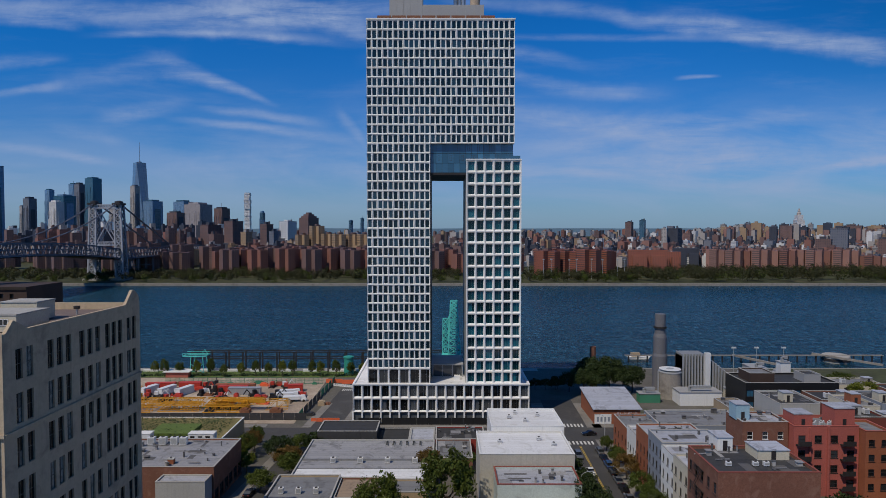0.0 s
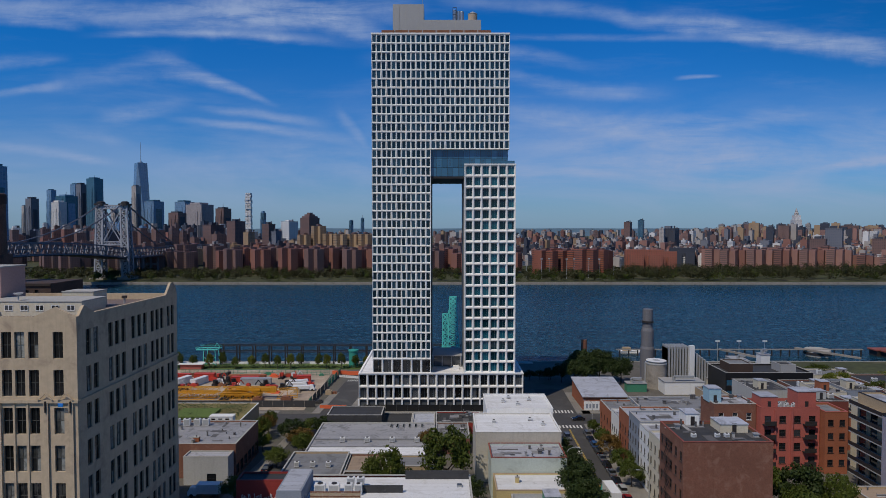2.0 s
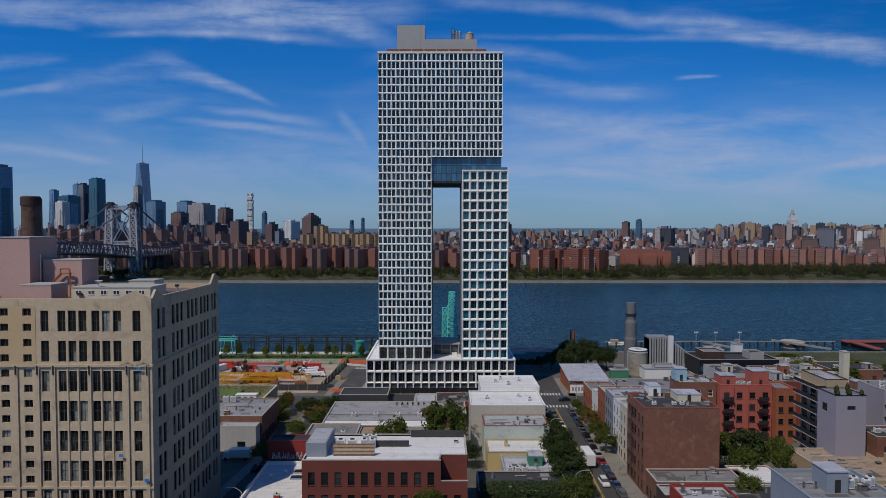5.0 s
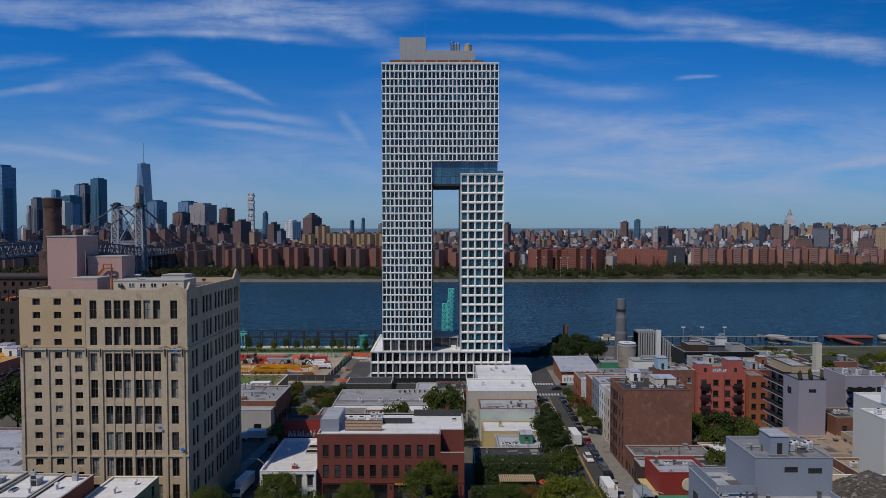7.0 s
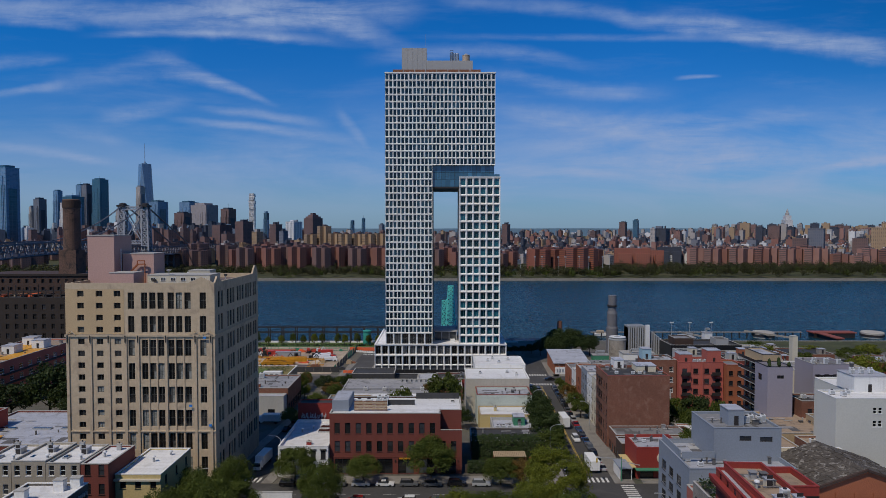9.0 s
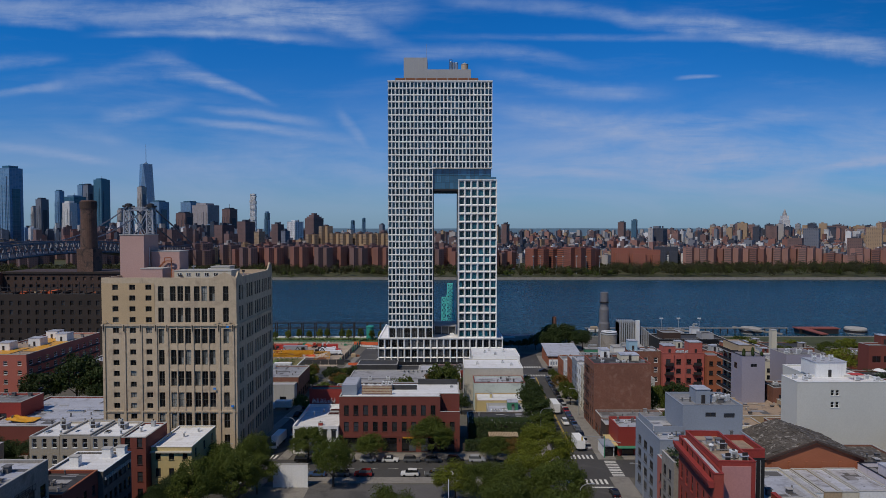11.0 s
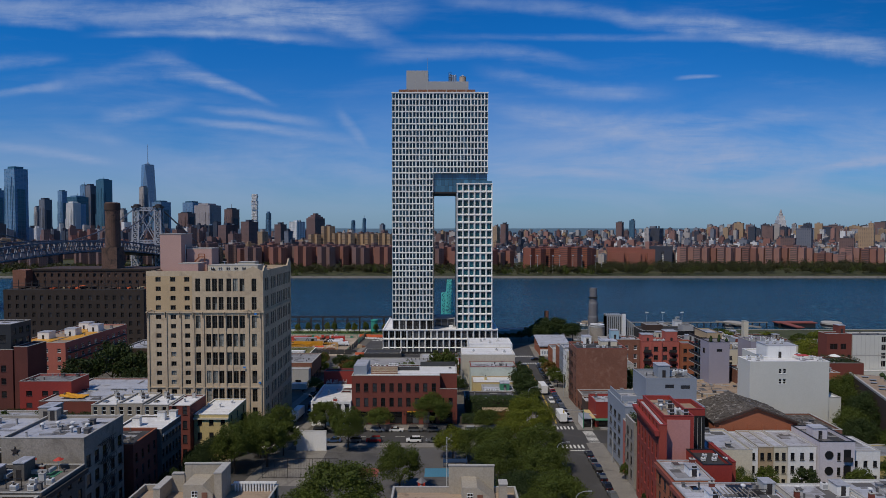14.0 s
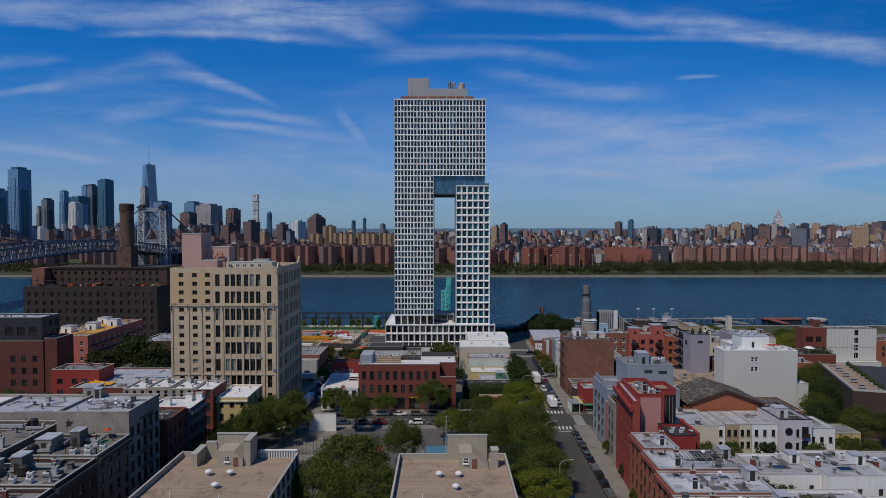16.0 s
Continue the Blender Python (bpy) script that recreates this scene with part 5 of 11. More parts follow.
# ---- the blocks between the two avenues ----
# three-storey brick office with a notched corner, on the avenue by the playground
def brick_office():
    x0, x1, y0, y1, h = -29.2, 5.4, -124.0, -107.5, 16.6
    b = ground_z(y0)
    top = thing("brick_office", ((x0 + x1) / 2, y0, b - 0.2), "three-storey red-brown brick office with dark windows", "building")
    w, d, hh = x1 - x0, y1 - y0, h - b + 0.2
    nx = w / 2 - 5.6           # notch at the upper corner
    nz = hh - 4.4
    cut = [1.3 + i * 2.77 for i in range(12)]
    up = [(c, c + 1.4, 11.0, 13.8) for c in cut[:10]]
    mid = [(c, c + 1.4, 6.2, 9.0) for c in cut]
    shops = [(1.3 + 5.54 * i, 5.4 + 5.54 * i, 0.4, 4.4) for i in range(6)]
    bm = bmesh.new()
    pierced(bm, (-w / 2, 0, 0), (1, 0, 0), w, hh, up + mid + shops, 0.25, [(w - 5.6, w, nz, hh)])
    quad(bm, (nx, 0, nz), (nx, 3.2, nz), (nx, 3.2, hh), (nx, 0, hh))
    quad(bm, (nx, 3.2, nz - 0.8), (w / 2, 3.2, nz - 0.8), (w / 2, 3.2, hh), (nx, 3.2, hh))
    quad(bm, (w / 2, 0, 0), (w / 2, d, 0), (w / 2, d, nz), (w / 2, 0, nz)), quad(bm, (w / 2, 3.2, nz), (w / 2, d, nz), (w / 2, d, hh), (w / 2, 3.2, hh))
    quad(bm, (-w / 2, d, 0), (-w / 2, 0, 0), (-w / 2, 0, hh), (-w / 2, d, hh)), quad(bm, (w / 2, d, 0), (-w / 2, d, 0), (-w / 2, d, hh), (w / 2, d, hh))
    quad(bm, (nx, 0.3, nz - 0.8), (w / 2, 0.3, nz - 0.8), (w / 2, 3.2, nz - 0.8), (nx, 3.2, nz - 0.8))
    part("wall", bm, "red_brick", top)
    part("roof", boxes((-w / 2 + 0.3, nx - 0.3, 0.4, d - 0.3, hh - 0.8, hh - 0.35), (nx - 0.3, w / 2 - 0.3, 3.5, d - 0.3, hh - 0.8, hh - 0.35)), "roof_white", top)
    part("coping", boxes((-w / 2 - 0.06, nx + 0.06, -0.06, 0.38, hh, hh + 0.12), (nx - 0.3, w / 2 + 0.06, 3.15, 3.5, hh, hh + 0.12), (w / 2 - 0.3, w / 2 + 0.06, 3.51, d, hh, hh + 0.12),
                         (-w / 2 - 0.06, -w / 2 + 0.3, 0.39, d, hh, hh + 0.12), (-w / 2 + 0.31, w / 2 - 0.31, d - 0.3, d + 0.06, hh, hh + 0.12), (nx + 0.01, w / 2 + 0.06, -0.06, 0.3, nz, nz + 0.12)), "coping", top)
    part("belt", boxes((-w / 2 - 0.03, w / 2 + 0.03, -0.10, -0.003, 4.7, 5.0)), "red_brick", top)
    o = Vector((-w / 2, 0, 0))
    for r in up + mid:
        put_window(top, o + Vector((r[0], 0.05, r[2])), (1, 0), r[1] - r[0], r[3] - r[2], "sash", "black", "house_glass", whole=False)
    for r in shops:
        put_window(top, o + Vector((r[0], 0.05, r[2])), (1, 0), r[1] - r[0], r[3] - r[2], "cross", "black", "dark_glass", "shopfront", whole=False)
    for i, x in enumerate((0.9, 6.2, 11.7, 17.2, 22.7, 28.2, 33.6)):
        part("wall_lamp", boxes((-w / 2 + x - 0.12, -w / 2 + x + 0.12, -0.25, -0.003, 3.6, 4.1)), "black", top)
    part("shop_sign", boxes((0.9, 4.2, -0.12, -0.003, 4.25, 4.65)), "crane_yellow", top, "yellow fascia sign over a shop")
    # rear upstand wall, black
    part("upstand", boxes((nx - 7.0, w / 2 - 0.32, d - 1.2, d - 0.9, hh - 0.34, hh + 1.3)), "roof_black", top)
    part("upstand", boxes((nx - 14.8, nx - 7.1, d - 7.4, d - 7.1, hh - 0.34, hh + 1.0)), "roof_black", top)
    # stair room, timber screen
    part("stair_room", boxes((-w / 2 + 0.2, -w / 2 + 4.6, 3.0, 13.0, hh - 0.34, hh + 2.6)), "slate_stucco", top)
    part("stair_room_roof", boxes((-w / 2 + 0.5, -w / 2 + 4.3, 3.3, 12.7, hh + 2.6, hh + 2.64)), "roof_silver", top)
    scr = thing("timber_screen", (x0 + 10.4, y0 + 3.6, b - 0.2 + hh - 0.35), "weathered timber screen round rooftop plant", "screen")
    for k in range(10):
        part("board", boxes((-4.4, 4.4, -0.06, 0.0, 0.10 + k * 0.26, 0.32 + k * 0.26)), "tan" if k % 3 else "wood_fence", scr)
    part("post", boxes((-4.4, -4.2, 0.005, 0.2, 0, 2.7)), "wood_fence", scr)
    part("post", boxes((4.2, 4.4, 0.005, 0.2, 0, 2.7)), "wood_fence", scr)
    return b - 0.2 + hh - 0.35


OFFICE_ROOF = brick_office()


def roof_unit(x, y, z, s=1.0, label="grey metal rooftop air unit", tall=1.4):
    ob = thing("rooftop_unit", (x, y, z), label, "air conditioner", "rooftop air units")
    part("casing", boxes((-s, s, -s * 0.7, s * 0.7, 0.15, tall)), "white_metal", ob)
    part("base", boxes((-s * 0.9, s * 0.9, -s * 0.6, s * 0.6, 0, 0.15)), "dark_steel", ob)
    part("fan", lathe(bmesh.new(), [(s * 0.5, tall), (s * 0.5, tall + 0.12), (s * 0.3, tall + 0.14)], 12), "dark_steel", ob)
    part("grille", boxes((-s * 0.85, s * 0.85, -s * 0.7 - 0.04, -s * 0.7 - 0.003, 0.35, tall - 0.2)), "pale_metal", ob)
    return ob


def roof_vent(x, y, z, h=0.9):
    ob = thing("roof_vent", (x, y, z), "small galvanised roof vent with a round cap", "vent", "roof vents")
    part("pipe", lathe(bmesh.new(), [(0.22, 0), (0.22, h)], 10), "pale_metal", ob)
    part("cap", lathe(bmesh.new(), [(0.3, h), (0.45, h + 0.1), (0.42, h + 0.3), (0.12, h + 0.45)], 10), "white_metal", ob)


def chimney(x, y, z, mat="red_brick", h=1.5, w=0.45):
    ob = thing("chimney", (x, y, z), "short brick chimney stack on a flat roof", "chimney", "chimneys")
    part("shaft", boxes((-w, w, -w * 0.7, w * 0.7, 0, h)), mat, ob)
    part("cap", boxes((-w - 0.08, w + 0.08, -w * 0.7 - 0.08, w * 0.7 + 0.08, h, h + 0.14)), "coping", ob)
    part("pot", lathe(bmesh.new(), [(0.15, h + 0.14), (0.12, h + 0.5)], 8), "dark_steel", ob)


def skylight(x, y, z, w=1.2, d=1.6):
    ob = thing("skylight", (x, y, z), "low glazed skylight on a flat roof", "skylight", "skylights")
    part("kerb", boxes((-w, w, -d, d, 0, 0.35)), "pale_metal", ob)
    part("pane", boxes((-w + 0.08, w - 0.08, -d + 0.08, d - 0.08, 0.35, 0.41)), "dark_glass", ob)


def bulkhead(x, y, z, w, d, h, mat, label, roof="roof_silver"):
    ob = thing("stair_bulkhead", (x, y, z), label, "roof room", "roof rooms")
    part("body", boxes((-w / 2, w / 2, 0, d, 0, h)), mat, ob)
    part("roof", boxes((-w / 2 - 0.12, w / 2 + 0.12, -0.12, d + 0.12, h, h + 0.18)), roof, ob)
    part("door", boxes((-0.45, 0.45, -0.06, -0.003, 0.05, 2.05)), "dark_steel", ob)
    return ob


for x, y in ((-22.6, -114.5), (-20.0, -114.5)):
    roof_unit(x, y, OFFICE_ROOF, 1.0, tall=1.6)
for x in (-17.2, -15.4):
    for y in (-115.5, -112.5):
        roof_unit(x, y, OFFICE_ROOF, 0.7, tall=2.0)
skylight(3.2, -112, OFFICE_ROOF, 0.5, 0.5)

# white two-storey corner house with brackets over its windows
wh = building("white_corner_house", "white-painted two-storey corner house with black-framed windows", -42.3, -29.3, -125.5, -103, 8.4, "white_paint", "roof_white",
              cope="white_paint", style="sash", frame_mat="black", front=dict(cols=5, rows=2, ww=1.3, wh=2.3, sill=1.4, floor=3.7))
for i in range(5):
    part("window_hood", boxes((-6.5 + 1.3 + i * 2.6 - 0.85, -6.5 + 1.3 + i * 2.6 + 0.85, -0.22, -0.003, 7.5, 7.75)), "black", wh)
skylight(-33, -108, 7.7, 1.6, 0.9), skylight(-33, -111.5, 7.7, 1.6, 0.9), roof_vent(-39, -112, 7.7), roof_vent(-36.5, -109, 7.7, 0.7), chimney(-35.0, -122, 7.7, "red_paint", 0.8, 0.6)

# red wall with graffiti bars behind it
gw = building("red_garage", "tall red-painted garage with a scribbled wall", -43, -29, -100, -95.5, 12.4, "red_paint", "roof_black", cope="red_paint", parapet=0.2)
rng = random.Random(5)
for k in range(18):
    x = -6.0 + k * 0.42
    part("graffiti_stroke", beams(0.07, ((x, -0.08, 8.2 + rng.uniform(0, 0.5)), (x + rng.uniform(-0.3, 0.5), -0.08, 9.4 + rng.uniform(0, 0.8))), ((x, -0.08, 8.4), (x + rng.uniform(0.2, 0.6), -0.08, 8.6 + rng.uniform(0, 1)))), "lilac_white" if k % 2 else "white_paint", gw)

# sheds with white roofs behind the office
building("warehouse", "long low warehouse with a worn pale roof", -38, -2.5, -62, -33, 3.4, "grey_stucco", "roof_warehouse", parapet=0.25)
building("warehouse", "low warehouse with a black tarred roof", -30.5, -10.0, -32.5, -19.5, 2.4, "roof_black", "roof_black", parapet=0.3)
building("warehouse", "low grey-roofed warehouse by the avenue", -9.8, -2.6, -32.6, -19.5, 2.6, "grey_stucco", "roof_silver", parapet=0.3)
building("warehouse", "small dark shed beside the warehouse", -37.0, -19.5, -31.0, -21.0, 5.2, "roof_black", "roof_black", parapet=0.2, cope="coping")
building("warehouse", "low grey workshop with a patched roof", -40, -25.0, -80, -62.3, 4.8, "tan", "roof_grey", parapet=0.4)
building("warehouse", "low brown shed with a sandy roof", -24.8, -15.0, -74, -62.3, 4.2, "brown_brick", "roof_sand", parapet=0.4)
building("warehouse", "narrow shed with a stained grey roof", -14.8, -4.0, -70, -62.3, 3.8, "tan", "roof_grey", parapet=0.4)
building("workshop", "small dark-roofed lean-to in a yard", -24.5, -17.5, -82, -75.5, 4.6, "dark_brick", "roof_black", parapet=0.3)
building("workshop", "small brick workshop with a flat roof", -22, -12.5, -88, -84.4, 6.0, "tan", "roof_sand", parapet=0.3)
building("workshop", "flat brick shop with a red front wall", -2.2, 12.5, -31, -19.5, 2.9, "red_paint", "roof_black", parapet=0.3)
building("workshop", "brown brick yard building behind the trees", -2.0, 8.0, -47, -32.0, 3.2, "brown_brick", "roof_grey", parapet=0.3)
solid("roof_membrane", boxes((-37.4, -3.2, -61.4, -54.5, 0, 0.06)), "roof_white", (0, 0, 3.16), "bright roofing membrane on the warehouse", "roofing")
solid("roof_ridge", boxes((-37.4, -3.2, -48.6, -48.1, 0, 0.35), (-37.4, -3.2, -54.4, -54.1, 0, 0.25)), "roof_grey", (0, 0, 3.16), "low grey ridge across the warehouse roof", "roofing")
for i in range(4):
    roof_unit(-29 + i * 7.2, -50, 3.15, 0.7)
for i in range(3):
    roof_unit(-37 + i * 4, -72, 4.4, 0.6)
for i in range(6):
    skylight(-16 + i * 1.9, -36, 3.15, 0.35, 1.6)
# white-roofed block on the wide street
building("white_block", "plain white-rendered block with a bright white roof", 8.6, 30.8, -68.5, -52, 12.2, "plaster_beige", "roof_white", cope="white_paint", parapet=0.25,
         front=[(3.4, 4.7, 7.8, 9.6), (9.4, 10.4, 7.6, 9.8), (14.6, 15.6, 7.6, 9.8), (17.6, 19.0, 7.6, 9.4), (3.4, 4.7, 4.0, 5.8), (9.4, 10.4, 3.8, 6.0), (14.6, 15.6, 3.8, 6.0)])
building("white_block", "taller rear block with a bright white roof", 12.6, 31.6, -51.8, -36, 13.4, "white_paint", "roof_white", cope="white_paint", parapet=0.3)
for x, y in ((18, -44), (22, -47), (26, -42), (20, -40)):
    roof_unit(x, y, 13.1, 0.6, tall=0.9)
for x, y in ((14, -60), (24, -58), (27, -62)):
    roof_unit(x, y, 11.95, 0.6, tall=0.8)
building("mint_house", "pale mint rendered house with red copings", 11.8, 30.2, -79.0, -68.8, 9.4, "mint", "roof_silver", cope="coping_red", parapet=0.5, right=dict(cols=3, rows=2, ww=1.0, wh=1.7, sill=1.5, floor=3.6))
building("yellow_house", "ochre rendered low house with a white patched roof", 12.2, 29.6, -89.0, -79.2, 5.6, "yellow_wall", "roof_white", parapet=0.2, cope="tan", front=[(5.2, 6.0, 3.6, 4.8)])
chimney(17.5, -84, 5.4, "yellow_wall", 1.3)
building("grey_shop", "flat grey shop with roof plant", 15.5, 29.6, -101.5, -89.3, 4.9, "grey_stucco", "roof_silver", parapet=0.8, right=dict(cols=4, rows=1, ww=1.6, wh=2.0, sill=1.2, floor=3))
for x in (17.0, 18.8, 20.6):
    roof_unit(x, -99, 4.1, 0.6, tall=1.5)
bulkhead(24, -95, 4.1, 3.4, 4, 2.6, "green_net", "small green-clad roof room")

# ivy-covered yard beside the office
def ivy_mass(x0, x1, y0, y1, z0, z1, n, label, seed):
    rng = random.Random(seed)
    verts, faces = [], []
    for _ in range(n):
        side = rng.random()
        if side < 0.55:
            p = Vector((rng.uniform(x0, x1), y0 + rng.uniform(-0.4, 0.3), rng.uniform(z0, z1)))
            nn = Vector((rng.uniform(-0.6, 0.6), -1, rng.uniform(-0.2, 0.9)))
        else:
            p = Vector((rng.uniform(x0, x1), rng.uniform(y0, y1), z1 + rng.gauss(0, 0.25)))
            nn = Vector((rng.uniform(-0.6, 0.6), rng.uniform(-0.8, 0.2), 1))
        nn.normalize()
        s = nn.orthogonal().normalized()
        s.rotate(Matrix.Rotation(rng.uniform(0, 6.3), 3, nn))
        u = nn.cross(s)
        q = rng.uniform(0.15, 0.38)
        i = len(verts)
        verts += [p - s * q, p - u * q * 0.6, p + s * q, p + u * q * 0.6]
        faces.append((i, i + 1, i + 2, i + 3))
    me = bpy.data.meshes.new("ivy")
    me.from_pydata(verts, [], faces)
    me.materials.append(M["ivy"])
    return tagged(new("ivy", me), label, "ivy", kind="stuff")


building("yard_wall_house", "low dark building overgrown with ivy", 8.4, 29.2, -113.5, -102, 5.6, "dark_brick", "roof_black", parapet=0.3, right=[(2, 4, 1, 3.4)])
ivy_mass(8.6, 28.6, -113.7, -109, 0.8, 5.9, 5200, "dense dark ivy covering the yard house", 3)
yard = thing("yard_fence", (17.5, -123.2, ground_z(-123)), "tall timber yard fence hung with ivy", "fence")
for i in range(22):
    part("slat", boxes((-11.2 + i * 1.0, -10.3 + i * 1.0, 0, 0.08, 0.1, 2.4)), "bark", yard)
ivy_mass(7.0, 27.5, -123.5, -121.5, 0.7, 3.2, 2600, "ragged green hedge along the yard fence", 8)
pg = thing("pergola_roof", (18.6, -117.5, ground_z(-117)), "brown corrugated canopy on timber posts", "canopy")
for i in range(18):
    part("slat", boxes((-4.4 + i * 0.49, -4.0 + i * 0.49, -2.1, 2.1, 3.2, 3.28)), "tan", pg)
for x in (-4.2, 4.2):
    for y in (-1.9, 1.9):
        part("post", boxes((x - 0.1, x + 0.1, y - 0.1, y + 0.1, 0, 3.19)), "wood_fence", pg)
um = thing("umbrella", (25.6, -117.8, ground_z(-118)), "open red garden umbrella", "umbrella")
part("canopy", lathe(bmesh.new(), [(1.7, 2.3), (1.65, 2.4), (0.08, 3.0)], 8), "container_red", um)
part("pole", lathe(bmesh.new(), [(0.04, 0), (0.04, 2.4)], 6), "white_metal", um)

# grey workshop, garden roof and yard along the side street
wk = building("brick_workshop", "brown brick workshop with a patched grey roof", -82, -54.5, -66, -46, 8.2, "brown_brick", "roof_warehouse", parapet=0.35, left=[], front=[(18.0, 19.4, 2.6, 3.6)],
              right=dict(cols=6, rows=1, ww=2.6, wh=3.0, sill=1.0, floor=4))
for x in (-77, -74, -71, -68.5):
    roof_unit(x, -49.5, 7.85, 0.9, tall=2.0)
chimney(-66, -63, 7.85, "orange_brick", 1.2, 0.8)
lw = building("brick_workshop", "low pale grey rendered store with a silver roof", -66.5, -55.0, -70.4, -66.2, 6.4, "grey_stucco", "roof_silver", parapet=0.2, front=[(6.0, 8.4, 0.4, 3.2)])
building("grey_workshop", "lower grey-roofed workshop in front of the yard", -112, -82.2, -76, -46, 7.0, "grey_stucco", "roof_grey", parapet=0.35)
gd = building("garden_building", "low building with a planted roof garden", -124, -62, -44, -20, 6.0, "tan", "dry_grass", parapet=0.3, cope="white_paint")
for x, w in ((-108, 9), (-87, 13), (-66.5, 7)):
    tr = thing("site_trailer", (x, -42.0, 5.75), "long white site trailer with dark windows", "trailer", "white trailers")
    part("shell", boxes((-w / 2, w / 2, -1.3, 1.3, 0.3, 2.7)), "white_metal", tr)
    part("roof", boxes((-w / 2 - 0.1, w / 2 + 0.1, -1.4, 1.4, 2.7, 2.85)), "white_paint", tr)
    part("base", boxes((-w / 2 + 0.4, w / 2 - 0.4, -1.0, 1.0, 0.0, 0.3)), "dark_steel", tr)
    for k in range(int(w / 2.2)):
        part("pane", boxes((-w / 2 + 0.6 + k * 2.1, -w / 2 + 1.8 + k * 2.1, -1.34, -1.303, 1.4, 2.2)), "dark_glass", tr)
ivy_mass(-122, -64, -39, -21, 5.7, 6.3, 7500, "tangled dry grasses and shrubs on the roof garden", 14)
lawn = boxes((-84, -72, -37, -28, 5.72, 6.6))
solid("lawn", lawn, "grass", (0, 0, 0), "small bright green lawn on the garden roof", "lawn")

# ---- across the wide street ----
def fire_escape(parent, o, u, floors, floor_h, wide=4.2, z0=3.6):
    """Balconies and ladders on a street front: o is the lower corner in the parent's space."""
    u = Vector((*u, 0))
    out = u.cross(Vector((0, 0, 1)))
    for k in range(floors):
        bm = bmesh.new()
        p = Vector(o) + Vector((0, 0, z0 + k * floor_h))
        for s in (0.0, 0.5, 1.0):
            beam(bm, p + out * (0.1 + 0.9 * s), p + out * (0.1 + 0.9 * s) + u * wide, 0.05)
        q = p + Vector((0, 0, 0.95)) + out
        beam(bm, q, q + u * wide, 0.035)
        for i in range(7):
            beam(bm, p + out + u * wide * i / 6, q + u * wide * i / 6, 0.025)
        if k < floors - 1:
            for s in (0.35, 0.75):
                beam(bm, p + out * s + u * 0.5, p + out * s + u * (wide - 0.6) + Vector((0, 0, floor_h)), 0.05)
        part("fire_escape", bm, "dark_steel", parent, "black iron fire escape")


b = building("brick_tenement", "tall brown brick tenement with a blank patched side wall", 49.2, 67.6, -102.3, -88.6, 21.3, "brown_brick", "roof_black", cope="coping_red", parapet=0.5,
             left=dict(cols=5, rows=5, ww=1.2, wh=2.1, sill=1.4, floor=4.0))
fire_escape(b, (-9.2, 10.0, 0), (0, -1), 5, 4.0)
bulkhead(56, -90, 20.8, 3, 4, 2.6, "white_paint", "white-painted stair room on the roof")
bulkhead(63, -95, 20.8, 6, 5, 1.8, "cream", "low cream roof room")
for x in (53, 58, 60):
    roof_unit(x, -98, 20.8, 0.5, tall=0.9)
TEN = [(-88.4, -77.0, 15.4, "cream", "weathered grey-white row house with tall windows"), (-76.8, -68.5, 14.5, "white_paint", "narrow pale grey house with tall windows"), (-68.3, -58.5, 14.8, "slate_stucco", "slate-blue painted row house with windows"),
       (-58.3, -48.0, 13.0, "orange_brick", "red brick row house with a flat roof"), (-47.8, -38.5, 9.5, "white_paint", "low white house with a tarred roof"), (-38.3, -24.0, 8.2, "orange_brick", "low brick shop on the corner")]
for y0, y1, h, wall, lab in TEN:
    building("row_house", lab, 50.3 + 0.03 * (y0 + 100), 66.0, y0, y1, h, wall, "roof_silver" if h > 9 else "roof_grey", parapet=0.4, group="row houses on the wide street",
             left=dict(cols=4 if y1 - y0 > 9 else 3, rows=max(2, int(h / 3.6)), ww=1.1, wh=1.9, sill=1.6, floor=3.5))
building("rear_building", "flat grey-roofed rear building", 66.3, 80, -70, -40, 8.5, "grey_stucco", "roof_grey", parapet=0.3)
building("rear_building", "long grey-roofed factory behind the houses", 62, 92, -37, -22, 8.8, "slate_stucco", "roof_grey", parapet=0.3)
# corner shed with a sloping metal roof, beyond the river avenue
sh = thing("metal_roof_shed", (60, 0, -2.6), "brick shed with a sloping grey metal roof", "building")
part("wall", boxes((-8, 8, 0, 20, 0, 5.2)), "orange_brick", sh)
bm = bmesh.new()
v = [bm.verts.new(p) for p in ((-8.5, -0.6, 5.2), (8.5, -0.6, 5.2), (8.5, 20.5, 7.6), (-8.5, 20.5, 7.6), (-8.5, -0.6, 5.45), (8.5, -0.6, 5.45), (8.5, 20.5, 7.85), (-8.5, 20.5, 7.85))]
for f in ((3, 2, 1, 0), (4, 5, 6, 7), (0, 1, 5, 4), (1, 2, 6, 5), (2, 3, 7, 6), (3, 0, 4, 7)):
    bm.faces.new([v[i] for i in f])
part("roof", bm, "roof_silver", sh)
bm = bmesh.new()
for s in (-8.0, 8.0):
    bm.faces.new([bm.verts.new(p) for p in ((s, 0.02, 5.19), (s, 19.98, 5.19), (s, 19.98, 7.5))])
quad(bm, (8, 19.98, 5.19), (-8, 19.98, 5.19), (-8, 19.98, 7.5), (8, 19.98, 7.5))
part("gable", bm, "orange_brick", sh)
part("mural", boxes((-7.8, -2.0, -0.05, -0.003, 0.2, 3.6)), "white_paint", sh, "white mural panel with faint lettering bars")
for i in range(4):
    part("mural_bar", boxes((-7.0 + i * 1.25, -6.3 + i * 1.25, -0.09, -0.053, 1.0, 2.6)), "slate_stucco", sh)
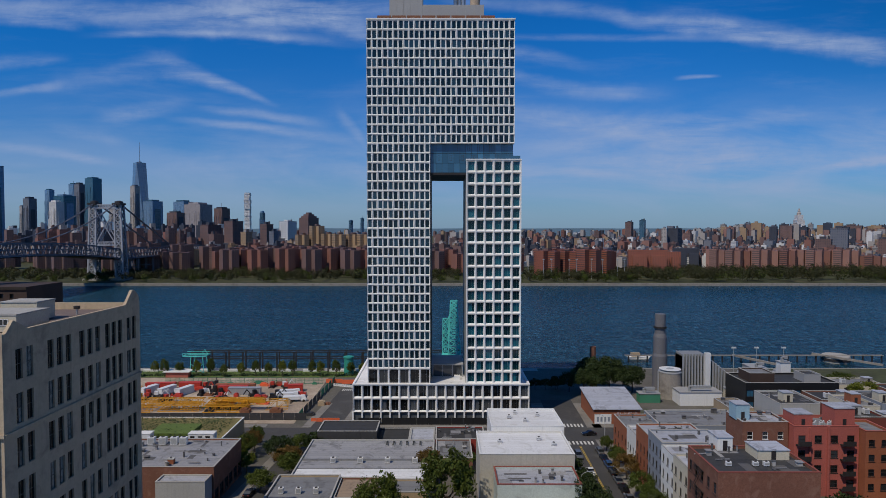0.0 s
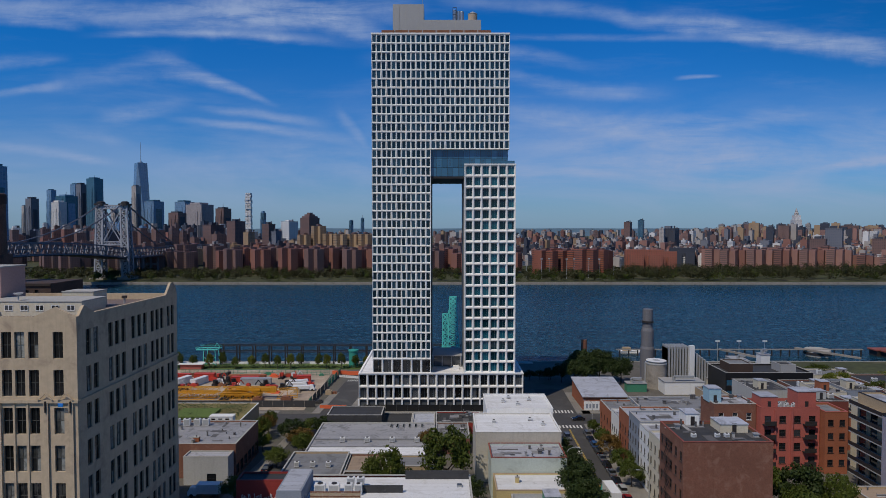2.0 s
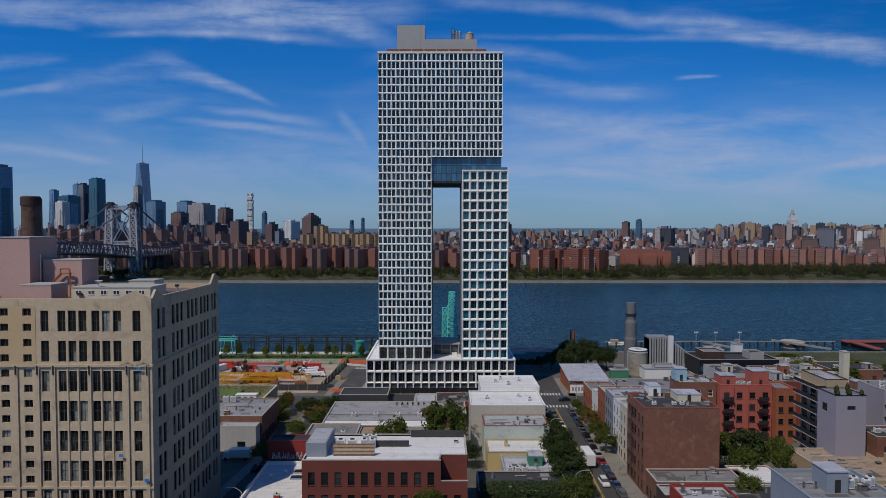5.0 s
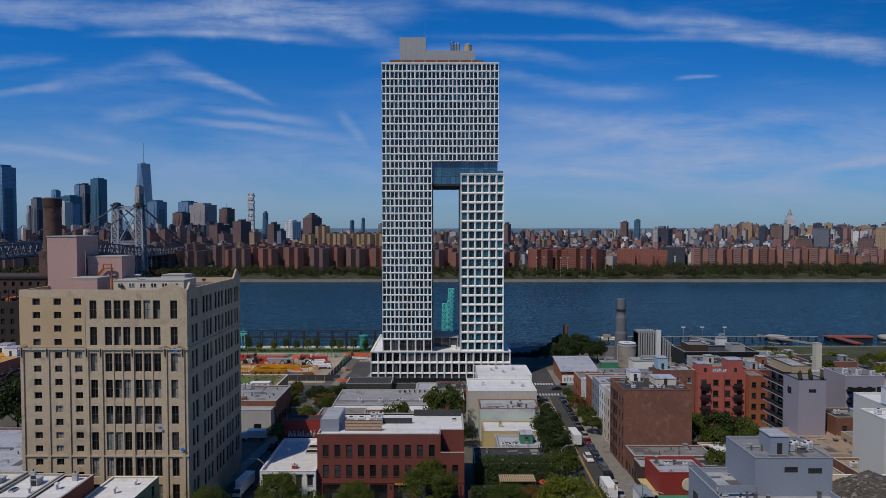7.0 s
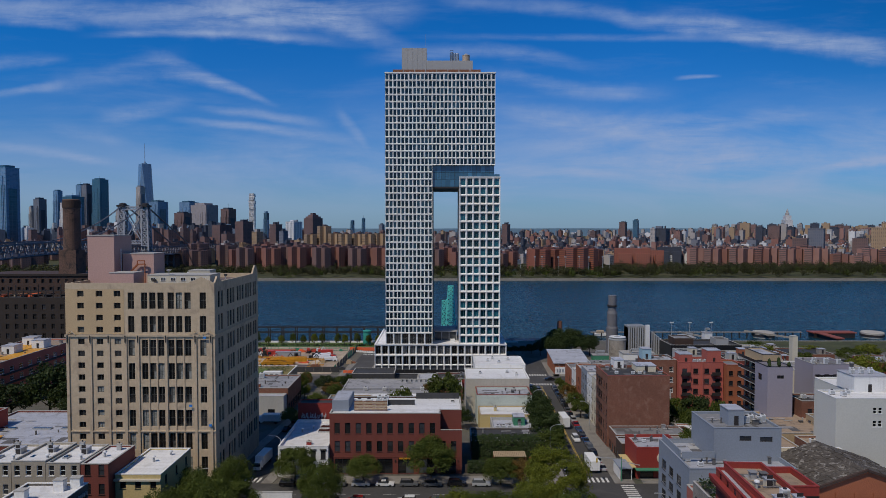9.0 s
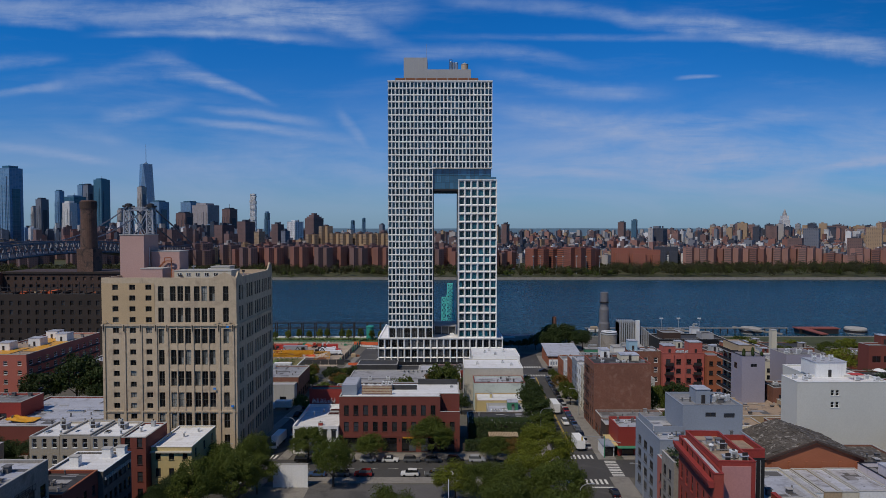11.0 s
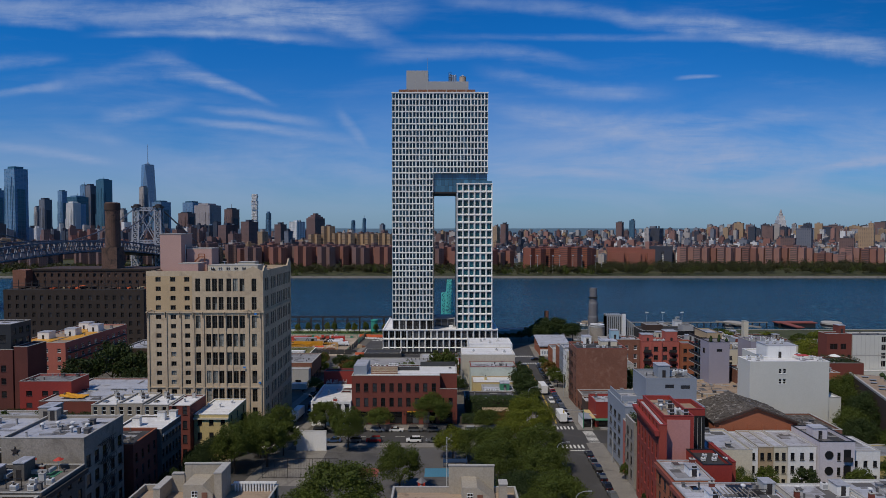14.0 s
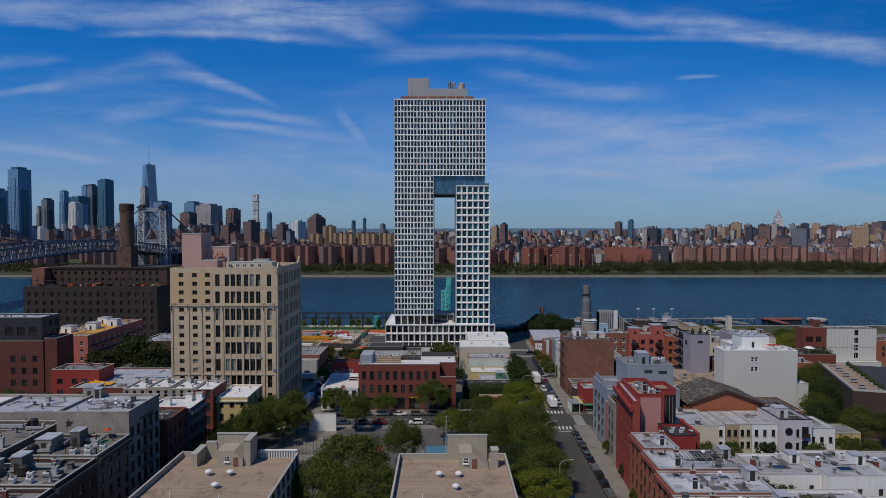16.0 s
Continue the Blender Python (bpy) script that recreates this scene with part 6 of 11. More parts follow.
for i in range(4):
    put_window(sh, (0 + i * 1.9, -0.12, 2.6), (1, 0), 1.1, 1.7, "cross", "white_paint", "dark_glass")

# low shops and the red diner at the crossing
building("low_shop", "low brick shop with a tarred flat roof", 49.6, 72, -110.5, -102.6, 6.4, "brown_brick", "roof_grey", parapet=0.4, left=dict(cols=3, rows=1, ww=2.0, wh=2.4, sill=0.6, floor=4))
building("low_shop", "low dark shop with cluttered flat roof", 49.4, 60, -116.5, -110.8, 6.0, "dark_brick", "roof_silver", parapet=0.3, left=dict(cols=2, rows=1, ww=1.6, wh=2.4, sill=0.6, floor=4))
din = building("red_diner", "bright red corner diner with a round sign and yellow awning", 50.2, 62, -127.0, -116.8, 8.6, "red_paint", "roof_silver", parapet=0.6, cope="red_paint", left=[(1.0, 4.0, 0.8, 3.2), (5.0, 8.0, 0.8, 3.2)], front=[(1, 4.4, 0.8, 3.2)])
part("round_sign", lathe(bmesh.new(), [(1.45, 0), (1.45, 0.15), (1.2, 0.2)], 24), "cream", din, "round cream sign").matrix_local = Matrix.Translation((0.8, -0.003, 5.8)) @ Matrix.Rotation(math.pi / 2, 4, "X")
part("awning", boxes((-8.0, -5.95, -0.2, 9.0, 3.3, 3.5)), "yellow_wall", din, "yellow sloped awning")
part("awning", boxes((-6.4, 5.6, -1.8, -0.1, 3.1, 3.3)), "green_net", din, "dark green street awning")
for x in (51.5, 54, 58.5):
    roof_unit(x, -121, 8.0, 0.5, tall=0.8)
kiosk = thing("sidewalk_shed", (47.3, -125.5, ground_z(-125)), "white boarded pavement shelter at the corner", "shelter")
part("side_panel", boxes((-1.6, -1.45, -2.5, 3.5, 0.15, 3.0)), "white_paint", kiosk)
part("side_panel", boxes((1.35, 1.5, -2.5, 3.5, 0.15, 3.0)), "white_paint", kiosk)
part("roof", boxes((-1.7, 1.6, -2.7, 3.7, 3.0, 3.2)), "slate_stucco", kiosk)
part("opening", boxes((-1.44, 1.34, -2.3, -2.2, 0.15, 2.99)), "dark_glass", kiosk)
building("low_shop", "single-storey yard building with plant", 62.3, 80, -127, -111, 6.0, "grey_stucco", "roof_black", parapet=0.3)
building("low_shop", "tan flat-roofed depot beside shops", 80.3, 95, -127, -112, 7.0, "tan", "roof_sand", parapet=0.4)
building("depot", "broad tan depot with a sandy flat roof", 91, 121, -111.6, -90.5, 7.2, "tan", "roof_sand", parapet=0.4, front=dict(cols=6, rows=1, ww=2.0, wh=1.8, sill=2.6, floor=3))
hut = building("glazed_hut", "low building with a white flat roof and red-framed glazing", 70.0, 80.5, -110.6, -100, 6.2, "orange_brick", "roof_white", parapet=0.2, front=dict(cols=4, rows=1, ww=1.8, wh=1.8, sill=2.4, floor=3))
# grey apartment house over the near corner
sl = building("grey_apartments", "slate-grey rendered apartment house with roof terraces", 48.2, 69.0, -166.0, -149.0, 18.4, "slate_stucco", "roof_silver", parapet=0.8, cope="slate_stucco",
              left=[(2.0 + 4.2 * i, 4.4 + 4.2 * i, 2.4 + 3.2 * j, 4.4 + 3.2 * j) for i in range(3) for j in range(4)])
part("terrace_screen", boxes((-10.0, -9.8, 6.0, 16.0, 17.3, 18.9), (-9.7, -3.0, 5.6, 5.75, 17.3, 18.7)), "slate_stucco", sl)
up = building("grey_penthouse", "slate-grey upper block with dark strip windows", 55.5, 69.2, -160.0, -148.6, 24.4, "slate_stucco", "roof_grey", base=0.6, parapet=0.4, cope="slate_stucco",
              front=[(5.2, 7.6, 21.2, 22.2), (9.4, 11.9, 21.0, 22.0)], style="split")
bulkhead(61.4, -157, 24.0, 3.3, 4, 3.2, "slate_stucco", "slate-grey lift room on the roof")
for i in range(4):
    roof_unit(64.2 + i * 1.3, -155.5 + (i % 2), 24.0, 0.55, tall=1.6)
for x, y in ((50.2, -160), (51.8, -162.4), (49.6, -155)):
    roof_unit(x, y, 17.6, 0.5, tall=0.9)
building("pink_house", "narrow pink-brick house on the street", 47.6, 58, -170.6, -166.3, 15.4, "pink_brick", "roof_silver", parapet=0.4, left=[(1.4, 2.6, 2.2 + 3.3 * j, 4.2 + 3.3 * j) for j in range(3)])
gh = building("charcoal_house", "narrow charcoal-clad house with a planted roof terrace", 46.9, 57, -177.8, -170.9, 18.0, "stone_grey", "roof_black", parapet=1.0, left=[(1.0 + 3 * i, 2.6 + 3 * i, 2.2 + 3.3 * j, 4.4 + 3.3 * j) for i in range(2) for j in range(4)])
ivy_mass(47.3, 56.5, -177.6, -171.4, 17.1, 18.6, 900, "planters of green shrubs on a roof terrace", 21)
# red apartment house: a tall street range with a heavy cornice and a plain gable behind
rf = building("red_apartments", "bright red brick apartment front with a heavy cornice", 45.0, 46.6, -200.4, -181.6, 24.7, "red_brick_bright", "roof_silver", parapet=0.3, cope="red_paint",
              left=[(1.2 + 3.0 * i, 2.5 + 3.0 * i, 2.0 + 4.4 * j, 5.0 + 4.4 * j) for i in range(6) for j in range(5)], frame_mat="red_paint")
part("street_cornice", boxes((-1.65, -0.86, -0.3, 19.1, 20.6, 21.75), (-1.85, -1.66, -0.4, 19.2, 21.2, 21.8)), "red_paint", rf, "broad red-painted cornice")
rf.rotation_euler = (0, 0, -0.075)
rd = building("red_apartments", "bright red apartment house with a pink rendered gable", 47.0, 53.2, -197.6, -181.8, 25.7, "red_paint", "roof_sand", parapet=0.9, cope="red_paint")
rd.rotation_euler = (0, 0, -0.04)
rk = building("red_apartments", "recessed red range with a shaded court done in black", 54.1, 59.0, -189.5, -181.6, 24.8, "red_paint", "roof_sand", parapet=0.9, cope="red_paint")
part("pink_side_wall", boxes((-2.5, 2.3, -0.16, -0.003, 8.0, 23.1)), "pink_render", rd, "pink rendered blind wall")
# a thin black sheet on the wall gives the court its deep shade
part("court_recess", boxes((-2.4, 2.4, -0.12, -0.003, 10.0, 21.6)), "black", rk, "black panel for the shade of the recessed court")
for k in range(5):
    part("court_mullion", boxes((-1.8 + k * 0.85, -1.72 + k * 0.85, -0.2, -0.123, 12, 21.2)), "pale_metal", rk)
for x, y in ((49.0, -196.6), (52.0, -196.4), (51.0, -190)):
    bulkhead(x, y, 24.8, 1.1, 1.0, 1.3, "cream", "small cream rooftop cupboard")
roof_unit(51.4, -193.5, 24.8, 0.6), roof_vent(49, -190, 24.8)
rw = building("red_wing", "low red wing with a dark roof deck beside the red house", 51.6, 57.2, -206.5, -197.9, 18.8, "red_paint", "roof_black", parapet=0.6, cope="black")
for i in range(5):
    roof_unit(53.0 + i * 1.1, -203.0 + (i % 2) * 2.0, 18.2, 0.4, tall=0.8)
building("red_wing", "sloping red brick end wall of the red house", 58.4, 59.1, -204, -193, 18.4, "red_brick_bright", "roof_silver", parapet=0.3, cope="red_paint")
# silver-roofed row with an orange brick street front
for k, (y0, y1, h, x0, x1) in enumerate(((-212.0, -202.0, 18.0, 44.0, 51.4), (-222.5, -212.2, 17.6, 43.4, 61.0), (-232.6, -222.7, 17.2, 42.8, 61.5), (-243.0, -232.8, 16.8, 42.2, 62.0), (-254.0, -243.2, 16.6, 41.6, 62.0))):
    rh = building("brick_row_house", "orange brick row house with a patched silver roof", x0, x1, y0, y1, h, "orange_brick", "roof_patched", parapet=0.12, cope="pale_metal", group="orange brick row", cornice=None,
                  left=[(1.2 + 2.9 * i, 2.5 + 2.9 * i, 1.6 + 3.3 * j, 3.7 + 3.3 * j) for i in range(3) for j in range(4)])
    w = x1 - x0
    part("street_cornice", boxes((-w / 2 - 0.55, -w / 2 - 0.07, 0, y1 - y0, h - ground_z(y0) - 0.7, h - ground_z(y0) + 0.1)), "coping_red", rh)
    part("roof_seam", boxes((-w / 2 + 0.4, w / 2 - 0.4, 3.0, 3.14, h - ground_z(y0) - 0.06, h - ground_z(y0) + 0.05), (-w / 2 + 2.4, w / 2 - 2.0, 6.3, 6.5, h - ground_z(y0) - 0.06, h - ground_z(y0) + 0.05)), "black", rh, "black tarred seam")
    rz = h - 0.12
    bulkhead(x0 + 4.4, y0 + 2.0, rz, 1.8, 2.6, 1.5, "white_paint", "small white stair room on a silver roof")
    chimney(x0 + 6.2, y0 + 7.6, rz, "red_brick", 1.3), skylight(x0 + 3.0, y0 + 7.5, rz, 0.7, 0.9)
    if k:
        roof_vent(56 - k, y0 + 7, rz), roof_unit(x1 - 4, y0 + 3.0, rz, 0.5, tall=0.9), skylight(x1 - 7, y0 + 6.5, rz, 1.0, 0.7), bulkhead(x1 - 2.0, y0 + 5.5, rz, 2.0, 2.4, 2.0, "grey_stucco", "grey stair room on a patched roof")
dk = thing("roof_deck", (55.5, -215.5, 17.25), "black timber roof deck with railings", "deck")
part("deck", boxes((-2.6, 2.6, -2.4, 2.4, 0, 0.45)), "black", dk)
for s in (-2.5, 0, 2.5):
    part("post", boxes((s - 0.05, s + 0.05, -2.4, -2.3, 0.45, 1.5)), "dark_steel", dk)
part("rail", beams(0.05, ((-2.5, -2.35, 1.5), (2.5, -2.35, 1.5)), ((-2.5, -2.35, 1.0), (2.5, -2.35, 1.0))), "dark_steel", dk)
pg = thing("pergola", (51.0, -220.6, 17.25), "grey timber roof pergola", "pergola")
for i in range(9):
    part("slat", boxes((-3.4 + i * 0.8, -3.25 + i * 0.8, -1.6, 1.6, 2.3, 2.45)), "stone_grey", pg)
for x in (-3.3, 3.1):
    for y in (-1.5, 1.4):
        part("post", boxes((x, x + 0.15, y, y + 0.15, 0, 2.29)), "stone_grey", pg)
# old hall: low gable of orange brick, weathered roof
hall = thing("old_hall", (82.0, -166.6, 0.6), "old orange brick hall with a rough weathered roof", "hall")
bm = bmesh.new()
EAVE, PEAK, HALF, DEEP = 13.9, 17.6, 10.8, 16.0
prof = [(-HALF, 0), (HALF, 0), (HALF, EAVE), (0, PEAK), (-HALF, EAVE)]
bm.faces.new([bm.verts.new((x, 0, z)) for x, z in prof])
bm.faces.new([bm.verts.new((x, DEEP, z)) for x, z in reversed(prof)])
quad(bm, (HALF, 0, 0), (HALF, DEEP, 0), (HALF, DEEP, EAVE), (HALF, 0, EAVE)), quad(bm, (-HALF, DEEP, 0), (-HALF, 0, 0), (-HALF, 0, EAVE), (-HALF, DEEP, EAVE))
part("wall", bm, "orange_brick", hall)
rng = random.Random(5)
for s in (-1, 1):
    bm = bmesh.new()
    rows, cols = 13, 12
    for i in range(rows):
        x0, x1 = s * HALF * 1.03 * i / rows, s * HALF * 1.03 * (i + 1.12) / rows
        for k in range(cols):
            y0, y1 = -0.4 + (DEEP + 0.8) * k / cols, -0.4 + (DEEP + 0.8) * (k + 0.97) / cols
            lift = rng.uniform(0.02, 0.22)
            za, zb = PEAK + 0.16 - (PEAK - EAVE) * i / rows, PEAK + 0.16 - (PEAK - EAVE) * (i + 1.12) / rows
            p = [(x0, y0, za + lift), (x1, y0, zb + lift), (x1, y1, zb + lift), (x0, y1, za + lift)]
            p = p if s > 0 else p[::-1]
            quad(bm, *p)
            for a, b in zip(p, p[1:] + p[:1]):
                quad(bm, (a[0], a[1], a[2] - 0.25), (b[0], b[1], b[2] - 0.25), b, a)
    part("roof_slope", bm, "old_roofing", hall, "weathered lapped roofing sheets")
part("verge", beams(0.22, ((-HALF - 0.2, -0.45, EAVE + 0.1), (0, -0.45, PEAK + 0.35)), ((0, -0.45, PEAK + 0.35), (HALF + 0.2, -0.45, EAVE + 0.1))), "dark_brick", hall)
for i in range(6):
    part("brick_pier", boxes((-9.6 + i * 3.7, -9.0 + i * 3.7, -0.2, -0.003, 8, 13.4)), "orange_brick", hall)
building("hall_annex", "grey flat-roofed annex before the old hall", 60.6, 71.2, -186.5, -172, 14.6, "cream", "roof_silver", parapet=0.4, left=[(1, 2.2, 8.5, 10.5), (4, 5.2, 8.5, 10.5)])
building("hall_annex", "rubble-strewn flat roof beside the old hall", 93.4, 104.5, -166.5, -152, 12.6, "brown_brick", "old_roofing", parapet=0.4)
building("yard_wall", "sandy walled yard with a pale terrace", 70.5, 95, -149, -138, 12.6, "cream", "roof_sand", parapet=0.9, cope="white_paint")
# white block with two small windows
wbk = building("white_apartment_block", "tall white-rendered block with two pairs of small windows", 95.3, 119.8, -136.2, -128.4, 23.9, "warm_render", "roof_white", cope="white_paint", parapet=0.4,
               front=[(9.0, 9.9, 19.8, 21.3), (10.3, 11.2, 19.8, 21.3), (9.0, 9.9, 16.6, 18.1), (10.3, 11.2, 16.6, 18.1)], frame_mat="white_paint")
building("white_apartment_block", "rear range of the white block with plant", 104.6, 119.4, -128.2, -112, 23.2, "warm_render", "roof_white", cope="white_paint", parapet=0.4)
bulkhead(108.4, -129, 23.5, 8.0, 7, 4.0, "white_paint", "white rendered rooftop room with door"), bulkhead(115.6, -122, 22.8, 4, 5, 3.4, "white_paint", "white rendered rooftop room with door")
for i in range(6):
    roof_unit(105.4 + i * 1.2, -126.5 + (i % 2) * 2, 27.65, 0.5, tall=1.2)
for x, y in ((97.5, -131), (99.5, -132.5), (101.6, -130.6), (113.5, -132.8), (117.2, -131), (118.4, -133.4)):
    roof_unit(x, y, 23.5, 0.6, tall=1.2)
rg = thing("red_canopy", (113.9, -131.6, 23.5), "red fabric canopy on a white roof", "canopy")
part("cloth", boxes((-1.8, 1.8, -1.2, 1.2, 1.4, 1.52)), "container_red", rg)
for x in (-1.7, 1.6):
    part("post", boxes((x, x + 0.1, -1.1, -1.0, 0, 1.39)), "white_metal", rg)
building("white_side_block", "low white wing beside the block", 119.95, 124.0, -135.6, -124, 12.6, "warm_render", "roof_white", parapet=0.3)
# lilac tower with a balcony house behind it
lt = building("lilac_tower", "lilac-grey rendered apartment tower with a roof terrace", 100.2, 107.9, -95.4, -87.6, 22.4, "lilac_stucco", "roof_grey", cope="black", parapet=0.6, front=[(2.9, 5.0, 19.4, 20.4)], left=[(2.0, 4.2, 18, 20)], style="split")
for i, s in enumerate((0.7, 1.5, 0.9, 1.2, 0.6, 1.6, 1.0)):
    lp = thing("roof_plant", (100.9 + i * 1.0, -95.0 + (i % 3) * 2, 21.8), "dark potted shrub on a roof terrace", "plant", "terrace plants")
    part("tub", lathe(bmesh.new(), [(0.35, 0), (0.45, 0.6)], 8), "black", lp)
    part("shrub", lathe(bmesh.new(), [(0.3, 0.6), (0.6, 0.8 + s * 0.3), (0.4, 0.8 + s), (0.05, 1.0 + s * 1.2)], 7), "leaf_dark", lp)
bal = building("balcony_house", "tan apartment house with stacked balconies", 103.0, 108.8, -86.8, -75, 24.4, "tan", "roof_silver", parapet=0.4, cope="dark_steel", left=dict(cols=3, rows=6, ww=2.4, wh=2.3, sill=2.4, floor=3.4))
for k in range(7):
    part("balcony_slab", boxes((-5.2, -2.91, 0.0, 11.6, 2.0 + k * 3.4, 2.3 + k * 3.4)), "coping", bal)
    part("balcony_rail", boxes((-5.2, -5.12, 0.0, 11.6, 2.31 + k * 3.4, 3.2 + k * 3.4), (-5.1, -3.0, 0.0, 0.08, 2.31 + k * 3.4, 3.2 + k * 3.4)), "dark_steel", bal)
building("terraced_flats", "lilac-grey stepped flats with planted terraces", 124, 136, -79, -68, 19.6, "lilac_stucco", "roof_grey", parapet=0.6, front=dict(cols=4, rows=5, ww=1.6, wh=1.9, sill=2.2, floor=3.3))
building("terraced_flats", "pale stepped flats with roof rooms", 137, 147, -72, -62, 16.5, "cream", "roof_silver", parapet=0.5, front=dict(cols=4, rows=4, ww=1.4, wh=1.9, sill=2.2, floor=3.3))
building("terraced_flats", "cream flats with a low roof room", 114, 122, -64, -56, 18.0, "cream", "roof_white", parapet=0.5)
sw = thing("stair_tower", (148.0, -26, -2.4), "slim white stair tower above the flats", "tower")
part("shaft", boxes((-1.1, 1.1, 0, 2.6, 0, 22.0)), "cream", sw)
part("cap", boxes((-1.2, 1.2, -0.1, 2.7, 22.0, 22.2)), "coping", sw)
# coral and brick flats
cr = building("coral_flats", "coral red flats with small square windows", 86.2, 102.2, -61, -52, 16.4, "coral", "roof_grey", cope="coral", parapet=0.6, front=dict(cols=4, rows=4, ww=1.8, wh=1.9, sill=2.6, floor=3.7))
part("party_rib", boxes((0.1, 0.6, -0.5, -0.003, 0, 18.0), (-4.3, -3.9, -0.4, -0.003, 0, 17.6)), "coral", cr)
for k in range(4):
    for x in (-5.9, 5.0):
        part("balcony", boxes((x - 1.6, x + 1.6, -1.3, -0.003, 2.2 + k * 3.7, 2.4 + k * 3.7), (x - 1.6, x + 1.6, -1.3, -1.22, 2.41 + k * 3.7, 3.4 + k * 3.7)), "dark_steel", cr)
bulkhead(89.0, -60, 15.8, 4.6, 5, 3.2, "coral", "coral red roof room"), bulkhead(99.2, -60, 15.8, 5.0, 5, 4.6, "coral", "taller coral red roof room")
for i in range(6):
    roof_unit(91.6 + i * 1.0, -59.6 + (i % 2), 15.8, 0.35, tall=1.3)
building("orange_flats", "orange brick flats with paired windows", 102.5, 108.6, -63, -54, 15.8, "orange_brick", "roof_grey", parapet=0.5, cope="coral", front=dict(cols=2, rows=4, ww=1.5, wh=1.7, sill=2.6, floor=3.6))
building("brown_flats", "brown brick flats with white-framed windows", 74.5, 85.9, -59, -50, 16.8, "brown_brick", "roof_silver", parapet=0.4, frame_mat="white_paint", front=dict(cols=3, rows=4, ww=1.4, wh=1.9, sill=2.6, floor=3.8))
bulkhead(76, -56, 16.4, 3.4, 4, 3.8, "sky_blue", "pale blue rendered roof room")
# far right: brick and panel offices
bl = building("brick_loft", "dark red brick loft building", 161.2, 171.6, -68, -62, 20.8, "red_brick", "roof_grey", parapet=0.5, frame_mat="dark_steel", front=[(1.4, 4.6, 15.6, 18.0), (5.8, 8.2, 15.6, 18.0), (6.2, 7.4, 11.4, 13.4), (8.8, 9.8, 11.0, 13.4)], style="split")
bulkhead(170, -64, 20.3, 2.6, 4, 3.4, "red_brick", "dark red brick lift room")
pb = building("panel_office", "white panelled office with one strip of dark windows", 171.9, 194.0, -68, -60, 20.4, "warm_render", "roof_grey", parapet=0.5, cope="black", front=[(12.2, 14.0, 1.6 + 3.4 * j, 4.0 + 3.4 * j) for j in range(6)], style="split")
for i in range(13):
    part("panel_joint", boxes((-11.0 + i * 1.83 - 0.05, -11.0 + i * 1.83 + 0.05, -0.03, -0.003, 1, 21.6)), "coping", pb)
for z in (7.2, 13.0):
    part("panel_band", boxes((-11.0, 11.0, -0.06, -0.031, z, z + 0.3)), "coping", pb)
building("white_side_block", "low white plinth before the panelled office", 165, 194, -71.5, -68.2, 6.0, "warm_render", "roof_white", parapet=0.3)
bw = building("brown_wing", "low red-brown wing with a roof garden", 151.5, 166, -84, -71, 12.0, "red_brick", "roof_black", parapet=0.5)
ivy_mass(153.5, 165.5, -82, -74, 11.4, 13.4, 700, "low roof garden shrubs", 37)
pu = thing("parasol", (157.5, -79, 11.5), "large white roof parasol", "umbrella")
part("canopy", lathe(bmesh.new(), [(2.2, 2.3), (1.2, 2.8), (0.05, 3.1)], 10), "white_paint", pu)
part("pole", lathe(bmesh.new(), [(0.05, 0), (0.05, 2.4)], 6), "white_metal", pu)
# dark block set askew, with a long planted terrace
dl = thing("dark_lofts", (125.5, -156, 0.0), "dark sooty brick block with a pale planted roof terrace", "building")
dl.rotation_euler = (0, 0, radians(-18.5))
part("wall", boxes((0, 28, 0, 41, 0, 15.6)), "dark_brick", dl)
part("roof", boxes((0.8, 9.0, 0.8, 40.2, 15.6, 15.72)), "roof_sand", dl)
part("roof", boxes((9.2, 27.2, 0.8, 40.2, 15.6, 15.72)), "roof_black", dl)
part("coping", boxes((-0.05, 0.6, 0, 41, 15.6, 16.2), (0.61, 28, 0, 0.6, 15.6, 16.2), (27.4, 28, 0.61, 41, 15.6, 16.2)), "coping", dl)
for i in range(9):
    c, s = math.cos(radians(-18.5)), math.sin(radians(-18.5))
    lx, ly = 8.0, 3.0 + i * 4.1
    pt = thing("planter", (125.5 + lx * c - ly * s, -156 + lx * s + ly * c, 15.73), "round planter with a small shrub", "planter", "roof planters")
    part("tub", lathe(bmesh.new(), [(0.55, 0), (0.7, 0.6)], 10), "concrete", pt)
    part("shrub", lathe(bmesh.new(), [(0.5, 0.6), (0.9, 1.1), (0.6, 1.7), (0.1, 2.1)], 8), "leaf_dark", pt)
    lx = 3.2 + (i % 2)
    rb = thing("roof_bench", (125.5 + lx * c - ly * s, -156 + lx * s + ly * c, 15.73), "low grey roof bench", "bench", "roof benches")
    rb.rotation_euler = (0, 0, radians(-18.5))
    part("seat", boxes((-1.0, 1.0, -0.4, 0.4, 0.3, 0.45)), "slate_stucco", rb)
    part("base", boxes((-0.8, 0.8, -0.3, 0.3, 0, 0.29)), "dark_steel", rb)
dr = thing("dark_lofts", (153.5, -163, 0.0), "tall dark brick block with flat roof", "building")
dr.rotation_euler = (0, 0, radians(-18.5))
part("wall", boxes((0, 26, 0, 30, 0, 21.5)), "sooty_brick", dr)
part("roof", boxes((0.5, 25.5, 0.5, 29.5, 21.5, 21.62)), "roof_black", dr)
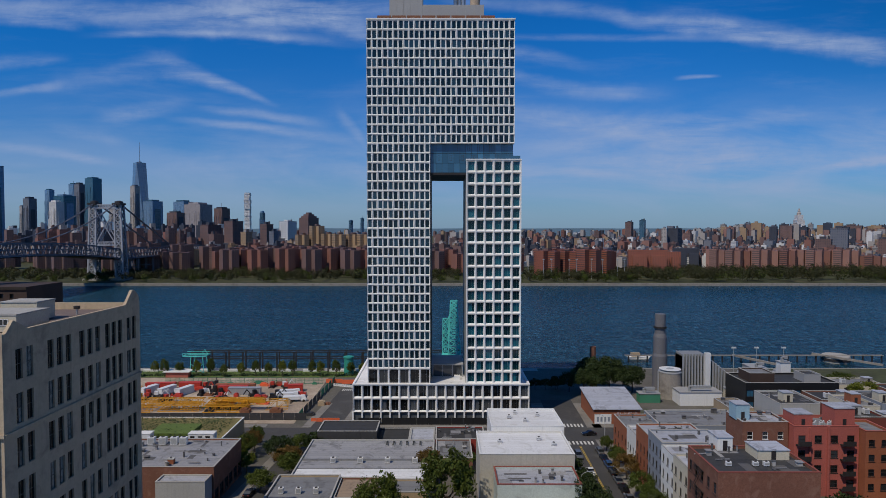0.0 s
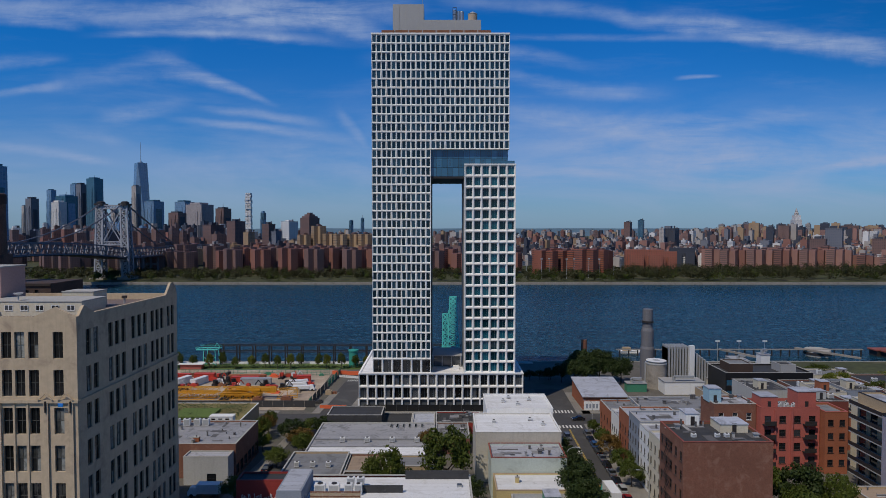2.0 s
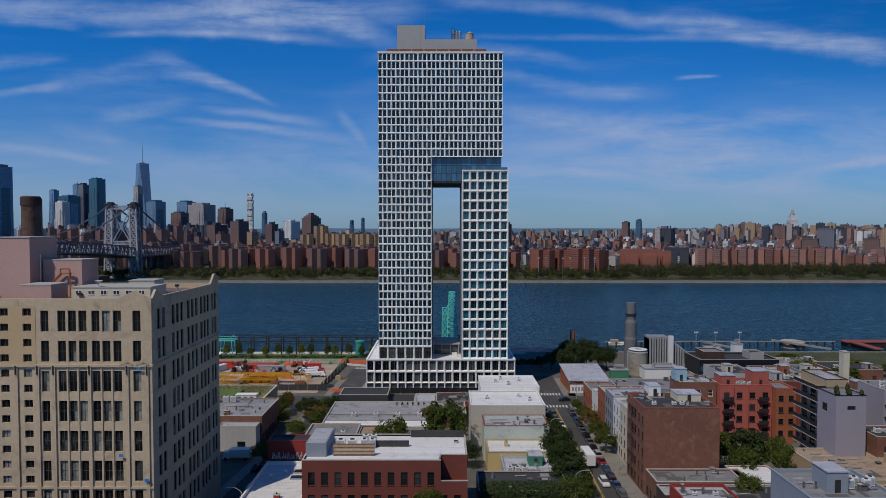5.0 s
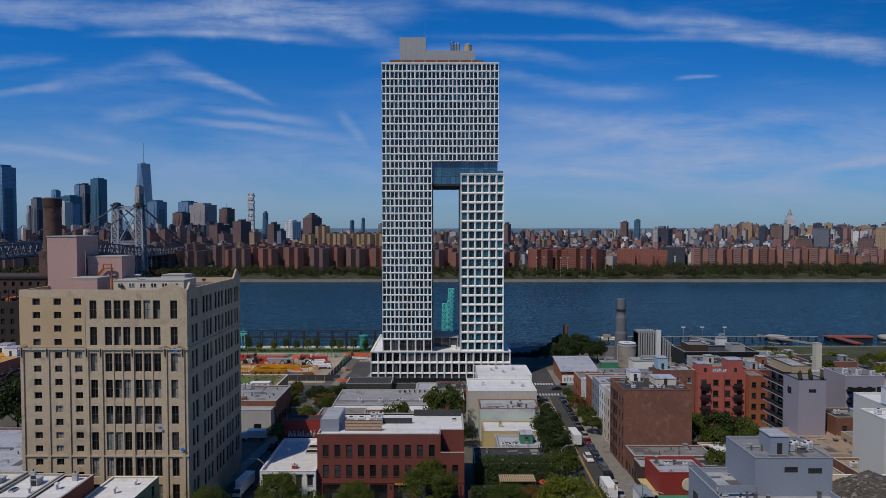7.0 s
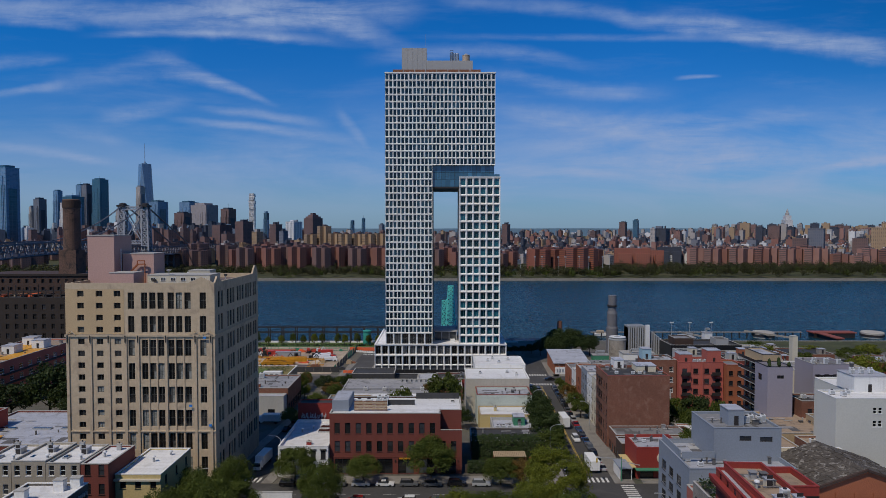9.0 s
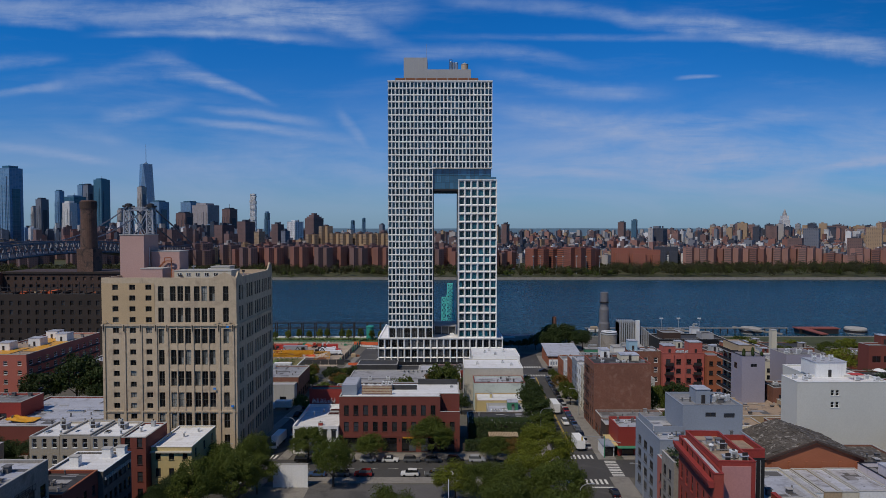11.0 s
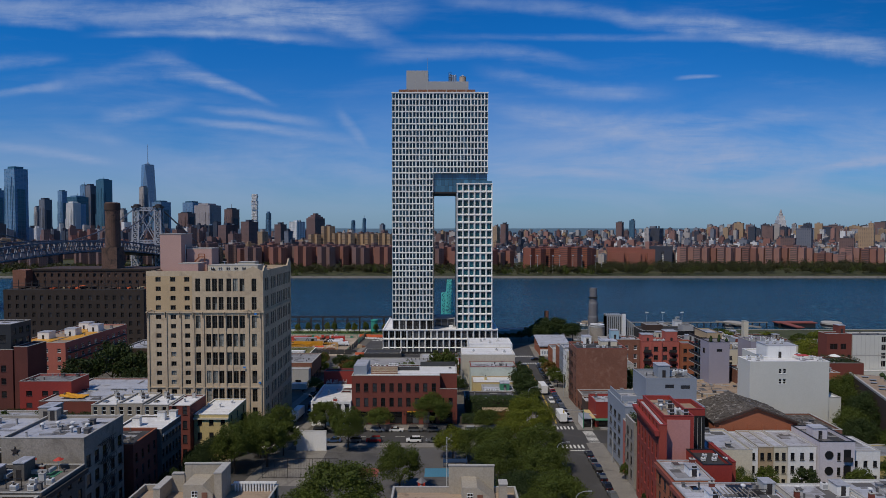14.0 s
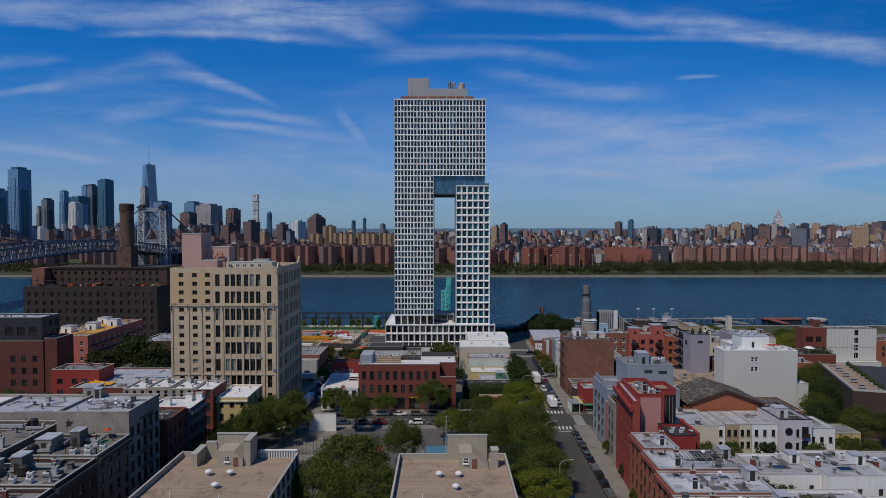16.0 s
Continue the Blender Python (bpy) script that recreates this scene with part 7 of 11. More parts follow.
# terrace of pale houses with their backs to the street
HOUSES = [(71.6, 76.2, 12.4, "white_paint", "white row house with small dark windows"), (76.4, 79.8, 12.6, "tan", "stone-coloured row house with dark windows"), (80.0, 83.2, 12.6, "cream", "weathered cream row house with dark windows"),
          (83.4, 90.2, 12.7, "white_paint", "white-painted row house with tall black windows")]
for x0, x1, h, wall, lab in HOUSES:
    building("terrace_house", lab, x0, x1, -179.2, -167.2, h, wall, "roof_patched", parapet=0.15, group="pale terrace houses", frame_mat="black",
             front=dict(cols=max(2, int((x1 - x0) / 2.2)), rows=3, ww=0.95, wh=1.8, sill=1.6, floor=3.2))
ro = building("terrace_house", "lilac-white house with two round windows and a balcony bay", 90.4, 98.8, -180.2, -168, 14.2, "lilac_white", "roof_black", parapet=0.8, group="pale terrace houses", cope="black", front=[(4.2, 5.0, 8.2, 10.2), (4.2, 5.0, 4.6, 6.6)])
for z in (5.2, 9.0):
    rwin = part("round_window", lathe(bmesh.new(), [(0.05, 0.05), (0.85, 0.05), (0.85, 0.14), (1.0, 0.14), (1.0, 0.0)], 20), "black", ro)
    rwin.matrix_local = Matrix.Translation((-2.0, -0.003, z + 0.6)) @ Matrix.Rotation(math.pi / 2, 4, "X")
    part("bay_recess", boxes((1.5, 3.2, -0.06, -0.003, z - 0.8, z + 1.9)), "black", ro)
    part("bay_balcony", boxes((1.4, 3.3, -0.7, -0.063, z - 0.9, z - 0.7), (1.4, 3.3, -0.7, -0.65, z - 0.69, z + 0.2)), "dark_steel", ro)
bulkhead(93.0, -176, 13.4, 3.4, 3, 2.6, "lilac_white", "lilac-white rendered roof room")
building("terrace_house", "white row house with a low parapet", 99.0, 106, -178.5, -168, 11.4, "white_paint", "roof_silver", parapet=0.3, group="pale terrace houses", front=dict(cols=3, rows=2, ww=1.0, wh=1.6, sill=2.4, floor=3.6))
building("yellow_cottage", "small yellow house with dark-framed windows", 108.6, 116.6, -173, -165, 8.2, "yellow_wall", "roof_grey", parapet=0.2, frame_mat="black", front=[(1.4, 2.6, 3.6, 5.4), (5.2, 6.4, 3.6, 5.4)])
# broad pale roofs below
for k, (x0, x1, y0, y1, h, wall, roof) in enumerate(((69, 82, -212, -200, 12.4, "white_paint", "roof_patched"), (82.3, 95.5, -214, -199, 12.8, "white_paint", "roof_silver"), (95.8, 110, -213, -198, 12.2, "grey_stucco", "roof_silver"), (110.3, 126, -215, -199, 12.6, "white_paint", "roof_patched"), (126.4, 142, -214, -200, 12.0, "grey_stucco", "roof_silver"))):
    building("terrace_house", "row house with a broad pale roof", x0, x1, y0, y1, h, wall, roof, parapet=0.4, group="broad-roofed terrace", front=dict(cols=3, rows=2, ww=1.0, wh=1.6, sill=2.5, floor=3.6))
    chimney(x0 + 1.2, y0 + 6, h - 0.4, "red_brick", 1.4), skylight(x0 + 6, y0 + 4, h - 0.4, 1.6, 1.0), roof_vent(x0 + 3, y0 + 9, h - 0.4), bulkhead(x1 - 2, y0 + 7, h - 0.4, 2.4, 3, 2.0, "white_paint", "white stair room on a pale roof"), roof_unit(x0 + 9, y0 + 10, h - 0.4, 0.6)
building("terrace_house", "white house with a plain gable wall", 66.5, 84, -238, -219, 12.0, "white_paint", "roof_patched", parapet=0.5, left=dict(cols=4, rows=2, ww=0.9, wh=1.6, sill=3, floor=3.4))
building("terrace_house", "white house with a low parapet", 84.5, 112, -238, -220, 11.0, "white_paint", "roof_white", parapet=0.5)

# dark terraces and rails of the stepped flats
tf = thing("terrace_balconies", (130, -79.0, 0), "stack of dark steel balconies on the stepped flats", "balcony")
for k in range(4):
    part("balcony_slab", boxes((-5.8, 5.8 - k * 1.2, -1.6, -0.07, 5.0 + k * 3.4, 5.25 + k * 3.4)), "dark_steel", tf)
    part("balcony_rail", boxes((-5.8, 5.8 - k * 1.2, -1.6, -1.54, 5.26 + k * 3.4, 6.2 + k * 3.4)), "black", tf)
for i in range(5):
    roof_unit(125.5 + i * 2.2, -76 + (i % 2) * 3, 19.0, 0.6, tall=1.3 + 0.4 * (i % 3))

# yards and small sheds between the tall blocks
rng = random.Random(64)
for x0, y0, w, d, h, wall, roof in ((70.5, -136, 9, 7, 6.2, "tan", "roof_sand"), (81, -137.5, 12, 8, 7.4, "cream", "roof_sand"), (71, -127, 8, 7, 7.0, "orange_brick", "roof_patched"), (97, -126, 6.5, 10, 8.0, "brown_brick", "roof_sand"), (110, -108, 12, 9, 9.0, "tan", "roof_grey"), (124, -112, 10, 12, 10.0, "cream", "roof_patched"), (110.5, -96, 10, 9, 12.0, "brown_brick", "roof_black"), (138, -96, 11, 12, 11.0, "orange_brick", "roof_patched")):
    building("yard_shed", "low yard building with a patched flat roof", x0, x0 + w, y0, y0 + d, h, wall, roof, parapet=0.4, group="yard buildings", front=dict(cols=2, rows=1, ww=1.4, wh=1.6, sill=h - 3.4, floor=3))
    roof_unit(x0 + w * 0.3, y0 + d * 0.5, h - 0.4, 0.7, tall=1.3), bulkhead(x0 + w * 0.7, y0 + 1.5, h - 0.4, 1.8, 2.0, 1.8, "grey_stucco", "small grey shed on a patched roof")

# ---- left-hand blocks ----
yl = building("yellow_corner_house", "pale yellow corner house with dark shutters", -67.4, -58.0, -157.8, -142.4, 14.0, "yellow_wall", "roof_white", parapet=0.25, cope="white_paint", frame_mat="black",
              front=dict(cols=3, rows=3, ww=1.2, wh=2.0, sill=2.2, floor=4.0), right=dict(cols=3, rows=3, ww=1.0, wh=2.0, sill=2.2, floor=4.0))
part("cornice", boxes((-4.8, 4.8, -0.5, -0.003, 11.9, 12.3)), "cream", yl)
roof_vent(-63, -150, 13.8), roof_vent(-61, -146, 13.8, 0.6)
building("red_row_house", "dark red brick row house with sash windows", -73.2, -67.6, -160, -149, 17.0, "red_brick", "roof_white", parapet=0.3, frame_mat="black", front=dict(cols=2, rows=4, ww=1.2, wh=2.2, sill=2.0, floor=3.9))
for i in range(3):
    building("cream_row_house", "weathered cream row house with pink-brown lintels", -80.3 - 7.0 * i, -73.4 - 7.0 * i, -160, -149, 17.2 + (i == 1) * 0.4, "school_stone", "roof_white", parapet=0.35, group="cream row houses", frame_mat="white_paint",
             front=dict(cols=3, rows=4, ww=1.1, wh=2.1, sill=2.0, floor=3.9))
    bulkhead(-76 - 7 * i, -154, 16.8, 1.3, 1.8, 1.2, "grey_stucco", "small grey stair room on a roof"), chimney(-78 - 7 * i, -151, 16.8, "grey_stucco", 1.6), roof_vent(-74.8 - 7 * i, -157, 16.8), skylight(-78.4 - 7 * i, -156, 16.85, 0.5, 0.8)
chimney(-70, -151, 16.6, "grey_stucco", 1.4), roof_vent(-71, -155, 16.7)
wr = building("white_tenement", "dark painted tenement with a dentilled cornice and white roof", -76.5, -65.3, -182, -171.2, 17.8, "shade_dark_paint", "roof_white", parapet=0.4, cope="white_paint", right=dict(cols=6, rows=4, ww=1.1, wh=2.0, sill=2.2, floor=3.6))
for i in range(14):
    part("dentil", boxes((5.6, 6.0, 0.3 + i * 0.72, 0.6 + i * 0.72, 14.5, 15.1)), "coping", wr)
for x, y in ((-69, -173.5), (-66.6, -172.5), (-73, -178)):
    ch = thing("chimney", (x, y, 17.4), "broad white-painted chimney block", "chimney")
    part("shaft", boxes((-0.9, 0.9, -0.6, 0.6, 0, 2.0)), "white_paint", ch)
    part("cap", boxes((-1.0, 1.0, -0.7, 0.7, 2.0, 2.15)), "coping", ch)
building("red_tenement", "dark tenement with a red brick front and black roof", -75.5, -66.2, -193.5, -182.3, 18.2, "red_brick", "roof_black", parapet=0.5, cope="orange_brick", front=[], right=dict(cols=4, rows=5, ww=1.0, wh=2.0, sill=1.6, floor=3.5))
st = building("stone_tenement", "tall grey stone tenement with black window openings", -83.0, -67.3, -209.8, -195.4, 25.2, "stone_grey", "roof_silver", parapet=0.5, right=dict(cols=5, rows=6, ww=1.5, wh=2.3, sill=2.0, floor=3.75), front=[], frame_mat="black")
fire_escape(st, (7.9, 4.5, 0), (0, 1), 5, 3.75, 5.0, 5.0)
star = bmesh.new()
pts = [(math.sin(k * math.pi / 5) * (0.9 if k % 2 == 0 else 0.38), math.cos(k * math.pi / 5) * (0.9 if k % 2 == 0 else 0.38)) for k in range(10)]
a = [star.verts.new((x, 0, z)) for x, z in pts]
c = [star.verts.new((x, 0.12, z)) for x, z in pts]
star.faces.new(a), star.faces.new(c[::-1])
for k in range(10):
    star.faces.new((a[k], c[k], c[(k + 1) % 10], a[(k + 1) % 10]))
part("star", star, "dark_steel", st, "dark metal star on the wall").location = (-5.2, -0.15, 20.6)
bulkhead(-81, -197.5, 24.7, 1.8, 1.6, 2.2, "stone_grey", "grey stone stair room on the roof")
building("stone_tenement", "long pale tenement with a white membrane roof", -104, -83.3, -205, -190, 23.6, "stone_grey", "roof_silver", parapet=0.6)
building("stone_tenement", "pale tenement with a white membrane roof", -128, -104.3, -205, -186, 22.6, "stone_grey", "roof_white", parapet=0.6)
bulkhead(-86, -192, 23.0, 3, 4, 2.8, "stone_grey", "grey stone stair room on the roof")
# darker tenements nearest the camera; shade of their side walls is in the colour
for k, (x0, x1, y0, y1, h, wall) in enumerate(((-83.0, -66.3, -224, -211.4, 20.8, "shade_dark_paint"), (-86.0, -66.5, -237, -224.3, 20.4, "dark_brick"), (-90.0, -66.8, -250, -237.3, 20.0, "dark_brick"), (-104.0, -84.0, -226, -206, 22.0, "shade_dark_paint"), (-110.0, -91, -250, -227, 21.0, "shade_dark_paint"))):
    t = building("dark_tenement", "weathered tenement with a cluttered roof", x0, x1, y0, y1, h, wall, "roof_old", parapet=0.7, group="near tenements", frame_mat="black", cornice=None,
                 right=dict(cols=4, rows=5, ww=1.2, wh=2.0, sill=2.0, floor=3.4) if k < 3 else [])
    if k < 3:
        part("cornice", boxes(((x1 - x0) / 2 + 0.08, (x1 - x0) / 2 + 0.7, 0, y1 - y0, h - ground_z(y0) - 1.0, h - ground_z(y0) - 0.2)), "roof_black", t)
    rz = h - 0.7
    bulkhead(x0 + 4, y0 + 3.5, rz, 3.2, 4, 2.6, "stone_grey", "grey stair room on a cluttered roof")
    bulkhead(x0 + 8.5, y0 + 6.5, rz, 2.0, 3, 3.2, "shade_dark_paint", "dark stair room on a cluttered roof")
    for i in range(4):
        roof_unit(x0 + 10.5 + i * 1.5, y0 + 2.5 + (i % 2) * 2.6, rz, 0.55, tall=1.1)
    chimney(x1 - 3, y0 + 5, rz, "grey_stucco", 2.0), chimney(x1 - 6, y1 - 3, rz, "red_brick", 1.6), roof_vent(x0 + 3, y1 - 3, rz), roof_vent(x0 + 6, y1 - 2.6, rz, 1.4)
    duct = thing("roof_duct", ((x0 + x1) / 2, y1 - 4.0, rz), "silver ventilation ducts on a roof", "duct", "roof ducts")
    part("duct_run", beams(0.32, ((-5, 0, 0.9), (4, 0, 0.9)), ((4, 0, 0.9), (4, 2, 0.9)), ((-2, 0, 0.9), (-2, -2.4, 0.9))), "pale_metal", duct)
    part("duct_foot", boxes((-4.6, -4.4, -0.2, 0.2, 0, 0.6)), "dark_steel", duct)
    part("duct_foot", boxes((2.4, 2.6, -0.2, 0.2, 0, 0.6)), "dark_steel", duct)
mat_ = thing("roof_mat", (-72, -214.8, 20.13), "green artificial turf on a roof terrace", "mat")
part("turf", boxes((-2.6, 2.6, -1.8, 1.8, 0, 0.05)), "green_net", mat_)
for x in (-75.5, -70.5):
    cs = thing("parasol", (x, -212.5, 20.1), "small red terrace parasol", "umbrella")
    part("canopy", lathe(bmesh.new(), [(0.9, 2.0), (0.05, 2.5)], 8), "container_red", cs)
    part("pole", lathe(bmesh.new(), [(0.04, 0), (0.04, 2.1)], 6), "white_metal", cs)
# west side of the avenue, left of the loft building
building("flat_warehouse", "wide warehouse with a silver roof", -130, -92.6, -127, -96, 9.0, "red_brick", "roof_silver", parapet=0.4)
for x in (-122, -112, -104):
    skylight(x, -112, 8.6, 2.6, 0.7)
tarp = thing("yellow_tarp", (-122, -121, 8.6), "crumpled yellow tarpaulin on a roof", "tarpaulin")
bm = bmesh.new()
bmesh.ops.create_grid(bm, x_segments=12, y_segments=8, size=1)
for v in bm.verts:
    v.co = Vector((v.co.x * 4.0, v.co.y * 2.2, 0.5 + 0.45 * noise.noise(Vector((v.co.x * 3, v.co.y * 3, 2))) + 0.7 * max(0, -v.co.x)))
ret = bmesh.ops.extrude_face_region(bm, geom=bm.faces[:])
bmesh.ops.translate(bm, vec=(0, 0, -0.12), verts=[g for g in ret["geom"] if isinstance(g, bmesh.types.BMVert)])
part("sheet", bm, "crane_yellow", tarp)
building("red_block", "two-storey red brick block with square windows", -142, -124.5, -118.5, -108, 13.4, "red_paint", "roof_grey", parapet=0.5, frame_mat="black", front=[(2.2, 4.2, 8.6, 10.2), (7.6, 9.6, 8.6, 10.2), (11.2, 13.2, 8.6, 10.2), (2.2, 4.2, 4.6, 6.2), (11.2, 13.2, 4.6, 6.2)])
building("brick_apartments", "dark red brick lower storeys of an apartment block", -186, -151.4, -108, -96, 22.0, "dark_red_brick", "roof_silver", parapet=0.2, frame_mat="black", front=[(22.0 + 4.2 * i, 23.8 + 4.2 * i, 5.4 + 4.6 * j, 7.6 + 4.6 * j) for i in range(3) for j in range(3)], right=dict(cols=3, rows=4, ww=1.6, wh=2.4, sill=3.0, floor=4.6))
building("brick_apartments", "black-clad upper storeys of an apartment block", -186, -152.0, -107.8, -97, 31.0, "black_clad", "roof_silver", base=21.81, parapet=0.5, cope="coping", frame_mat="black", front=[(20.0 + 4.6 * i, 23.0 + 4.6 * i, 2.6, 5.4) for i in range(3)], right=dict(cols=3, rows=2, ww=2.0, wh=2.4, sill=1.2, floor=4.0))
building("brick_apartments", "lower step of the dark brick apartment block", -151.2, -146.4, -107.6, -97, 23.0, "dark_red_brick", "roof_grey", parapet=0.5)
ob = building("orange_apartments", "orange-brown brick flats with white-cased windows", -184, -162, -60, -8, 15.6, "pink_brick", "roof_sand", parapet=0.5, frame_mat="white_paint", front=dict(cols=4, rows=4, ww=1.6, wh=1.7, sill=2.6, floor=3.6), right=dict(cols=10, rows=4, ww=2.2, wh=1.8, sill=2.6, floor=3.6))
for j in range(4):
    part("balcony", boxes((11.0, 12.6, 2.0, 50.0, 2.0 + j * 3.6, 2.2 + j * 3.6)), "dark_steel", ob)
for x, y in ((-178, -50), (-172, -40), (-168, -28), (-176, -22)):
    bulkhead(x, y, 15.1, 5, 5, 3.2, "white_paint", "white roof room on the flats")
part("terrace_deck", boxes((-9.8, 2.0, 3.0, 16, 17.3, 17.42), (3.4, 9.6, 9, 30, 17.3, 17.42), (-6.0, 2.6, 26, 40, 17.3, 17.42)), "crane_yellow", ob, "yellow timber terrace decking")
building("brick_store", "plain dark brick store house", -136, -120, -64, -44, 14.0, "dark_brick", "roof_silver", parapet=0.4, front=dict(cols=3, rows=2, ww=1.4, wh=2.0, sill=4, floor=5))
cb = thing("red_container", (-128, -78, ground_z(-78)), "small red shipping container in a yard", "container")
part("shell", boxes((-3, 3, -1.2, 1.2, 0.1, 2.7)), "container_red", cb)
part("door", boxes((-3.08, -3.003, -1.1, 1.1, 0.2, 2.6)), "container_red", cb)
# brick gap fillers further left
building("brick_row", "brown brick row with flat roofs", -190, -143, -160, -147, 17.0, "brown_brick", "roof_silver", parapet=0.4, right=[])
building("brick_row", "flat-roofed row with silver roof", -142.5, -103, -172, -156, 14.5, "stone_grey", "roof_silver", parapet=0.4)

# dark clutter on the near roofs: tanks, frames, ducts and rails
rng = random.Random(31)
for k, (x0, x1, y0, y1, z) in enumerate(((-82.0, -68, -223, -212.5, 20.1), (-85, -68, -236, -225, 19.7), (-103, -85.5, -225, -207, 21.3), (-109, -92, -249, -229, 20.3))):
    for i in range(6):
        x, y = rng.uniform(x0 + 1, x1 - 1), rng.uniform(y0 + 1, y1 - 1)
        kind = i % 4
        if kind == 0:
            ob = thing("roof_tank", (x, y, z), "squat dark roof tank", "tank", "roof tanks")
            part("drum", lathe(bmesh.new(), [(0.9, 0.3), (0.9, 1.7), (0.5, 1.95), (0.05, 2.0)], 12), "dark_steel", ob)
            part("cradle", boxes((-0.8, 0.8, -0.6, -0.4, 0, 0.29), (-0.8, 0.8, 0.4, 0.6, 0, 0.29)), "black", ob)
        elif kind == 1:
            ob = thing("roof_frame", (x, y, z), "black steel frame left on a roof", "frame", "roof frames")
            part("post", boxes((-1.4, -1.3, -0.05, 0.05, 0, 1.8), (1.3, 1.4, -0.05, 0.05, 0, 1.8)), "black", ob)
            part("rail", beams(0.05, ((-1.4, 0, 1.8), (1.4, 0, 1.8)), ((-1.4, 0, 0.9), (1.4, 0, 0.9))), "black", ob)
        elif kind == 2:
            ob = thing("roof_duct", (x, y, z), "bent silver duct on a dark roof", "duct", "roof ducts")
            part("duct_run", beams(0.28, ((-2, 0, 0.6), (1.6, 0.4, 0.6)), ((1.6, 0.4, 0.6), (1.6, 0.4, 1.6))), "pale_metal", ob)
            part("duct_foot", boxes((-1.7, -1.5, -0.2, 0.2, 0, 0.4)), "dark_steel", ob)
            part("duct_foot", boxes((1.4, 1.6, 0.2, 0.6, 0, 0.4)), "dark_steel", ob)
        else:
            ob = thing("tarred_box", (x, y, z), "low tarred roof hatch", "hatch", "roof hatches")
            part("box", boxes((-1.1, 1.1, -0.8, 0.8, 0, 1.0)), "roof_black", ob)
            part("lid", boxes((-1.2, 1.2, -0.9, 0.9, 1.0, 1.1)), "roof_grey", ob)
for x in (-79.5, -77.0, -72.5, -74.0, -70.4):
    roof_vent(x, -200 - (x % 3) * 2, 24.7)

# ---- school and playground ----
def school_wing(x0, x1, y0, y1, h, bx0, bx1, label, lights=14, walled=False):
    s = building("school", label, x0, x1, y0, y1, h, "school_stone", "roof_sand", parapet=1.0, cope="coping", right=dict(cols=lights, rows=4, ww=1.9, wh=2.2, sill=1.5, floor=3.3), frame_mat="dark_steel")
    rz = h - 1.0
    b = thing("rooftop_stair_house", ((bx0 + bx1) / 2, y1 - 6.4, rz), "beige stone stair head with a shallow court", "roof room")
    w = bx1 - bx0
    part("back_wall", boxes((-w / 2, w / 2, 5.6, 6.0, 0, 5.2)), "school_stone", b)
    part("back_coping", boxes((-w / 2 - 0.1, w / 2 + 0.1, 5.5, 6.1, 5.2, 5.4)), "coping", b)
    if walled:
        part("return_wall", boxes((w / 2 - 1.3, w / 2, 1.2, 5.59, 0, 5.2)), "school_stone", b)
        part("return_coping", boxes((w / 2 - 1.4, w / 2 + 0.1, 1.1, 5.49, 5.2, 5.4)), "coping", b)
        part("step_wall", boxes((-w / 2 - 3.6, -w / 2 - 2.4, 0.6, 6.0, 0, 2.6), (-w / 2 - 2.39, -w / 2 - 0.01, 5.4, 6.0, 0, 3.4)), "school_stone", b)
        part("step_coping", boxes((-w / 2 - 3.7, -w / 2 - 2.3, 0.5, 6.1, 2.6, 2.8), (-w / 2 - 2.29, -w / 2 - 0.11, 5.3, 6.1, 3.4, 3.6)), "coping", b)
        part("balustrade", boxes(*[(w / 2 + 0.8 + i * 0.55, w / 2 + 1.05 + i * 0.55, 5.7, 5.95, 0, 1.5) for i in range(14)], (w / 2 + 0.6, w / 2 + 8.6, 5.6, 6.05, 1.5, 1.75)), "white_paint", b, "pale stone balustrade")
    else:
        part("side_pier", boxes((w / 2 + 0.6, w / 2 + 2.0, 1.0, 3.0, 0, 3.6)), "school_stone", b)
        part("pier_cap", boxes((w / 2 + 0.5, w / 2 + 2.1, 0.9, 3.1, 3.6, 3.8)), "coping", b)
    bm = bmesh.new()
    prof = [(-w * 0.30, 0), (w * 0.33, 0), (w * 0.33, 1.6), (w * 0.12, 3.3), (-w * 0.30, 3.3)] if walled else [(-w * 0.22, 0), (w / 2, 0), (w / 2, 0.6), (w * 0.1, 3.3), (-w * 0.22, 3.3)]
    f = [bm.verts.new((x, 0.6, z)) for x, z in prof]
    g = [bm.verts.new((x, 5.55, z)) for x, z in prof]
    bm.faces.new(f), bm.faces.new(g[::-1])
    for i in range(5):
        bm.faces.new((f[i], g[i], g[(i + 1) % 5], f[(i + 1) % 5]))
    bmesh.ops.recalc_face_normals(bm, faces=bm.faces)
    part("stair_house", bm, "school_stone", b)
    put_window(b, (-w * 0.12, 0.42, 1.1), (1, 0), 1.1, 1.2, "cross", "white_paint", "dark_glass")
    part("door", boxes((w * 0.10, w * 0.22, 0.52, 0.597, 0.05, 2.0)), "brown_brick", b)
    for x, y in ((0.28, 0.80), (0.45, 0.80), (0.42, 0.68), (0.38, 0.52)):
        vx, vy = x0 + (x1 - x0) * (x + 0.1), y0 + (y1 - y0) * y
        v = thing("roof_ventilator", (vx, vy, rz), "squat silver roof ventilator", "vent", "school roof vents")
        part("neck", lathe(bmesh.new(), [(0.34, 0), (0.34, 0.55)], 12), "pale_metal", v)
        part("cowl", lathe(bmesh.new(), [(0.5, 0.55), (0.72, 0.7), (0.7, 0.95), (0.25, 1.2)], 14), "white_metal", v)
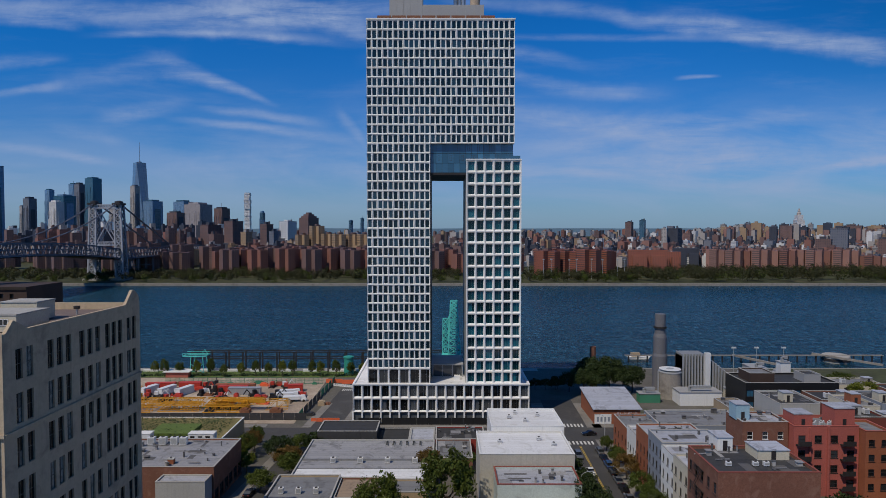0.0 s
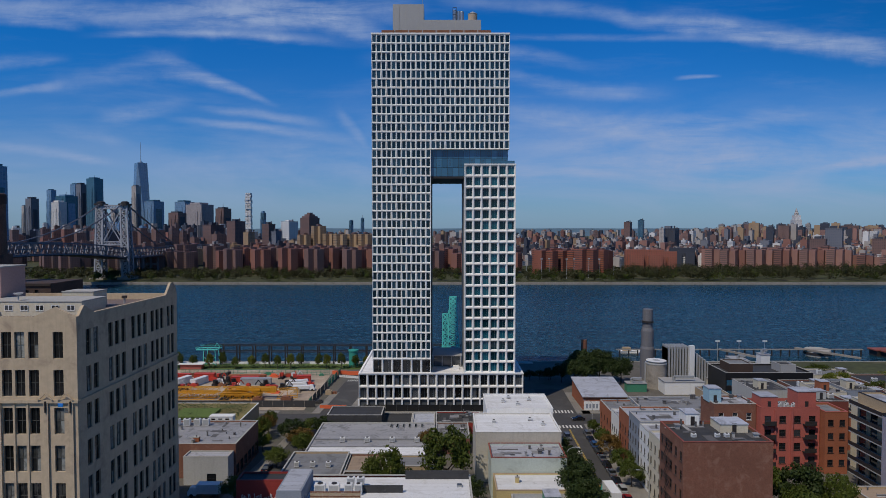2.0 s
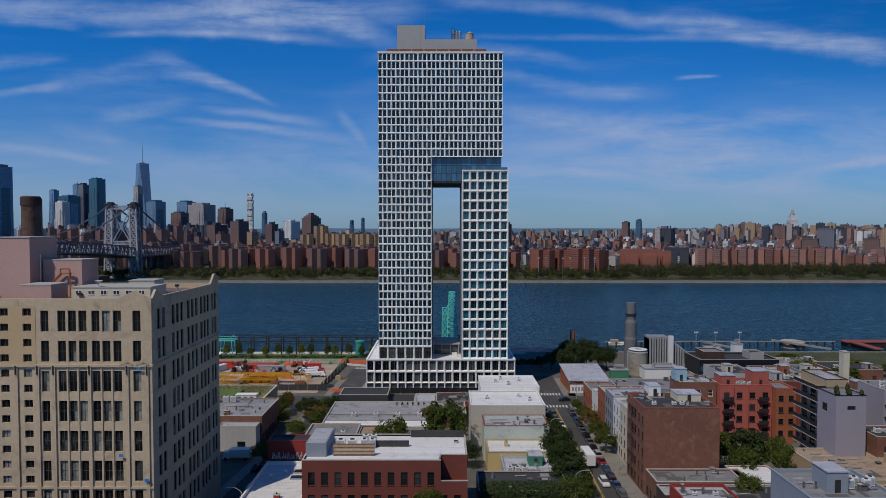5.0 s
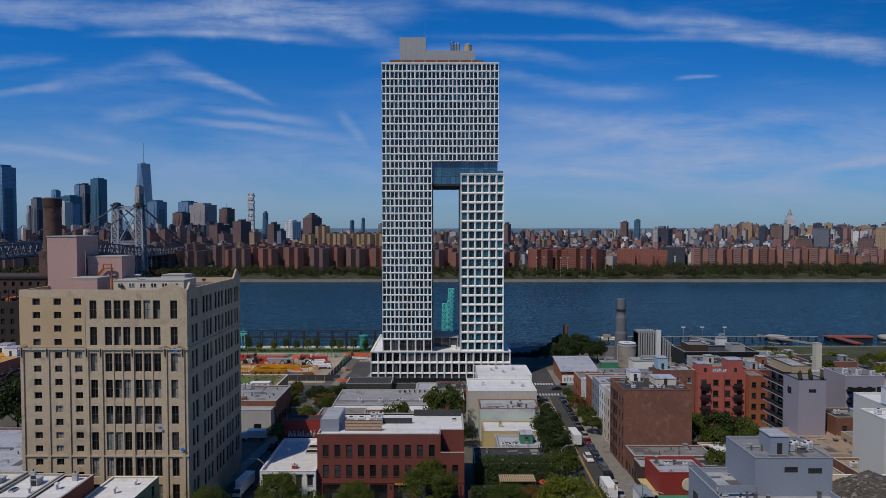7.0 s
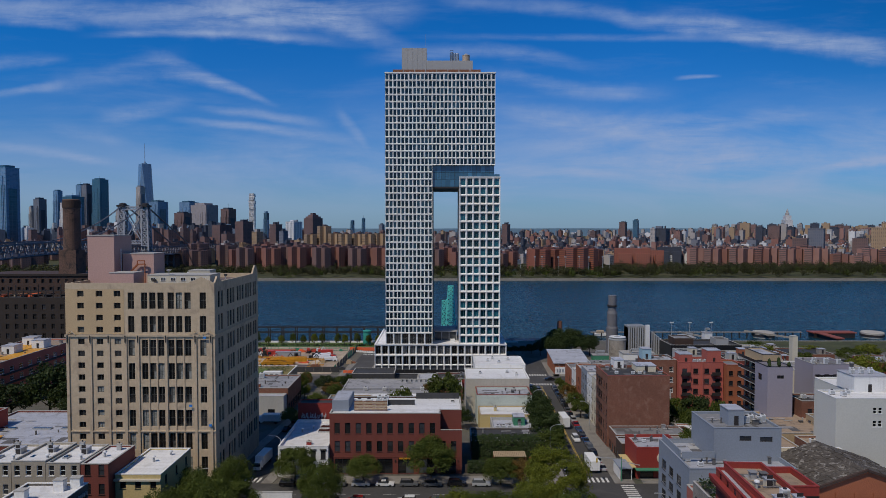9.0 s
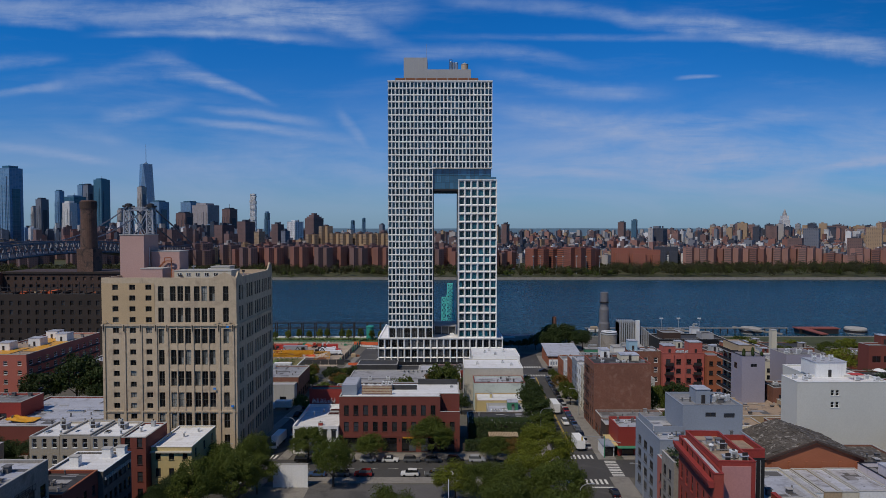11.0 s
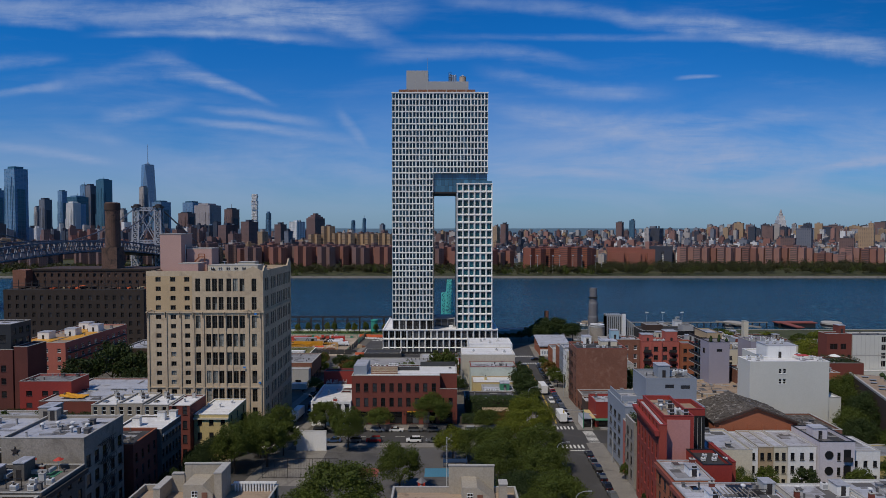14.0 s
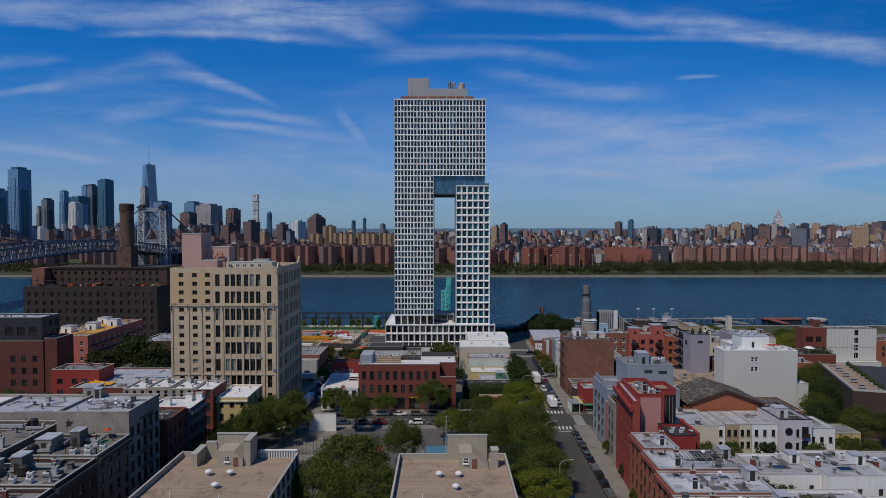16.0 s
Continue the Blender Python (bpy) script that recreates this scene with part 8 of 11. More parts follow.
    for x, y in ((0.25, 0.60), (0.62, 0.58), (0.3, 0.4)):
        p = thing("vent_pipe", (x0 + (x1 - x0) * x, y0 + (y1 - y0) * y, rz), "thin vent pipe on the school roof", "pipe", "vent pipes")
        part("pipe", lathe(bmesh.new(), [(0.07, 0), (0.07, 1.0)], 8), "white_paint", p)
    return s


school_wing(-55.3, -30.2, -262, -211, 16.8, -47.4, -39.0, "beige stone school wing with a sandy flat roof", walled=True)
school_wing(-8.5, 14.2, -262, -212, 16.8, 1.8, 10.2, "beige stone school wing with a wide sandy roof", 4)
building("school_link", "lower rear link of the school", -30.0, -8.7, -262, -246, 12.0, "school_stone", "roof_sand", parapet=0.6)

# yard surface
yz = ground_z(-180)
bm = bmesh.new()
quad(bm, (-39, -209, ground_z(-209) + 0.02), (26, -209, ground_z(-209) + 0.02), (26, -148, ground_z(-148) + 0.02), (-39, -148, ground_z(-148) + 0.02))
tagged(new("pavement_schoolyard", link_mesh("pavement_schoolyard", bm, "yard_asphalt")), "grey asphalt school playground", "playground", kind="structure")
bm = bmesh.new()
quad(bm, (-4, -170, ground_z(-170) + 0.028), (3, -170, ground_z(-170) + 0.028), (3, -164, ground_z(-164) + 0.028), (-4, -164, ground_z(-164) + 0.028))
tagged(new("pavement_play_court", link_mesh("pavement_play_court", bm, material("court_blue", (0.06, 0.20, 0.30), 0.8))), "faded blue painted play court", "playground", kind="structure")
bm = bmesh.new()
quad(bm, (-22, -170, ground_z(-170) + 0.028), (-16, -170, ground_z(-170) + 0.028), (-16, -164, ground_z(-164) + 0.028), (-22, -164, ground_z(-164) + 0.028))
tagged(new("pavement_play_square", link_mesh("pavement_play_square", bm, "coping_red")), "faded red painted play square", "playground", kind="structure")
bm = bmesh.new()
quad(bm, (-46, -176, ground_z(-176) + 0.03), (-32.4, -176, ground_z(-176) + 0.03), (-32.4, -149.4, ground_z(-149.4) + 0.03), (-46, -149.4, ground_z(-149.4) + 0.03))
tagged(new("pavement_ball_court", link_mesh("pavement_ball_court", bm, "sidewalk")), "pale worn concrete ball court", "playground", kind="structure")
hb = thing("handball_wall", (-37.0, -150, ground_z(-150)), "white concrete handball wall in the playground", "wall")
part("slab", boxes((-4.3, 4.3, 0, 0.5, 0, 5.7)), "white_paint", hb)
part("cap", boxes((-4.35, 4.35, -0.06, 0.56, 5.7, 5.8)), "coping", hb)
fence = thing("chain_link_fence", (-36, -171, ground_z(-171)), "tall dark chain-link fence round the ball court", "fence")
for i in range(7):
    part("post", lathe(bmesh.new(), [(0.06, 0), (0.06, 5.2)], 6, -9 + i * 3.2, 0), "dark_steel", fence)
for z in (0.2, 2.6, 5.1):
    part("rail", beams(0.035, ((-9, 0, z), (10.2, 0, z))), "dark_steel", fence)
part("mesh_wire", beams(0.012, *[((-9 + i * 0.4, 0, 0.2), (-9 + i * 0.4, 0, 5.1)) for i in range(48)]), "dark_steel", fence)
fl = thing("flagpole", (1.7, -178, ground_z(-178)), "thin pale flagpole in the schoolyard", "flagpole")
part("pole", lathe(bmesh.new(), [(0.11, 0), (0.06, 12.5), (0.14, 12.6), (0.02, 12.8)], 8), "white_metal", fl)
cl = thing("play_house", (-4.0, -192.5, ground_z(-192)), "grey-roofed playhouse with two red turrets", "playhouse")
bm = bmesh.new()
prof = [(-4.2, 3.0), (0, 5.6), (4.2, 3.0)]
a = [bm.verts.new((x, -3.5, z)) for x, z in prof]
b_ = [bm.verts.new((x, 3.5, z)) for x, z in prof]
bm.faces.new((a[0], b_[0], b_[1], a[1])), bm.faces.new((a[1], b_[1], b_[2], a[2])), bm.faces.new(a), bm.faces.new(b_[::-1])
part("roof", bm, "roof_grey", cl)
part("walls", boxes((-3.8, 3.8, -3.2, 3.2, 0, 3.0)), "white_paint", cl)
for y in (-1.8, 2.2):
    part("turret", boxes((-0.8, 0.8, y - 0.8, y + 0.8, 5.0, 6.6)), "container_red", cl)
    part("turret_roof", lathe(bmesh.new(), [(1.2, 6.6), (0.05, 7.6)], 4, 0, y), "roof_grey", cl)
pl = thing("climbing_frame", (4.0, -163, ground_z(-163)), "blue metal climbing frame", "climbing frame")
for x in (-3, 0, 3):
    part("post", boxes((x - 0.1, x + 0.1, -0.1, 0.1, 0, 3.2)), "car_blue", pl)
part("deck", boxes((-3.2, 3.2, -1.2, 1.2, 1.6, 1.75)), "car_blue", pl)
part("panel", boxes((-3.2, 3.2, -1.3, -1.2, 1.8, 2.7)), "car_blue", pl)


def lamp_post(x, y, heading):
    ob = thing("street_lamp", (x, y, ground_z(y) + 0.16), "tall grey street lamp with a curved arm", "street lamp", "street lamps")
    ob.rotation_euler = (0, 0, radians(heading))
    part("pole", lathe(bmesh.new(), [(0.14, 0), (0.09, 8.4)], 8), "pale_metal", ob)
    part("arm", beams(0.05, ((0, 0, 8.4), (0.5, 0, 9.0)), ((0.5, 0, 9.0), (1.4, 0, 9.4)), ((1.4, 0, 9.4), (2.6, 0, 9.5))), "pale_metal", ob)
    part("lamp_head", boxes((2.3, 3.1, -0.14, 0.14, 9.4, 9.55)), "pale_metal", ob)


for x, y, hd in ((29.5, -172, 0), (27.6, -203, 0), (46.6, -160, 180), (30.6, -112, 0), (32.0, -70, 0), (47.8, -86, 180), (50.0, -22, 180), (-55.5, -146, 0), (-42.5, -122, 180)):
    lamp_post(x, y, hd)
sg = thing("traffic_signal", (45.8, -129.0, ground_z(-129) + 0.16), "green steel traffic signal with a long mast arm", "traffic light")
part("pole", lathe(bmesh.new(), [(0.13, 0), (0.10, 6.2)], 8), "green_net", sg)
part("mast_arm", beams(0.08, ((0, 0, 5.8), (-6.5, -1.0, 6.4)), ((0, 0, 5.2), (3.5, -3.5, 5.4))), "pale_metal", sg)
part("signal_head", boxes((-6.7, -6.35, -1.2, -0.85, 5.2, 6.3)), "yellow_paint", sg)

# ---- trees ----
for x, y, r, h, tone in ((-21, -202, 9.5, 15.5, "green"), (-27, -212, 8.0, 13.0, "green"), (-15, -211, 7.0, 12.0, "green"), (-46, -163, 5.4, 13.5, "green"), (-53, -168, 5.6, 14.5, "green"), (-50, -156, 5.8, 13.5, "green"), (-58, -166, 5.0, 10.0, "dark"), (-56.5, -146.5, 4.2, 10.5, "dark"), (-47.5, -145.5, 4.4, 13.0, "green"), (-44, -154, 4.6, 9.5, "green"), (-61, -172, 3.6, 9, "dark"),
                         (-9.5, -181, 5.4, 13.0, "green"), (3.5, -157, 5.0, 9.0, "bright"), (10, -160, 6.0, 10.0, "green"), (15.0, -164, 5.6, 11.5, "green"), (14.5, -178, 6.2, 12.0, "green"), (26.0, -147.5, 7.0, 15.5, "bright"), (20.5, -158, 5.6, 12.0, "bright"), (26, -168, 6.4, 13.5, "green"), (23.5, -184, 6.6, 13.0, "green"), (24, -198, 7.0, 12.0, "green"), (22.5, -210, 6.5, 10, "bright"),
                         (-26.5, -149.5, 4.9, 13.0, "green"), (-36.5, -131.5, 5.2, 10.0, "green"), (-19.5, -131.0, 4.2, 8.0, "green"), (-2.5, -131.0, 6.0, 12.5, "green"), (15, -131.0, 4.5, 7.0, "green"), (18, -192, 6, 10, "dark"), (20.5, -130.5, 4.0, 6.5, "rust")):
    tree(x, y, r, h, tone)
# yards and streets beyond
for x, y, r, h, tone in ((-14, -79, 5.0, 13.2, "green"), (-9.5, -82, 3.4, 9.0, "dark"), (0.8, -76, 6.4, 17.5, "green"), (7.0, -84, 3.2, 7.5, "dark"), (-47, -36, 4.2, 8, "dark"), (-38, -30, 3.6, 7, "dark"), (-41, -48, 3.4, 7, "green"), (-36, -22, 3.4, 6, "green"), (-3.5, -47, 4.0, 7.5, "rust"), (7, -40, 2.6, 4.0, "green"),
                         (31.2, -104, 4.8, 11.0, "dark"), (31.4, -95, 4.6, 11.5, "dark"), (31.6, -86, 4.8, 12, "dark"), (31.8, -77, 4.6, 11.5, "dark"), (32.0, -68, 4.2, 10, "dark"), (32.4, -58, 3.6, 9, "dark"), (31, -112, 4.2, 9, "green"),
                         (48.0, -72, 3.2, 7.0, "green"), (48.2, -63, 3.2, 7.5, "green"), (48.4, -50, 3.6, 7.0, "rust"), (48.6, -40, 2.6, 6.0, "green"), (49, -28, 2.2, 5.0, "green"),
                         (-49.5, -82, 3.5, 6.5, "green"), (-46, -58, 3.5, 6.0, "green"), (-44, -40, 4.0, 6.0, "rust"), (-42.8, -28, 3.2, 5.5, "green"), (-57.5, -40, 2.6, 7.5, "bright"), (-57, -34, 2.8, 8.0, "green"), (-56.5, -28, 2.6, 7.0, "rust"), (-57.5, -22, 2.4, 6.5, "green"), (-53.5, -45, 2.4, 6.0, "bright"),
                         (73, -88, 5.0, 12.0, "green"), (79, -92, 5.5, 14.0, "dark"), (85.5, -96, 3.6, 13.0, "green"), (76, -98, 4.2, 11.0, "green"), (70, -112, 3.0, 9, "green"), 
                         (127, -128, 6.5, 16.0, "green"), (130, -140, 6.5, 15.0, "dark"), (136, -121, 6.5, 16.0, "green"), (121, -146, 5.0, 12, "green"), (118, -155, 5.0, 11, "dark"), (110, -152, 4, 9, "green"), (143, -112, 6, 14, "dark"), (122, -165, 5.5, 12, "green"), (130, -168, 5.5, 12, "dark"), (186, -14, 7, 12, "bright"), (176, -22, 6, 10, "bright"), (196, -20, 6, 11, "green"), (76, -184, 2.6, 8.0, "green"), (84, -186, 3.0, 8.5, "dark"), (110, -178, 3, 8, "green"), (64, -222, 3.5, 13, "dark"), (68, -186, 3.4, 9.0, "green"), (70, -218, 4.0, 10.0, "green"), (72, -226, 4, 11, "green"), (97, -185, 3.2, 8, "green"), (112, -183, 3.4, 8, "green"), (103, -214, 3.6, 12.5, "green"),
                         (-128, -72, 7.5, 16.5, "dark"), (-136, -71, 8.0, 20.0, "dark"), (-121, -80, 5.5, 11, "dark"), (-146, -76, 7, 14, "dark"), (-110, -137.5, 5, 8, "dark"), (-118, -140, 6, 10, "dark"), (-129, -141, 6, 10, "dark"), (-140, -142, 6, 11, "dark"), (-112, -160, 4.5, 9, "green"), (-104, -181, 5.4, 21.0, "green"), (-95, -181, 5.0, 20.5, "green"), (-113, -181, 5.2, 21.5, "green"), (-121, -181, 5.0, 20.5, "dark"), (44.2, -206, 1.7, 4.6, "green"), (43.6, -216, 1.9, 5.0, "green"), (46.2, -190, 1.5, 4.2, "dark"), (46.6, -172, 1.5, 4.5, "green"), (43.0, -228, 1.8, 5, "dark"), (-61, -204, 3.2, 8, "dark"), (-60, -188, 3.6, 9, "dark"), (-59.5, -176, 3.8, 9, "dark"), (-60, -220, 3.2, 8, "dark")):
    tree(x, y, r, h, tone, label="%s tree in a yard or beside the kerb" % dict(green="leafy green", bright="yellow-green", dark="dark green", rust="rusty autumn")[tone])

# ---- vehicles ----
rng = random.Random(12)
TONE = ["black", "black", "grey", "black", "white", "silver", "grey", "blue", "black", "red"]
def kx(y, x):
    return x + SKEW_G * (y + 100)
y = -240.0
while y < -24:
    if not (-152 < y < -122) and rng.random() < 0.97:
        car(kx(y, 43.8), y, 90 + rng.uniform(-1, 1), rng.choice(["black", "black", "black", "grey", "black", "red"] if y < -150 else TONE), rng.choice(["saloon", "tall"]))
    if not (-152 < y < -122) and rng.random() < 0.75:
        car(kx(y, 34.2), y, 270, rng.choice(TONE), rng.choice(["saloon", "tall"]))
    y += 5.7
for y in (-112, -98, -84, -66, -50, -36):
    car(-44.2 + SKEW_S * (y + 100), y, 85, rng.choice(TONE), rng.choice(["saloon", "tall"]))
for y in (-86, -70, -60, -30, -76):
    car(-51.2 + SKEW_S * (y + 100), y, 85, "black", "saloon")
x = -38.0
while x < 24:
    if rng.random() < 0.9:
        car(x, -131.8, 0, rng.choice(TONE + ["silver", "white"]), rng.choice(["saloon", "tall"]))
    if rng.random() < 0.6:
        car(x, -142.2, 180, rng.choice(TONE), rng.choice(["saloon", "tall"]))
    x += 6.0
for x in (-64, -72, -90, 58, 66, 75):
    car(x, -131.9 if x > 0 else -138.6, 0, rng.choice(TONE), "saloon")
car(kx(-84, 40.6), -96, 272, "white", "tall"), car(40.0, -46, 272, "white", "saloon"), car(kx(-12, 44), -12, 185, "black", "saloon"), car(-34, -11, 170, "black", "tall"), car(kx(-33, 36.8), -33, 271, "grey", "tall")
box_truck(kx(-78, 39.5), -80, 92, "white_metal", "turquoise", "white box truck with a green cab on the street", 8.2, 3.9)
box_truck(kx(-122, 41.2), -119, 92, "white_paint", "black", "dark delivery truck with a white roof", 7.6, 3.4)
box_truck(-48.6, -118, 265, "white_metal", "white_metal", "white delivery truck by the loft building", 7.2, 3.5)
box_truck(-58.2, -77.6, 180, "white_metal", "white_metal", "white box truck by the grey workshop", 6.6, 3.2)
box_truck(-46.0, -104, 265, "car_blue", "car_blue", "small blue van in the side street", 5.4, 2.6)

# ---- waterfront ----
GZ = -2.5
# sugar refinery and its chimney
rf = thing("refinery", (-212, 27, GZ), "huge dark brick refinery shell with rows of arched windows", "factory")
bm = bmesh.new()
rows = [(2.5 + 4.6 * i, 4.3 + 4.6 * i, 2.0 + 4.9 * j, 4.6 + 4.9 * j) for i in range(17) for j in range(6)]
pierced(bm, (-38, 0, 0), (1, 0, 0), 80, 32.5, rows, 0.6)
quad(bm, (42, 0, 0), (42, 40, 0), (42, 40, 32.5), (42, 0, 32.5)), quad(bm, (-38, 40, 0), (-38, 0, 0), (-38, 0, 32.5), (-38, 40, 32.5))
part("wall", bm, "sooty_brick", rf)
for a, b_, c, d in rows:
    put_window(rf, (-38 + a, 0.3, c), (1, 0), b_ - a, d - c, "cross", "sooty_brick", "house_glass")
part("roof", boxes((-37.9, 41.9, 0.7, 39, 31.8, 32.4)), "roof_black", rf)
rng = random.Random(44)
for k in range(26):
    x, z = -34 + k * 2.9, rng.uniform(0.3, 1.6)
    part("scaffold_board", boxes((x, x + rng.uniform(1.2, 2.8), 2 + rng.uniform(0, 6), 9 + rng.uniform(0, 3), 32.45, 32.5 + z)), ("orange_brick", "dark_steel", "orange_net", "dark_brick", "tan")[k % 5] if 6 < k % 13 else "dark_brick", rf)
part("scaffold_frame", beams(0.16, *[((-34 + k * 3.8, 1.6, 32.4), (-34 + k * 3.8, 1.6, 37 + (k % 3))) for k in range(20)], ((-34, 1.6, 36), (38, 1.6, 36)), ((-34, 1.6, 34), (38, 1.6, 34))), "dark_steel", rf)
bm = bmesh.new()
rows = [(2.0 + 4.2 * i, 3.6 + 4.2 * i, 2.0 + 4.2 * j, 4.0 + 4.2 * j) for i in range(16) for j in range(2)]
pierced(bm, (-30, 14, 32.5), (1, 0, 0), 72, 11.0, rows, 0.4)
quad(bm, (-30, 38, 32.5), (-30, 14, 32.5), (-30, 14, 43.5), (-30, 38, 43.5)), quad(bm, (-30, 14, 43.5), (42, 14, 43.5), (42, 38, 43.5), (-30, 38, 43.5)), quad(bm, (42, 14, 32.5), (42, 38, 32.5), (42, 38, 43.5), (42, 14, 43.5))
part("upper_wall", bm, "dark_brick", rf)
# black sheet behind the empty openings stands for the unlit inside
part("upper_backing", boxes((-29, 41, 14.7, 15.0, 32.6, 43.2)), "black", rf)
part("stair_tower", boxes((-38, -30.2, 8, 20, 32.5, 43.0)), "brown_brick", rf)
part("cornice", boxes((-31, 42.2, 13.4, 13.99, 42.4, 43.4)), "sooty_brick", rf)
ch = thing("factory_chimney", (-197, 46, GZ), "massive dark brick chimney stack on a square base", "chimney")
part("base", boxes((-4.5, 4.5, -4.5, 4.5, 0, 56)), "chimney_brick", ch)
part("shaft", lathe(bmesh.new(), [(4.3, 56), (4.0, 74), (4.05, 77), (4.15, 82.4), (3.6, 82.8)], 24), "chimney_brick", ch)
part("rim", lathe(bmesh.new(), [(4.35, 78.2), (4.35, 82.0)], 24), "dark_brick", ch)

# construction yard
yard_bed = boxes((-200, -51.5, 0.5, 66, GZ - 0.3, GZ + 0.06))
solid("ground_building_site", yard_bed, "soil", (0, 0, 0), "bare sandy soil of a building site", "ground", kind="structure")


def lattice_boom(x, y, z, length, s, mat, heading, label):
    ob = thing("crane_section", (x, y, z), label, "crane part", "stacked crane sections")
    ob.rotation_euler = (0, 0, radians(heading))
    for a, b_ in ((-s, 0), (s, 0), (-s, 2 * s), (s, 2 * s)):
        part("chord", beams(0.12, ((0, a, b_ + 0.12), (length, a, b_ + 0.12))), mat, ob)
    bm = bmesh.new()
    n = int(length / (2 * s))
    for i in range(n):
        x0, x1 = i * length / n, (i + 1) * length / n
        for a in (-s, s):
            beam(bm, (x0, a, 0.12), (x1, a, 2 * s + 0.12), 0.07), beam(bm, (x1, a, 0.12), (x1, a, 2 * s + 0.12), 0.07)
        beam(bm, (x0, -s, 2 * s + 0.12), (x1, s, 2 * s + 0.12), 0.07)
    part("lacing", bm, mat, ob, kind="stuff")


for k in range(6):
    lattice_boom(-122 + (k % 3) * 17, 14 + (k // 3) * 4.5 + (k % 2) * 1.2, GZ + 0.06, 15, 1.1, "crane_yellow", (k % 2) * 3 - 1, "yellow lattice crane section lying on the ground")
for k in range(5):
    lattice_boom(-120 + k * 11, 15.5, GZ + 2.6, 10, 1.0, "crane_yellow", 2, "yellow lattice crane section on top of the stack")
cr = thing("crawler_crane", (-80, 17, GZ), "yellow mobile crane parked on the site", "crane")
part("carrier", boxes((-8, 8, -1.4, 1.4, 0.8, 2.2)), "crane_yellow", cr)
part("cab", boxes((5.2, 7.8, -1.3, 1.3, 2.21, 3.8)), "crane_yellow", cr)
part("boom", beams(0.7, ((-2, 0, 4.0), (14, 0, 3.4))), "crane_yellow", cr)
part("turret", boxes((-4, 0.5, -1.5, 1.5, 2.21, 3.6)), "crane_yellow", cr)
for x in (-6, -3, 1, 5):
    for s in (-1.3, 1.3):
        part("wheel", lathe(bmesh.new(), [(0.3, -0.2), (0.75, -0.2), (0.75, 0.2), (0.3, 0.2)], 14), "tyre", cr).matrix_local = Matrix.Translation((x, s, 0.75)) @ Matrix.Rotation(math.pi / 2, 4, "X")
lattice_boom(-66, 17.5, GZ + 0.06, 8, 1.6, "crane_yellow", 10, "short yellow crane head on the ground")


def container(x, y, heading, mat, label, length=12.0, z=GZ + 0.06):
    ob = thing("shipping_container", (x, y, z), label, "container", "site containers")
    ob.rotation_euler = (0, 0, radians(heading))
    bm = bmesh.new()
    n = int(length / 0.6)
    box(bm, -length / 2, length / 2, -1.15, 1.15, 0.1, 2.75)
    for i in range(n):
        box(bm, -length / 2 + i * 0.6 + 0.1, -length / 2 + i * 0.6 + 0.4, -1.22, -1.151, 0.25, 2.6)
    part("shell", bm, mat, ob)
    part("frame", boxes((-length / 2 - 0.06, length / 2 + 0.06, -1.25, 1.25, 2.751, 2.9), (-length / 2 - 0.05, length / 2 + 0.05, -1.2, 1.2, 0, 0.099)), mat, ob)


container(-86, 41, 0, "container_red", "red shipping container on the site"), container(-86, 44, 2, "orange_brick", "rust-orange shipping container on the site", 16), container(-80.5, 38.2, 0, "pale_metal", "grey site container on soil", 13)
container(-118, 46, 4, "container_red", "red container at the edge of the site"), container(-132, 42, 0, "pale_metal", "grey steel site cabin on soil"), container(-106, 47, 0, "container_red", "red steel site cabin on soil", 9), container(-61, 43, 5, "container_red", "small red container on the site", 6)
for k in range(3):
    container(-120 + k * 7.5, 40 - k * 0.6, 70, "white_metal", "white site cabin standing at an angle", 8)
for k, (x, y, l) in enumerate(((-61.5, 33, "white flatbed truck on the site"), (-57.5, 28.0, "white concrete truck on the site"), (-62, 37.5, "white tipper truck on the site"))):
    box_truck(x, y, 3 + k * 4, "white_metal", "white_metal", l, 7.5, 2.2)
rng = random.Random(3)
for k in range(40):
    x, y = rng.uniform(-125, -44), rng.uniform(9, 56)
    pile = thing("material_pile", (x, y, GZ + 0.06), "small stack of building material under a sheet", "pile", "material piles")
    w, d, h = rng.uniform(0.8, 2.4), rng.uniform(0.6, 1.4), rng.uniform(0.5, 1.5)
    part("load", boxes((-w, w, -d, d, 0, h), (-w * 0.7, w * 0.5, -d * 0.8, d * 0.6, h, h + 0.4)), rng.choice(["container_red", "wood_fence", "tan", "white_metal", "roof_black", "orange_net", "green_net"]), pile)
# hoardings and the dark street fence
hd = thing("site_hoarding", (-110, 4.2, GZ), "long black hoarding along the building site", "fence")
for i in range(38):
    part("panel", boxes((-90 + i * 4.0, -86.1 + i * 4.0, 0, 0.15, 0, 2.6)), "roof_black", hd)
hg = thing("green_hoarding", (-50.4, 5.0, GZ), "green netted hoarding of the building site", "fence")
for i in range(9):
    part("panel", boxes((-0.4 + 0.4 * i, -0.3 + 0.4 * i, i * 6.0, i * 6.0 + 5.9, 0, 2.6)), "roof_black" if 0 < i < 5 else "green_net", hg)
hs = thing("orange_barrier", (-42, 2.6, GZ), "orange plastic site barrier", "barrier")
for i in range(5):
    part("panel", boxes((-4 + i * 2.0, -2.1 + i * 2.0, 0, 0.2, 0, 1.3)), "orange_net", hs)
bm = boxes((-51, -44.1, 57, 57.3, 0, 1.7), (-44, -36, 55.6, 55.9, 0, 1.7))
solid("orange_mesh_fence", bm, "orange_net", (0, 0, GZ), "orange mesh fence before the river path", "fence")
